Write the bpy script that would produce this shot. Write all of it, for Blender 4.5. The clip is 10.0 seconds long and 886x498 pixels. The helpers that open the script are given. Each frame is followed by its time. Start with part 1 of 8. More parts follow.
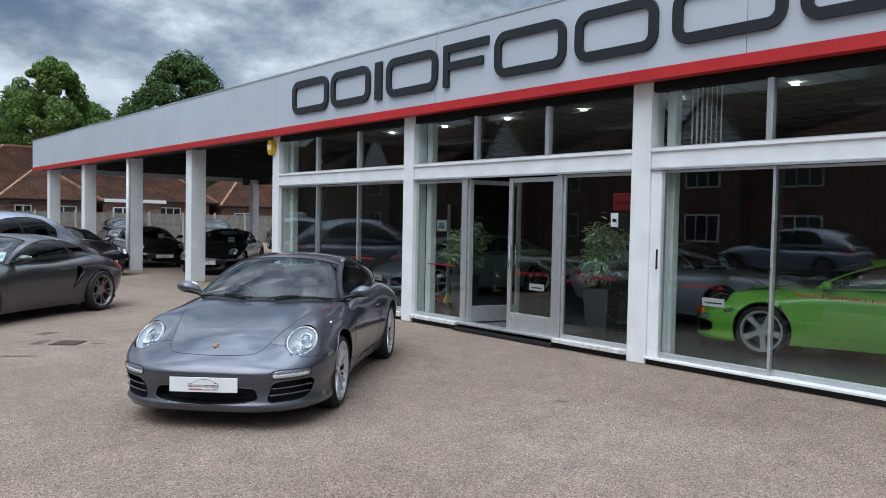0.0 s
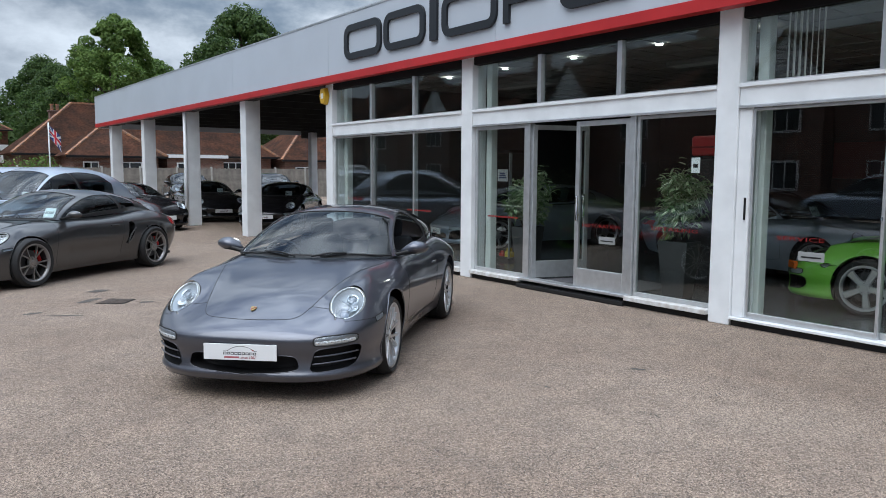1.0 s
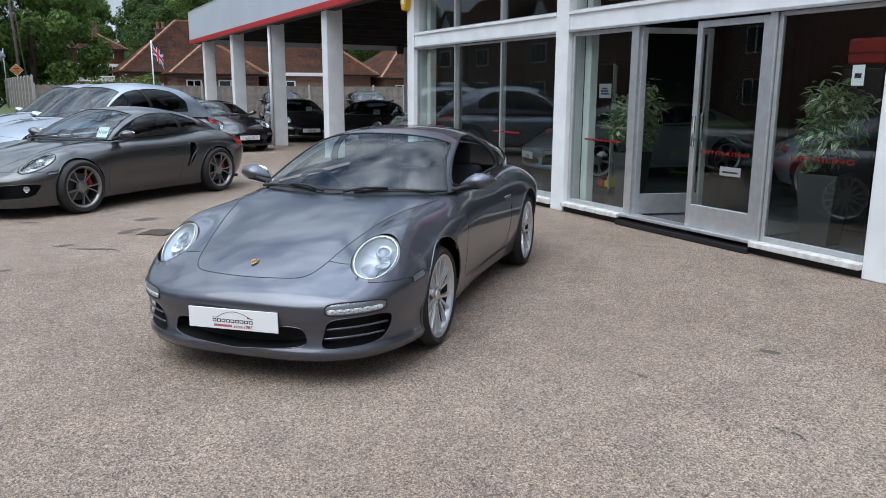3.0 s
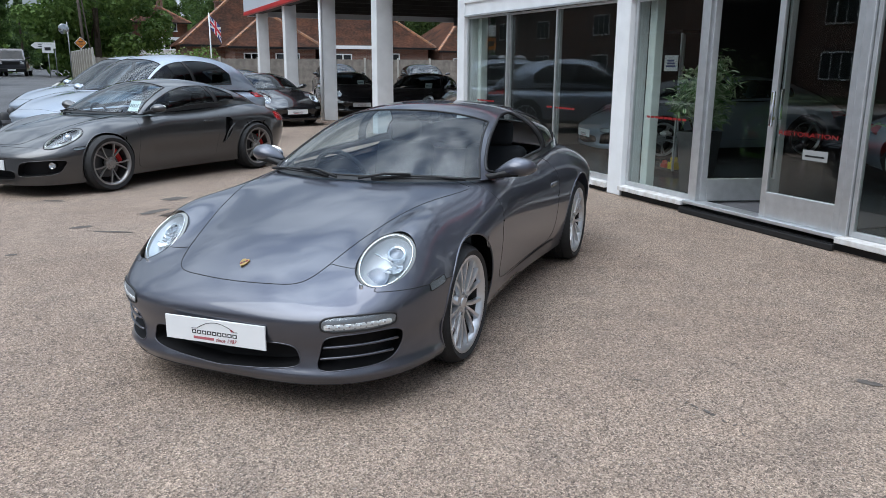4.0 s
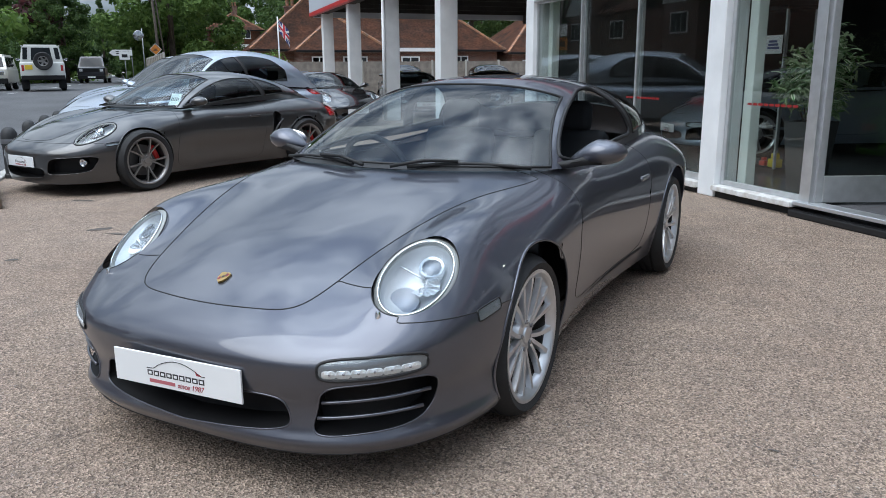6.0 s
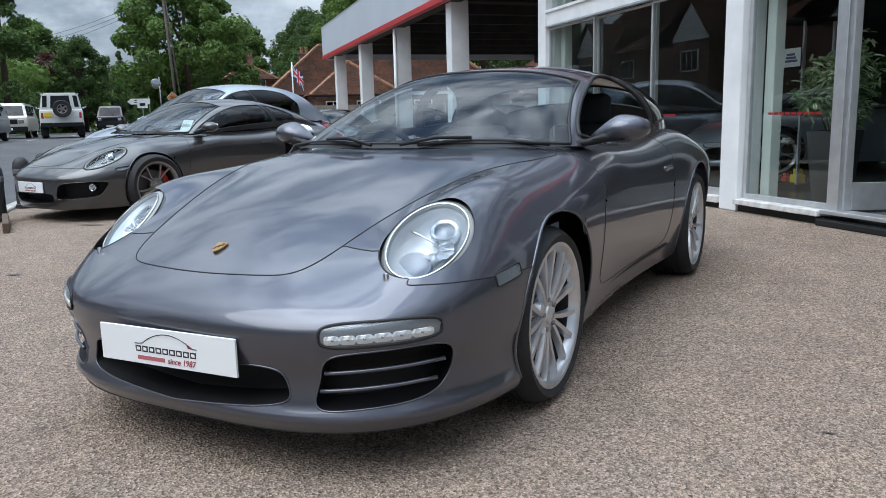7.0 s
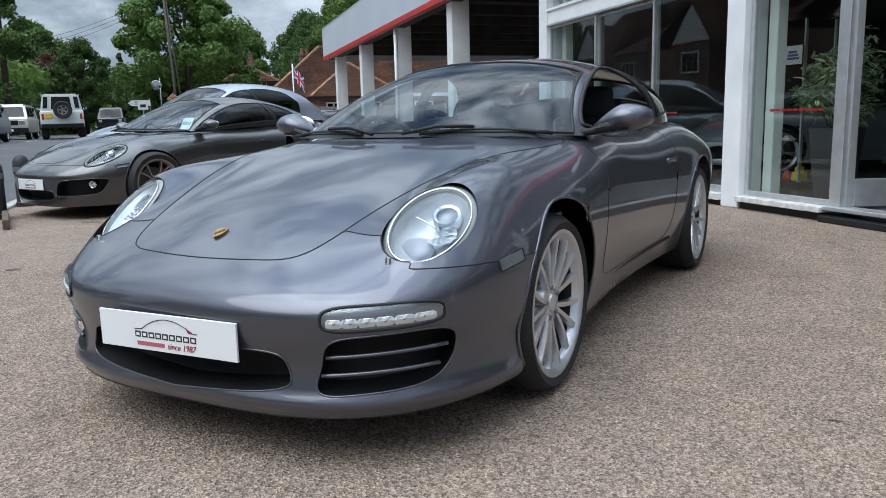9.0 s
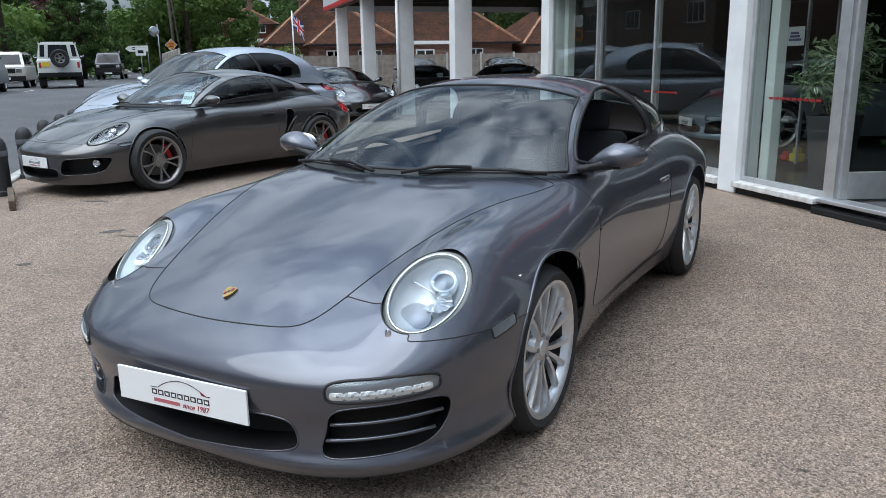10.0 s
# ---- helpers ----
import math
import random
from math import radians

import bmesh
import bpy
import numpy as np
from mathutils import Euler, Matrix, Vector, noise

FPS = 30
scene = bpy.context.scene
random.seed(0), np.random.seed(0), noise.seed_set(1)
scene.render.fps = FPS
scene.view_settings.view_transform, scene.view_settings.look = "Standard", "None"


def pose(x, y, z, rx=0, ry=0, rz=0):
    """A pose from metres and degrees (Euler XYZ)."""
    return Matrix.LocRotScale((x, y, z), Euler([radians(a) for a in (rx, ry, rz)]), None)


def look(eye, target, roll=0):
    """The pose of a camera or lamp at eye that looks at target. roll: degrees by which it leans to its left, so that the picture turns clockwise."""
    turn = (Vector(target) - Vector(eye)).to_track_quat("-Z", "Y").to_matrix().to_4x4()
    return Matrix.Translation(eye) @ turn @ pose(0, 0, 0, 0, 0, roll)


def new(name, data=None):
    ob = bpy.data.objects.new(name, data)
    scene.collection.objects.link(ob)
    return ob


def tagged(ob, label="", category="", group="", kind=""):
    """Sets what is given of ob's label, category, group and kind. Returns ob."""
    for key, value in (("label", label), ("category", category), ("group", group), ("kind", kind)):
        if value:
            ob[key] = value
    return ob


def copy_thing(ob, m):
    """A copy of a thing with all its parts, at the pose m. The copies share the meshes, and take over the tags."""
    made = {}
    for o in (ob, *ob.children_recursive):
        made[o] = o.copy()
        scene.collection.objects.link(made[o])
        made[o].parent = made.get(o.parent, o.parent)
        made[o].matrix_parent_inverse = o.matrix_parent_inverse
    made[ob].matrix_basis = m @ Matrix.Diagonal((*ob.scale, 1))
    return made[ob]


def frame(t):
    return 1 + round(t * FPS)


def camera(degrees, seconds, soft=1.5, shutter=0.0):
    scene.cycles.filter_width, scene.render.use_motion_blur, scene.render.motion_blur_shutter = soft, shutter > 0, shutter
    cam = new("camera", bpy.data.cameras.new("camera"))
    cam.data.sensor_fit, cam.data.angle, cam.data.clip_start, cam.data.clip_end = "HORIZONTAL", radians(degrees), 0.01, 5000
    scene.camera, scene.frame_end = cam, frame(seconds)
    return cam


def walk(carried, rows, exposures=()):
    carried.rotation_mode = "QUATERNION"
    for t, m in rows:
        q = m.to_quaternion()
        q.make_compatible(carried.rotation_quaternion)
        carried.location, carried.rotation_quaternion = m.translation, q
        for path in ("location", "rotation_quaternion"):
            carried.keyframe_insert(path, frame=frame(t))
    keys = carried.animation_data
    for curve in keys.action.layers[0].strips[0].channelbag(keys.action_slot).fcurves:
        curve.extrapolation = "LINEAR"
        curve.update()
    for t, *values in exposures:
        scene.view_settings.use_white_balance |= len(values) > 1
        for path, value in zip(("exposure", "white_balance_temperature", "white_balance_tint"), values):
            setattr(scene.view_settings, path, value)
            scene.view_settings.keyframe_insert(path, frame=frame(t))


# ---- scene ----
cam = camera(60.5, 10.0, soft=0.6)
METRES, EYE, TILT, LEAN, TURN = 4.881, 1.635, 0.0, 0.0, -41.0
ROWS = [
    (0.0, 0.0, 0.0, 0.0, 0.04, -2.14, -1.11),
    (0.5, 0.0012, 0.0759, -0.0032, 2.35, -3.93, -0.67),
    (1.0, 0.0006, 0.1467, -0.0076, 4.63, -5.8, -0.32),
    (1.5, -0.006, 0.2227, -0.0116, 6.62, -7.58, -0.11),
    (2.0, 0.0017, 0.294, -0.0209, 8.45, -9.21, -0.1),
    (2.5, 0.0147, 0.369, -0.0179, 10.36, -10.62, -0.18),
    (4.0, 0.0219, 0.6025, -0.0229, 17.01, -13.71, -0.33),
    (4.5, 0.0054, 0.6664, -0.0275, 18.76, -14.48, -0.35),
    (5.0, -0.0117, 0.7189, -0.0279, 20.17, -14.9, -0.3),
    (5.5, -0.0152, 0.7663, -0.0392, 21.25, -14.55, -0.06),
    (6.0, -0.0298, 0.8042, -0.0687, 22.13, -13.31, 0.37),
    (7.5, -0.0416, 0.8345, -0.1416, 23.23, -8.63, 1.66),
    (8.0, -0.0403, 0.833, -0.1424, 23.27, -8.16, 1.66),
    (8.5, -0.0413, 0.8317, -0.1431, 23.2, -8.52, 1.55),
    (9.0, -0.0441, 0.8346, -0.1403, 23.1, -9.72, 1.38),
    (9.5, -0.045, 0.8354, -0.1044, 23.08, -11.63, 1.14),
    (10.0, -0.0359, 0.8257, -0.0599, 23.23, -13.87, 0.96),
]
walk(cam, [(t, pose(0, 0, EYE, TILT, LEAN, TURN) @ pose(METRES * x, METRES * y, METRES * z, 90 + pitch, roll, yaw)) for t, x, y, z, yaw, pitch, roll in ROWS], [(0.0, 0.42, 6000, 7), (1.6, 0.42, 6000, 7), (3.6, 0.55, 6000, 7), (10.0, 0.52, 5970, 5)])

# ---- light: bright, broken cloud with a veiled sun over the road ----
SUN_EL, SUN_AZ = 58.0, 206.0          # degrees above the ground; degrees from +x towards +y
world = bpy.data.worlds.new("sky")
scene.world = world
world.use_nodes = True
wn, wl = world.node_tree.nodes, world.node_tree.links
wn.clear()
w_out = wn.new("ShaderNodeOutputWorld")
w_bg = wn.new("ShaderNodeBackground")
w_sky = wn.new("ShaderNodeTexSky")
w_sky.sky_type = "NISHITA"
w_sky.sun_disc = False
w_sky.sun_elevation = radians(SUN_EL)
w_sky.sun_rotation = radians(90 - SUN_AZ)
w_sky.dust_density = 2.0
w_co = wn.new("ShaderNodeTexCoord")
w_map = wn.new("ShaderNodeMapping")
w_map.inputs["Scale"].default_value = (1.0, 1.0, 1.9)
w_map.inputs["Location"].default_value = (0.35, 0.1, 0.0)
w_n1 = wn.new("ShaderNodeTexNoise")
w_n1.inputs["Scale"].default_value = 2.3
w_n1.inputs["Detail"].default_value = 7.0
w_n1.inputs["Roughness"].default_value = 0.58
w_r1 = wn.new("ShaderNodeValToRGB")           # where cloud covers the blue
w_r1.color_ramp.elements[0].position, w_r1.color_ramp.elements[1].position = 0.36, 0.52
w_n2 = wn.new("ShaderNodeTexNoise")
w_n2.inputs["Scale"].default_value = 4.6
w_n2.inputs["Detail"].default_value = 8.0
w_n2.inputs["Roughness"].default_value = 0.6
w_r2 = wn.new("ShaderNodeValToRGB")           # grey undersides to white tops
w_r2.color_ramp.elements[0].position, w_r2.color_ramp.elements[1].position = 0.36, 0.66
w_r2.color_ramp.elements[0].color = (3.4, 4.05, 5.05, 1)
w_r2.color_ramp.elements[1].color = (11.8, 12.5, 13.5, 1)
w_mix = wn.new("ShaderNodeMixRGB")
wl.new(w_co.outputs["Generated"], w_map.inputs["Vector"])
wl.new(w_map.outputs["Vector"], w_n1.inputs["Vector"])
wl.new(w_map.outputs["Vector"], w_n2.inputs["Vector"])
wl.new(w_n1.outputs["Fac"], w_r1.inputs["Fac"])
wl.new(w_n2.outputs["Fac"], w_r2.inputs["Fac"])
wl.new(w_r1.outputs["Color"], w_mix.inputs["Fac"])
wl.new(w_sky.outputs["Color"], w_mix.inputs["Color1"])
wl.new(w_r2.outputs["Color"], w_mix.inputs["Color2"])
w_sep = wn.new("ShaderNodeSeparateXYZ")       # an overcast sky brightens from the horizon to the zenith
w_up = wn.new("ShaderNodeMapRange")
w_up.inputs["From Min"].default_value, w_up.inputs["From Max"].default_value = 0.0, 1.0
w_up.inputs["To Min"].default_value, w_up.inputs["To Max"].default_value = 0.54, 3.3
w_sc = wn.new("ShaderNodeVectorMath")
w_sc.operation = "SCALE"
w_lean = wn.new("ShaderNodeVectorRotate")     # the thinnest cloud lies a little beyond the zenith, over the canopy
w_lean.rotation_type = "X_AXIS"
w_lean.inputs["Angle"].default_value = radians(6)
wl.new(w_co.outputs["Generated"], w_lean.inputs["Vector"])
wl.new(w_lean.outputs["Vector"], w_sep.inputs["Vector"])
w_pos = wn.new("ShaderNodeMath")
w_pos.operation = "MAXIMUM"
w_pos.inputs[1].default_value = 0.0
wl.new(w_sep.outputs["Z"], w_pos.inputs[0])
w_sq = wn.new("ShaderNodeMath")
w_sq.operation = "POWER"
wl.new(w_pos.outputs[0], w_sq.inputs[0])
w_sq.inputs[1].default_value = 4.5
wl.new(w_sq.outputs[0], w_up.inputs["Value"])
wl.new(w_mix.outputs["Color"], w_sc.inputs[0])
wl.new(w_up.outputs["Result"], w_sc.inputs["Scale"])
wl.new(w_sc.outputs["Vector"], w_bg.inputs["Color"])
wl.new(w_bg.outputs["Background"], w_out.inputs["Surface"])
w_bg.inputs["Strength"].default_value = 0.09

sun = new("sun", bpy.data.lights.new("sun", "SUN"))
sun.data.energy = 1.6
sun.data.angle = radians(58)
sun.data.color = (1.0, 0.97, 0.93)
sd = Vector((math.cos(radians(SUN_AZ)) * math.cos(radians(SUN_EL)), math.sin(radians(SUN_AZ)) * math.cos(radians(SUN_EL)), math.sin(radians(SUN_EL))))
sun.matrix_world = look(sd * 60, (0, 0, 0))

# ---- materials ----
def mat(name, color, rough=0.5, metal=0.0, coat=0.0, var=0.0, scale=8.0, bump=0.0, bscale=60.0, spec=0.5, color2=None, fine=0.0, alpha=1.0, emit=0.0):
    """A surface whose colour wanders at two scales, with fine relief."""
    m = bpy.data.materials.new(name)
    m.use_nodes = True
    n, l = m.node_tree.nodes, m.node_tree.links
    b = n["Principled BSDF"]
    b.inputs["Roughness"].default_value = rough
    b.inputs["Metallic"].default_value = metal
    b.inputs["Coat Weight"].default_value = coat
    b.inputs["Coat Roughness"].default_value = 0.02
    b.inputs["Coat IOR"].default_value = 1.5
    b.inputs["Specular IOR Level"].default_value = spec
    b.inputs["Base Color"].default_value = (*color, 1)
    if emit:
        b.inputs["Emission Color"].default_value = (*color, 1)
        b.inputs["Emission Strength"].default_value = emit
    if var or color2 or bump or fine:
        co = n.new("ShaderNodeTexCoord")
        a = n.new("ShaderNodeTexNoise")
        a.inputs["Scale"].default_value, a.inputs["Detail"].default_value = scale, 5
        f = n.new("ShaderNodeTexNoise")
        f.inputs["Scale"].default_value, f.inputs["Detail"].default_value = bscale, 3
        l.new(co.outputs["Object"], a.inputs["Vector"])
        l.new(co.outputs["Object"], f.inputs["Vector"])
        c2 = color2 or tuple(max(0.0, c * (1 - var)) for c in color)
        r = n.new("ShaderNodeValToRGB")
        r.color_ramp.elements[0].position, r.color_ramp.elements[1].position = 0.35, 0.65
        r.color_ramp.elements[0].color, r.color_ramp.elements[1].color = (*c2, 1), (*color, 1)
        l.new(a.outputs["Fac"], r.inputs["Fac"])
        top = r.outputs["Color"]
        if fine:
            mm = n.new("ShaderNodeMixRGB")
            mm.blend_type = "MULTIPLY"
            mm.inputs["Fac"].default_value = fine
            r2 = n.new("ShaderNodeValToRGB")
            r2.color_ramp.elements[0].position, r2.color_ramp.elements[1].position = 0.3, 0.7
            l.new(f.outputs["Fac"], r2.inputs["Fac"])
            l.new(top, mm.inputs["Color1"])
            l.new(r2.outputs["Color"], mm.inputs["Color2"])
            top = mm.outputs["Color"]
        l.new(top, b.inputs["Base Color"])
        if bump:
            bp = n.new("ShaderNodeBump")
            bp.inputs["Strength"].default_value = bump
            bp.inputs["Distance"].default_value = 0.01
            l.new(f.outputs["Fac"], bp.inputs["Height"])
            l.new(bp.outputs["Normal"], b.inputs["Normal"])
    return m


def glass(name, tint=(0.9, 0.93, 0.92), ior=1.5, clear=0.9, rough=0.0):
    """A thin pane: sees through, and mirrors more towards grazing view."""
    m = bpy.data.materials.new(name)
    m.use_nodes = True
    n, l = m.node_tree.nodes, m.node_tree.links
    n.clear()
    o = n.new("ShaderNodeOutputMaterial")
    t = n.new("ShaderNodeBsdfTransparent")
    t.inputs["Color"].default_value = (*[c * clear for c in tint], 1)
    g = n.new("ShaderNodeBsdfGlossy")
    g.inputs["Roughness"].default_value = rough
    f = n.new("ShaderNodeLayerWeight")
    f.inputs["Blend"].default_value = 0.5
    p5 = n.new("ShaderNodeMath")
    p5.operation = "POWER"
    p5.inputs[1].default_value = 5.0
    f0 = ((ior - 1) / (ior + 1)) ** 2
    ma = n.new("ShaderNodeMath")
    ma.operation = "MULTIPLY_ADD"
    ma.inputs[1].default_value, ma.inputs[2].default_value = 1 - f0, f0
    x = n.new("ShaderNodeMixShader")
    l.new(f.outputs["Facing"], p5.inputs[0])
    l.new(p5.outputs[0], ma.inputs[0])
    l.new(ma.outputs[0], x.inputs["Fac"])
    l.new(t.outputs["BSDF"], x.inputs[1])
    l.new(g.outputs["BSDF"], x.inputs[2])
    l.new(x.outputs["Shader"], o.inputs["Surface"])
    return m


def paint(name, color, metal=0.6, rough=0.32, flake=0.12):
    """Car paint: a base with fine flake under a clear coat."""
    m = mat(name, color, rough, metal, 1.0)
    n, l = m.node_tree.nodes, m.node_tree.links
    b = n["Principled BSDF"]
    co = n.new("ShaderNodeTexCoord")
    v = n.new("ShaderNodeTexNoise")
    v.inputs["Scale"].default_value, v.inputs["Detail"].default_value = 900, 1
    r = n.new("ShaderNodeValToRGB")
    r.color_ramp.elements[0].position, r.color_ramp.elements[1].position = 0.3, 0.7
    r.color_ramp.elements[0].color = (*[c * (1 - flake) for c in color], 1)
    r.color_ramp.elements[1].color = (*[min(1, c * (1 + flake)) for c in color], 1)
    dust = n.new("ShaderNodeTexNoise")
    dust.inputs["Scale"].default_value, dust.inputs["Detail"].default_value = 5, 6
    dr = n.new("ShaderNodeMapRange")
    dr.inputs["To Min"].default_value, dr.inputs["To Max"].default_value = 0.01, 0.05
    l.new(co.outputs["Object"], v.inputs["Vector"])
    l.new(co.outputs["Object"], dust.inputs["Vector"])
    l.new(v.outputs["Fac"], r.inputs["Fac"])
    l.new(r.outputs["Color"], b.inputs["Base Color"])
    l.new(dust.outputs["Fac"], dr.inputs["Value"])
    l.new(dr.outputs["Result"], b.inputs["Coat Roughness"])
    return m


def tarmac_mat():
    m = bpy.data.materials.new("worn tarmac")
    m.use_nodes = True
    n, l = m.node_tree.nodes, m.node_tree.links
    b = n["Principled BSDF"]
    b.inputs["Roughness"].default_value = 0.9
    b.inputs["Specular IOR Level"].default_value = 0.25
    co = n.new("ShaderNodeTexCoord")

    def noise_node(scale, detail, kind="ShaderNodeTexNoise"):
        t = n.new(kind)
        t.inputs["Scale"].default_value = scale
        if kind == "ShaderNodeTexNoise":
            t.inputs["Detail"].default_value = detail
        l.new(co.outputs["Object"], t.inputs["Vector"])
        return t

    def ramp(src, p0, c0, p1, c1):
        r = n.new("ShaderNodeValToRGB")
        e = r.color_ramp.elements
        e[0].position, e[1].position, e[0].color, e[1].color = p0, p1, (*c0, 1), (*c1, 1)
        l.new(src, r.inputs["Fac"])
        return r.outputs["Color"]

    def mix(kind, fac, a, c):
        x = n.new("ShaderNodeMixRGB")
        x.blend_type = kind
        if isinstance(fac, float):
            x.inputs["Fac"].default_value = fac
        else:
            l.new(fac, x.inputs["Fac"])
        l.new(a, x.inputs["Color1"])
        l.new(c, x.inputs["Color2"])
        return x.outputs["Color"]

    stone = noise_node(115, 0, "ShaderNodeTexVoronoi")
    base = ramp(noise_node(0.45, 5).outputs["Fac"], 0.32, (0.238, 0.186, 0.152), 0.68, (0.302, 0.246, 0.205))
    mid = ramp(noise_node(3.5, 6).outputs["Fac"], 0.3, (0.86, 0.86, 0.87), 0.7, (1.08, 1.06, 1.04))
    col = mix("MULTIPLY", 1.0, base, mid)
    grain = ramp(stone.outputs["Color"], 0.08, (0.40, 0.39, 0.38), 0.95, (1.68, 1.66, 1.62))
    col = mix("MULTIPLY", 0.95, col, grain)
    chips = noise_node(260, 0, "ShaderNodeTexVoronoi")
    col = mix("MULTIPLY", 0.85, col, ramp(chips.outputs["Color"], 0.1, (0.42, 0.41, 0.40), 0.95, (1.64, 1.62, 1.58)))
    light = ramp(noise_node(60, 3).outputs["Fac"], 0.62, (0, 0, 0), 0.72, (1, 1, 1))
    pale = n.new("ShaderNodeRGB")
    pale.outputs[0].default_value = (0.42, 0.39, 0.36, 1)
    half = n.new("ShaderNodeMath")
    half.operation = "MULTIPLY"
    half.inputs[1].default_value = 0.55
    l.new(light, half.inputs[0])
    col = mix("MIX", half.outputs[0], col, pale.outputs[0])
    l.new(col, b.inputs["Base Color"])
    bp = n.new("ShaderNodeBump")
    bp.inputs["Strength"].default_value, bp.inputs["Distance"].default_value = 0.9, 0.008
    l.new(stone.outputs["Distance"], bp.inputs["Height"])
    l.new(bp.outputs["Normal"], b.inputs["Normal"])
    return m


TARMAC = tarmac_mat()
ROAD = mat("road asphalt", (0.115, 0.115, 0.12), 0.9, var=0.25, scale=0.6, bump=0.4, bscale=120, fine=0.35)
WHITE = mat("white painted timber", (0.82, 0.84, 0.86), 0.45, var=0.1, scale=3, bump=0.05, bscale=25)
WHITE_WORN = mat("chipped white sill paint", (0.72, 0.73, 0.73), 0.6, color2=(0.5, 0.47, 0.44), scale=9, bump=0.25, bscale=30)
FASCIA = mat("grey fascia sheet", (0.50, 0.54, 0.60), 0.42, var=0.06, scale=0.9, bump=0.02, bscale=4)
RED = mat("red fascia trim", (0.50, 0.02, 0.022), 0.4, var=0.15, scale=2)
ALU = mat("brushed aluminium frame", (0.62, 0.64, 0.66), 0.38, 0.75, var=0.12, scale=12)
LETTER = mat("black sign letters", (0.012, 0.014, 0.018), 0.35)
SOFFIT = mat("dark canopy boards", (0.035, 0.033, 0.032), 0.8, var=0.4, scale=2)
PANE = glass("shop window glass", (0.93, 0.97, 0.96), ior=1.62, clear=0.97)
CARGLASS = glass("car window glass", (0.80, 0.90, 0.92), ior=1.85, clear=0.92)
SIDEGLASS = glass("dark side window glass", (0.34, 0.38, 0.40), ior=1.45, clear=0.75)
TINTGLASS = glass("grey car window glass", (0.58, 0.64, 0.66), ior=1.9, clear=0.85)
DARKGLASS = glass("tinted car window glass", (0.25, 0.28, 0.30), ior=1.6, clear=0.7)
LENS = glass("clear lamp lens", (0.93, 0.96, 0.98), ior=1.55, clear=0.97)
BLACK = mat("black plastic", (0.009, 0.009, 0.010), 0.6, spec=0.25)
TRIM = mat("black rubber trim", (0.008, 0.008, 0.009), 0.6)
INNER = mat("dark interior trim", (0.014, 0.015, 0.018), 0.85, spec=0.2)
SEATM = mat("black leather seat", (0.02, 0.021, 0.024), 0.7, spec=0.2)
TYRE = mat("tyre rubber", (0.018, 0.018, 0.019), 0.75, var=0.3, scale=20, bump=0.15, bscale=90)
SILVER = mat("silver alloy", (0.62, 0.63, 0.65), 0.30, 0.8, 0.3, var=0.08, scale=20)
DARKRIM = mat("dark grey alloy", (0.26, 0.25, 0.245), 0.3, 0.7, 0.4)
CHROME = mat("chrome", (0.85, 0.86, 0.88), 0.08, 1.0)
REFLECTOR = mat("lamp reflector", (0.80, 0.82, 0.84), 0.16, 1.0)
DISC = mat("brake disc steel", (0.3, 0.3, 0.31), 0.4, 0.9)
CALIPER = mat("red brake caliper", (0.5, 0.015, 0.015), 0.4)
DARKCAL = mat("black brake caliper", (0.02, 0.02, 0.02), 0.5)
REDLENS = mat("red lamp lens", (0.35, 0.01, 0.012), 0.15, coat=0.5)
PLATE = mat("white plate", (0.78, 0.79, 0.80), 0.35)
GOLD = mat("gold badge", (0.40, 0.27, 0.10), 0.32, 0.75)
P_GREY = paint("meteor grey metallic", (0.088, 0.092, 0.114), 0.75, 0.38)
P_AGATE = paint("agate grey metallic", (0.062, 0.061, 0.062), 0.6, 0.30)
P_SILVER = paint("pale silver metallic", (0.33, 0.38, 0.455), 0.5, 0.35)
P_BLACK = paint("black paint", (0.008, 0.008, 0.010), 0.1, 0.25)
P_WHITE = paint("white paint", (0.62, 0.63, 0.64), 0.0, 0.35)
P_GREEN = paint("bright green paint", (0.16, 0.42, 0.045), 0.0, 0.35)
P_NAVY = paint("dark blue paint", (0.012, 0.014, 0.02), 0.4, 0.3)
P_YELLOW = paint("yellow paint", (0.55, 0.38, 0.01), 0.0, 0.3)


# ---- mesh helpers ----
def mesh_from(name, verts, faces, smooth=True, auto=None):
    me = bpy.data.meshes.new(name)
    me.from_pydata([tuple(map(float, v)) for v in verts], [], [tuple(map(int, f)) for f in faces])
    if smooth:
        me.polygons.foreach_set("use_smooth", [True] * len(me.polygons))
    me.update()
    if auto:
        me.set_sharp_from_angle(angle=radians(auto))
    return me


def place(name, me, material, parent=None, label="", m=None):
    if material and not me.materials:
        me.materials.append(material)
    ob = new(name, me)
    if m is not None:
        ob.matrix_local = m
    if parent is not None:
        ob.parent = parent
    if label:
        ob["label"] = label
    return ob


def part(name, bm, material, parent=None, label="", m=None, smooth=False, auto=None):
    """Links a bmesh as one mesh object under a thing or a part."""
    me = bpy.data.meshes.new(name)
    bmesh.ops.recalc_face_normals(bm, faces=bm.faces)
    bm.to_mesh(me)
    bm.free()
    if smooth or auto:
        me.polygons.foreach_set("use_smooth", [True] * len(me.polygons))
    if auto:
        me.set_sharp_from_angle(angle=radians(auto))
    return place(name, me, material, parent, label, m)


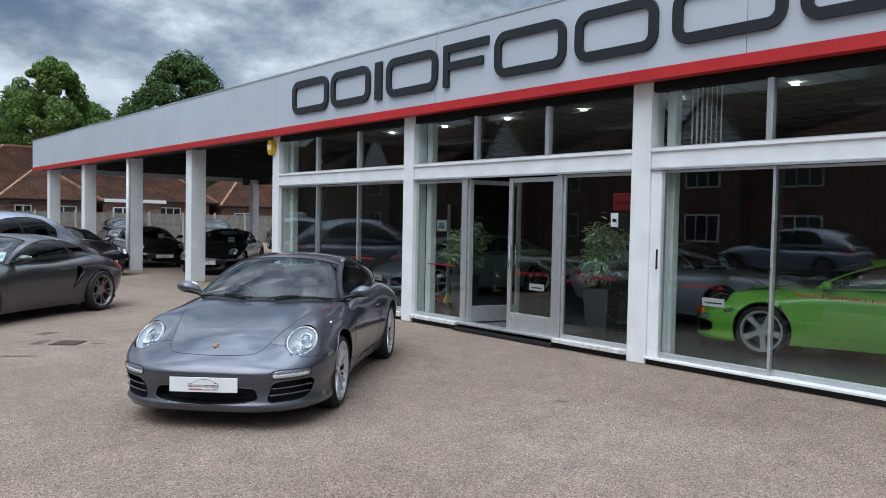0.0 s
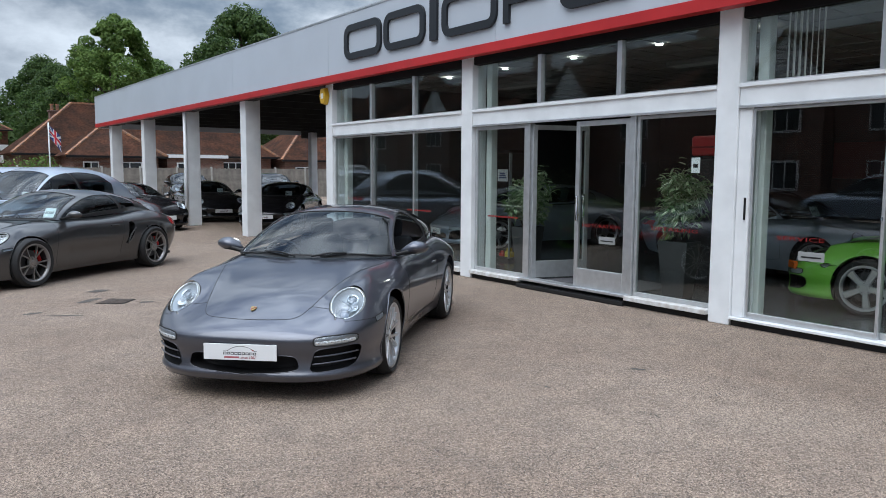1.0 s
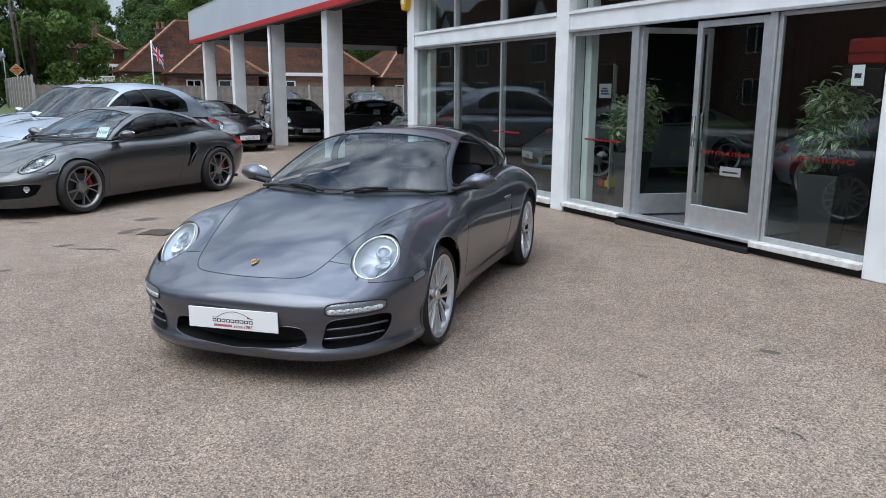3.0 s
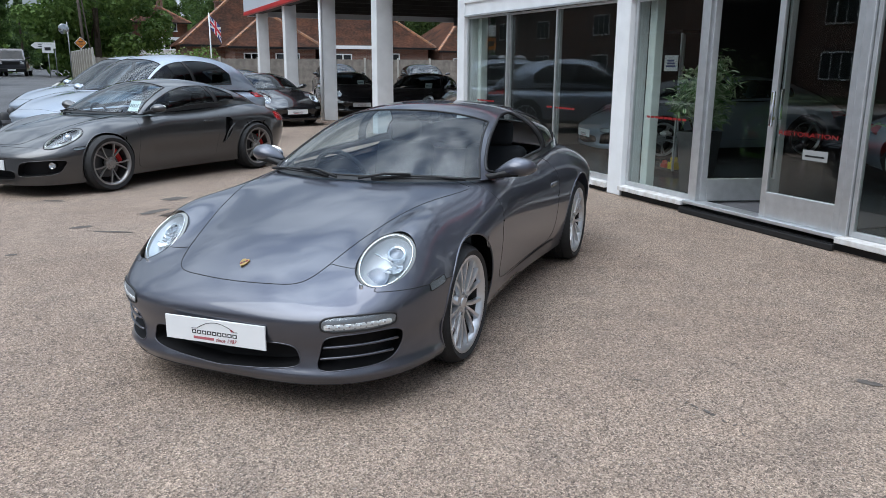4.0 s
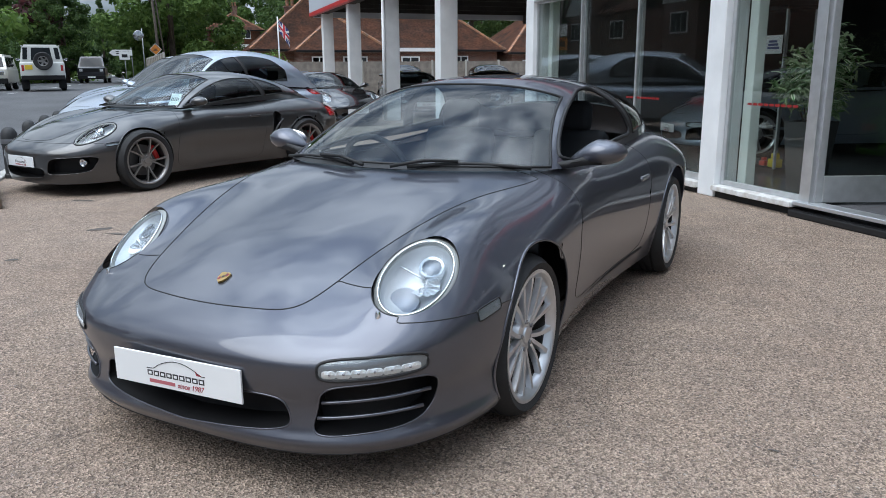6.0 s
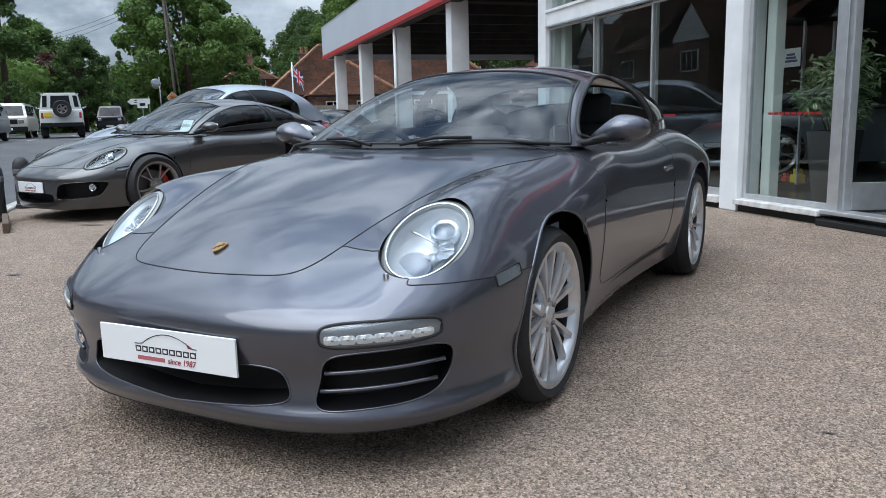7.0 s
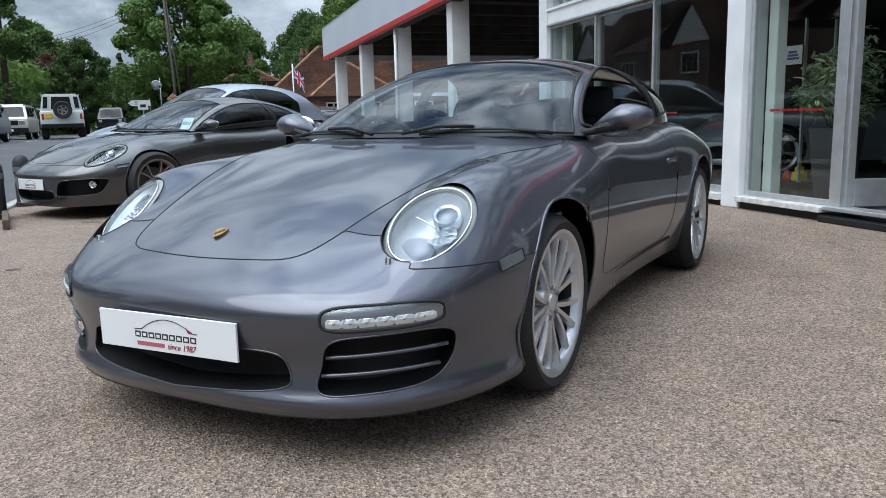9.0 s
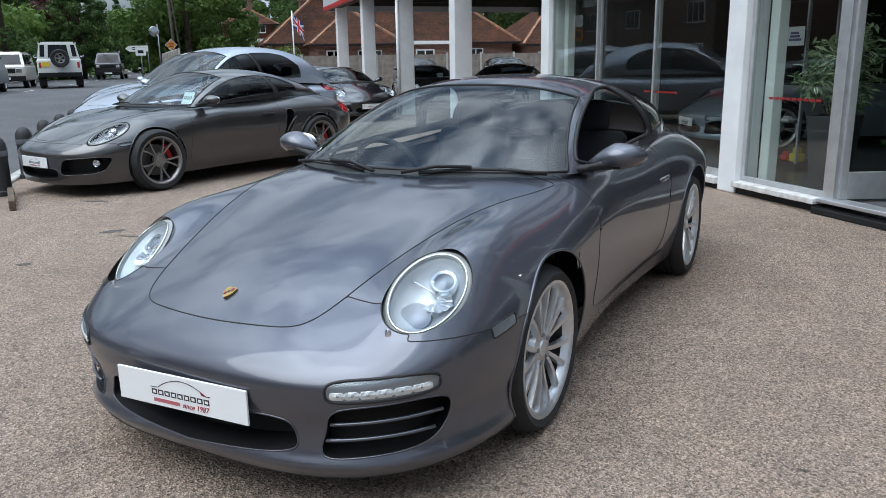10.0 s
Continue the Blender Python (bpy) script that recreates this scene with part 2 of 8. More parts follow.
def add_box(bm, x0, x1, y0, y1, z0, z1, bevel=0.0, seg=1, m=None):
    g = bmesh.ops.create_cube(bm, size=1.0)
    vs = g["verts"]
    for v in vs:
        v.co = Vector(((x0 + x1) / 2 + v.co.x * (x1 - x0), (y0 + y1) / 2 + v.co.y * (y1 - y0), (z0 + z1) / 2 + v.co.z * (z1 - z0)))
    if bevel:
        es = list({e for v in vs for e in v.link_edges})
        r = bmesh.ops.bevel(bm, geom=es, offset=bevel, segments=seg, profile=0.5, affect="EDGES")
        vs = list({v for f in r["faces"] for v in f.verts} | {v for v in vs if v.is_valid})
    if m is not None:
        bmesh.ops.transform(bm, matrix=m, verts=vs)
    return vs


def box(name, x0, x1, y0, y1, z0, z1, material, parent=None, label="", bevel=0.0, seg=1, m=None):
    bm = bmesh.new()
    add_box(bm, x0, x1, y0, y1, z0, z1, bevel, seg)
    return part(name, bm, material, parent, label, m)


def lathe(profile, n=48, axis="y"):
    """Verts and faces of a profile of (radius, along) turned about an axis."""
    vs, fs = [], []
    k = len(profile)
    for i in range(n):
        a = 2 * math.pi * i / n
        for r, h in profile:
            p = (r * math.cos(a), h, r * math.sin(a)) if axis == "y" else (r * math.cos(a), r * math.sin(a), h)
            vs.append(p)
    for i in range(n):
        j = (i + 1) % n
        for q in range(k - 1):
            fs.append((i * k + q, j * k + q, j * k + q + 1, i * k + q + 1))
    return vs, fs


def turned(name, profile, material, parent=None, label="", m=None, n=48, axis="y", auto=35):
    vs, fs = lathe(profile, n, axis)
    me = mesh_from(name, vs, fs, True, auto)
    bm = bmesh.new()
    bm.from_mesh(me)
    bmesh.ops.remove_doubles(bm, verts=bm.verts, dist=1e-5)
    bmesh.ops.recalc_face_normals(bm, faces=bm.faces)
    bm.to_mesh(me)
    bm.free()
    return place(name, me, material, parent, label, m)


def tube_mesh(name, pts, radius, closed=False, sides=6):
    """A round bar along points."""
    P = np.array(pts, float)
    n = len(P)
    T = np.roll(P, -1, 0) - np.roll(P, 1, 0) if closed else np.gradient(P, axis=0)
    T /= np.linalg.norm(T, axis=1)[:, None] + 1e-9
    ref = np.array([0.0, 0.0, 1.0])
    vs, fs = [], []
    for i in range(n):
        a = np.cross(T[i], ref)
        if np.linalg.norm(a) < 0.05:
            a = np.cross(T[i], np.array([1.0, 0, 0]))
        a /= np.linalg.norm(a) + 1e-9
        b = np.cross(a, T[i])
        rad = radius if np.isscalar(radius) else radius[i]
        for k in range(sides):
            w = 2 * math.pi * k / sides
            vs.append(P[i] + rad * (math.cos(w) * a + math.sin(w) * b))
    for i in range(n if closed else n - 1):
        j = (i + 1) % n
        for k in range(sides):
            k2 = (k + 1) % sides
            fs.append((i * sides + k, i * sides + k2, j * sides + k2, j * sides + k))
    if not closed:
        fs.append(tuple(range(sides))[::-1])
        fs.append(tuple((n - 1) * sides + k for k in range(sides)))
    return mesh_from(name, vs, fs)


def tube(name, pts, radius, material, parent=None, label="", closed=False, sides=6, m=None):
    return place(name, tube_mesh(name, pts, radius, closed, sides), material, parent, label, m)


def empty(name, m=None):
    ob = new(name)
    ob.empty_display_size = 0.2
    if m is not None:
        ob.matrix_world = m
    return ob


def text_mesh(body, size, extrude=0.0, name="lettering"):
    """Letters from the built-in font, as a mesh in the x-y plane."""
    c = bpy.data.curves.new(name, "FONT")
    c.body, c.size, c.extrude, c.align_x, c.align_y = body, size, extrude, "CENTER", "CENTER"
    c.resolution_u = 3
    t = bpy.data.objects.new(name, c)
    me = bpy.data.meshes.new_from_object(t)
    bpy.data.objects.remove(t)
    return me


def curve(x, xs, ys):
    """A curve of even curvature through a few knots (natural cubic spline)."""
    xs, ys = np.array(xs, float), np.array(ys, float)
    n = len(xs)
    h = np.diff(xs)
    A, r = np.eye(n), np.zeros(n)
    for i in range(1, n - 1):
        A[i, i - 1], A[i, i], A[i, i + 1] = h[i - 1], 2 * (h[i - 1] + h[i]), h[i]
        r[i] = 6 * ((ys[i + 1] - ys[i]) / h[i] - (ys[i] - ys[i - 1]) / h[i - 1])
    m = np.linalg.solve(A, r)
    x = np.clip(np.asarray(x, float), xs[0], xs[-1])
    k = np.clip(np.searchsorted(xs, x, side="right") - 1, 0, n - 2)
    a, b = xs[k + 1] - x, x - xs[k]
    return m[k] * a ** 3 / (6 * h[k]) + m[k + 1] * b ** 3 / (6 * h[k]) + (ys[k] / h[k] - m[k] * h[k] / 6) * a + (ys[k + 1] / h[k] - m[k + 1] * h[k] / 6) * b


def knots(x, xs, ys):
    """A smooth curve through a few knots (monotone cubic)."""
    xs, ys = np.array(xs, float), np.array(ys, float)
    h, d = np.diff(xs), np.diff(ys) / np.diff(xs)
    m = np.zeros(len(xs))
    m[0], m[-1] = d[0], d[-1]
    for i in range(1, len(xs) - 1):
        m[i] = 0 if d[i - 1] * d[i] <= 0 else 3 * (h[i - 1] + h[i]) / ((2 * h[i] + h[i - 1]) / d[i - 1] + (h[i] + 2 * h[i - 1]) / d[i])
    x = np.clip(np.asarray(x, float), xs[0], xs[-1])
    k = np.clip(np.searchsorted(xs, x, side="right") - 1, 0, len(xs) - 2)
    t = (x - xs[k]) / h[k]
    return (ys[k] * (1 + 2 * t) * (1 - t) ** 2 + m[k] * h[k] * t * (1 - t) ** 2 + ys[k + 1] * t * t * (3 - 2 * t) + m[k + 1] * h[k] * t * t * (t - 1))


# ---- ground ----
bm = bmesh.new()
bmesh.ops.create_grid(bm, x_segments=2, y_segments=2, size=1)
for v in bm.verts:
    v.co = Vector((v.co.x * 900, v.co.y * 900, 0))
tagged(part("ground", bm, TARMAC), "worn brown-grey tarmac forecourt with pale stone chips", "ground", kind="structure")

# ---- showroom: facade along x = 7.6 ----
FX = 7.60
BAYS = [14.0, 9.63, 5.24, 0.86, -3.52]
facade = tagged(empty("wall_front"), "white framed glass showroom front with sliding doors", "shop front", kind="structure")
for i, y in enumerate(BAYS):
    box("pillar", FX, FX + 0.28, y - 0.13, y + 0.13, 0.0, 3.30, WHITE, facade, "white painted square pillar", 0.008)
for a, b in zip(BAYS[:-1], BAYS[1:]):
    y1, y0 = a - 0.132, b + 0.132
    box("transom", FX + 0.02, FX + 0.20, y0, y1, 2.29, 2.50, WHITE, facade, "white painted transom beam", 0.006)
    box("transom_lip", FX - 0.005, FX + 0.05, y0, y1, 2.475, 2.515, WHITE, facade, "", 0.004)
    box("transom_drip", FX + 0.0, FX + 0.04, y0, y1, 2.262, 2.288, ALU, facade, "", 0.003)
    box("head_rail", FX + 0.03, FX + 0.14, y0, y1, 3.17, 3.30, BLACK, facade, "dark head rail")
    w = (y1 - y0) / 3
    for k in range(3):
        p = box("upper_pane", FX + 0.10, FX + 0.106, y0 + k * w + 0.02, y0 + (k + 1) * w - 0.02, 2.53, 3.17, PANE, facade, "upper window pane")
        p.visible_shadow = False
        if k:
            box("mullion", FX + 0.05, FX + 0.13, y0 + k * w - 0.035, y0 + k * w + 0.035, 2.515, 3.17, ALU, facade, "aluminium glazing bar", 0.004)
    box("upper_sill_bar", FX + 0.055, FX + 0.13, y0, y1, 2.515, 2.535, ALU, facade)


def sash(y0, y1, z0, z1, x, rail=0.045, bottom=0.07, name="window_sash", material=None, label=""):
    """A glazed aluminium frame in the plane x."""
    fr = empty(name)
    fr.parent = facade
    if label:
        fr["label"] = label
    mt = material or ALU
    box("stile", x, x + 0.045, y0, y0 + rail, z0, z1, mt, fr, "", 0.004)
    box("stile", x, x + 0.045, y1 - rail, y1, z0, z1, mt, fr, "", 0.004)
    box("top_rail", x + 0.001, x + 0.044, y0 + rail, y1 - rail, z1 - rail, z1, mt, fr, "", 0.004)
    box("bottom_rail", x + 0.001, x + 0.044, y0 + rail, y1 - rail, z0, z0 + bottom, mt, fr, "", 0.004)
    g = box("pane", x + 0.018, x + 0.024, y0 + rail, y1 - rail, z0 + bottom, z1 - rail, PANE, fr, "clear glass pane")
    g.visible_shadow = False
    return fr


ZS, ZT = 0.13, 2.262
# bay with three sliding sashes beside the canopy
w = (BAYS[0] - BAYS[1] - 0.264) / 3
y0 = BAYS[1] + 0.132
sash(y0, y0 + w + 0.03, ZS, ZT, FX + 0.06, 0.03)
sash(y0 + w, y0 + 2 * w + 0.03, ZS, ZT, FX + 0.11, 0.03)
sash(y0 + 2 * w, y0 + 3 * w, ZS, ZT, FX + 0.06, 0.03)
# entrance bay: fixed pane, leaf standing open, closed leaf, fixed pane
sash(8.37, 9.49, ZS, ZT, FX + 0.07, 0.05, 0.05, label="fixed shop window in aluminium frame")
box("door_post", FX + 0.04, FX + 0.14, 8.27, 8.365, 0.12, ZT, ALU, facade, "aluminium door post", 0.004)
box("door_post", FX + 0.04, FX + 0.14, 6.465, 6.545, 0.12, ZT, ALU, facade, "aluminium door post", 0.004)
leaf = sash(6.55, 7.42, 0.135, 2.245, FX + 0.05, 0.065, 0.24, "door", label="closed glazed aluminium door leaf")
box("door_handle", FX + 0.005, FX + 0.03, 7.34, 7.375, 0.98, 1.30, CHROME, leaf, "upright metal pull handle", 0.008, 2)
box("handle_stub", FX + 0.028, FX + 0.052, 7.35, 7.368, 1.04, 1.07, CHROME, leaf)
open_leaf = empty("door", pose(FX + 0.09, 8.265, 0, 0, 0, 72))
open_leaf.parent = facade
open_leaf["label"] = "glazed aluminium door leaf standing open inwards"
for nm, a, b, z0, z1 in (("stile", 0.0, 0.065, 0.135, 2.245), ("stile", 0.80, 0.865, 0.135, 2.245), ("top_rail", 0.066, 0.799, 2.18, 2.244), ("bottom_rail", 0.066, 0.799, 0.136, 0.37)):
    box(nm, -0.02, 0.024, -b, -a, z0, z1, ALU, open_leaf, "", 0.004)
box("pane", 0.0, 0.006, -0.799, -0.066, 0.371, 2.179, PANE, open_leaf, "clear glass pane").visible_shadow = False
box("door_handle", -0.06, -0.035, -0.79, -0.755, 0.98, 1.30, CHROME, open_leaf, "upright metal pull handle", 0.008, 2)
sash(5.372, 6.46, ZS, ZT, FX + 0.07, 0.04, 0.05, label="fixed shop window in aluminium frame")
# wide bay with two sliding sashes, and one more beyond
for b in (2, 3):
    ya, yb = BAYS[b + 1] + 0.132, BAYS[b] - 0.132
    ym = yb - 1.44
    box("window_jamb", FX + 0.03, FX + 0.20, yb - 0.14, yb, 0.10, ZT, WHITE, facade, "white window jamb", 0.005)
    sash(ym - 0.02, yb - 0.14, 0.10, ZT, FX + 0.05, 0.03, 0.06)
    sash(ya, ym + 0.02, 0.10, ZT, FX + 0.10, 0.03, 0.06)
    box("lock", FX + 0.032, FX + 0.05, ym - 0.013, ym + 0.003, 1.18, 1.22, CHROME, facade, "small sash lock")
    box("pull", FX + 0.02, FX + 0.03, yb - 0.115, yb - 0.095, 1.12, 1.35, BLACK, facade, "black recessed sash pull")
# sills and threshold
for y0, y1 in ((8.40, 9.49), (5.372, 6.50)):
    bm = bmesh.new()
    add_box(bm, FX - 0.05, FX + 0.14, y0, y1, 0.075, 0.128, 0.006)
    bmesh.ops.subdivide_edges(bm, edges=[e for e in bm.edges if e.calc_length() > 0.5], cuts=40)
    for v in bm.verts:
        v.co.z += 0.0025 * noise.noise(v.co * 9)
        v.co.x += 0.0025 * noise.noise(v.co * 11 + Vector((3, 0, 0)))
    part("sill", bm, WHITE_WORN, facade, "chipped white painted sill")
box("sill", FX - 0.04, FX + 0.14, BAYS[1] + 0.132, BAYS[0] - 0.132, 0.06, 0.128, WHITE_WORN, facade, "white painted sill", 0.006)
for b in (2, 3):
    box("sill", FX - 0.03, FX + 0.20, BAYS[b + 1] + 0.132, BAYS[b] - 0.132, 0.07, 0.098, WHITE, facade, "thin white metal sill", 0.004)
box("plinth", FX + 0.03, FX + 0.2, BAYS[-1] + 0.13, BAYS[0] - 0.13, 0.0, 0.06, TRIM, facade, "black plinth under the glass")
box("threshold", FX - 0.02, FX + 0.16, 6.50, 8.40, 0.10, 0.134, ALU, facade, "aluminium door threshold", 0.004)
step = box("door_step", FX - 0.06, FX - 0.021, 6.50, 8.40, 0.0, 0.062, TRIM, facade, "black ribbed rubber door step", 0.012, 2)
for k in range(6):
    box("rib", FX - 0.057 + k * 0.006, FX - 0.054 + k * 0.006, 6.52, 8.38, 0.062, 0.065, BLACK, step)

# ---- fascia with red trim and raised sign shapes ----
FA = 7.40
fascia = tagged(empty("fascia"), "long grey fascia band with red lower trim", "fascia", kind="structure")
yy = 33.1
while yy > -8:
    y0 = max(yy - 4.87, -8)
    box("fascia_panel", FA, FA + 0.12, y0 + 0.003, yy - 0.003, 3.394, 4.42, FASCIA, fascia, "grey painted sheet panel", 0.002)
    yy = y0
bm = bmesh.new()
add_box(bm, FA - 0.012, FA + 0.14, -8, 33.11, 3.262, 3.392, 0.004)
part("red_trim", bm, RED, fascia, "red painted trim strip")
box("end_panel", FA + 0.13, 16.5, 33.0, 33.1, 3.24, 4.42, FASCIA, fascia, "grey painted end panel")
box("cap", FA - 0.01, FA + 0.16, -8, 33.1, 4.42, 4.45, ALU, fascia, "metal capping")


def ring_shape(y0, y1, z0, z1, s=0.10, r=0.2, gap=""):
    """A raised loop with rounded corners, on the fascia."""
    bm = bmesh.new()
    out, inn = [], []
    for (cy, cz, a0) in ((y1 - r, z1 - r, 0), (y0 + r, z1 - r, 90), (y0 + r, z0 + r, 180), (y1 - r, z0 + r, 270)):
        for k in range(7):
            a = radians(a0 + 15 * k)
            out.append((cy + r * math.cos(a), cz + r * math.sin(a)))
            ri = max(r - s, 0.02)
            inn.append((cy + math.copysign(r - s - ri, 0) + ri * math.cos(a), cz + ri * math.sin(a)))
    n = len(out)
    rows = []
    for x in (FA - 0.045, FA - 0.002):
        rows.append([[bm.verts.new((x, p[0], p[1])) for p in ring] for ring in (out, inn)])
    for i in range(n):
        j = (i + 1) % n
        bm.faces.new((rows[0][0][i], rows[0][0][j], rows[0][1][j], rows[0][1][i]))
        bm.faces.new((rows[0][0][i], rows[1][0][i], rows[1][0][j], rows[0][0][j]))
        bm.faces.new((rows[0][1][i], rows[0][1][j], rows[1][1][j], rows[1][1][i]))
    return bm


for kind, y0, y1 in (("loop", 11.69, 12.94), ("loop", 10.41, 11.59), ("bar", 10.08, 10.26), ("loop", 8.69, 9.95), ("half", 7.61, 8.545), ("loop", 6.23, 7.48), ("loop", 4.91, 6.08), ("loop", 3.46, 4.72), ("loop", 2.08, 3.33)):
    if kind == "loop":
        part("sign_shape", ring_shape(y0, y1, 3.59, 4.20, 0.115), LETTER, fascia, "raised black rounded sign shape")
    elif kind == "bar":
        box("sign_shape", FA - 0.045, FA - 0.002, y0, y1, 3.59, 4.20, LETTER, fascia, "raised black sign bar")
    else:
        bm = bmesh.new()
        add_box(bm, FA - 0.045, FA - 0.002, y1 - 0.115, y1, 3.59, 4.20)
        add_box(bm, FA - 0.044, FA - 0.002, y0, y1 - 0.116, 4.085, 4.20)
        add_box(bm, FA - 0.044, FA - 0.002, y0 + 0.1, y1 - 0.116, 3.83, 3.945)
        part("sign_shape", bm, LETTER, fascia, "raised black sign bars")

# ---- canopy beyond the showroom ----
canopy = tagged(empty("canopy_roof"), "flat canopy roof with dark ribbed underside", "canopy", kind="structure")
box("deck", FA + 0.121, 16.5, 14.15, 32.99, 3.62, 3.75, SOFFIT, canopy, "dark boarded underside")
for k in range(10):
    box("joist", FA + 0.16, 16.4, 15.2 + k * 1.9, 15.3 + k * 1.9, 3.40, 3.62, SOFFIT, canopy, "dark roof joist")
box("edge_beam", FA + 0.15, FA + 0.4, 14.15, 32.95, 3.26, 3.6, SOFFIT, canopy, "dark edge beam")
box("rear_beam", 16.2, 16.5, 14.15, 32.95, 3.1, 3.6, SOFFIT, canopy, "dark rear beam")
for k in range(4):
    y = 18.36 + 4.38 * k
    c = box("canopy_column", FX - 0.02, FX + 0.36, y - 0.17, y + 0.17, 0, 3.30, WHITE, None, "", 0.01)
    tagged(c, "white painted square canopy column on the tarmac", "column", "columns along the canopy", kind="structure")
    c2 = box("canopy_column", 15.9, 16.2, y - 0.15, y + 0.15, 0, 3.30, WHITE, None, "", 0.01)
    tagged(c2, "white painted square canopy column on the tarmac", "column", "columns along the canopy", kind="structure")
pipe = tube("downpipe", [(FX - 0.06, 22.58, 0.02), (FX - 0.06, 22.58, 3.22)], 0.045, WHITE, None, sides=10)
tagged(pipe, "grey plastic downpipe on a canopy column", "drainpipe", kind="structure")
# alarm box on the end pillar
alarm = tagged(empty("alarm_box", pose(FX - 0.005, 14.09, 3.06)), "yellow hexagonal alarm box on the end pillar", "alarm box")
bm = bmesh.new()
r = bmesh.ops.create_cone(bm, cap_ends=True, segments=6, radius1=0.15, radius2=0.13, depth=0.09)
bmesh.ops.scale(bm, vec=(1.25, 0.9, 1), verts=bm.verts)
bmesh.ops.rotate(bm, matrix=Euler((0, radians(-90), 0)).to_matrix(), verts=bm.verts)
bmesh.ops.translate(bm, vec=(-0.045, 0, 0), verts=bm.verts)
part("case", bm, mat("yellow alarm plastic", (0.62, 0.38, 0.02), 0.4), alarm)
box("face_mark", -0.096, -0.091, -0.05, 0.05, -0.05, 0.05, PLATE, alarm, "white printed mark")

# ---- showroom inside ----
FLOORM = mat("polished dark grey floor", (0.10, 0.105, 0.11), 0.25, var=0.2, scale=0.8)
CEIL = mat("grey ceiling tiles", (0.22, 0.22, 0.21), 0.8, var=0.15, scale=1.5)
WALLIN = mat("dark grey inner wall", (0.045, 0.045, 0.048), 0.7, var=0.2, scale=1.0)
bx = box("floor", FX + 0.2, 18.0, -8.0, 14.1, 0.0, 0.10, FLOORM)
tagged(bx, "polished dark grey showroom floor", "floor", kind="structure")
bm = bmesh.new()
add_box(bm, FX + 0.1, 18.0, -8.0, 14.1, 3.32, 3.42)
for k in range(17):
    add_box(bm, FX + 0.3 + k * 0.6, FX + 0.33 + k * 0.6, -8.0, 14.1, 3.305, 3.319)
for k in range(36):
    add_box(bm, FX + 0.3, 17.9, -7.9 + k * 0.6, -7.87 + k * 0.6, 3.307, 3.318)
tagged(part("ceiling", bm, CEIL), "tiled suspended showroom ceiling", "ceiling", kind="structure")
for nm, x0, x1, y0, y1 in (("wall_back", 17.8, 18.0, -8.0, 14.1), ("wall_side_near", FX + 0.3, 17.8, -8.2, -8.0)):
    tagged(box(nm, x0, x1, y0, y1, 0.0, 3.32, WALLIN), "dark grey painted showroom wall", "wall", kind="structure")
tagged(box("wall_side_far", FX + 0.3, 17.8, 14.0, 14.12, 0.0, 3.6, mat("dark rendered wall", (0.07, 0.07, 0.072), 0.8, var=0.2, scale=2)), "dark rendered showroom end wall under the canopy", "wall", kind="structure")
tagged(box("roof", FA + 0.121, 18.0, -8.2, 14.14, 3.43, 3.6, SOFFIT), "flat dark showroom roof", "roof", kind="structure")
# ---- cars: a shell fanned out from a spine, cut into panels; a domed cabin on top ----
def sup(u, v, a, b, n):
    return (np.abs(u / a) ** n + np.abs(v / b) ** n) ** (1.0 / n) - 1.0


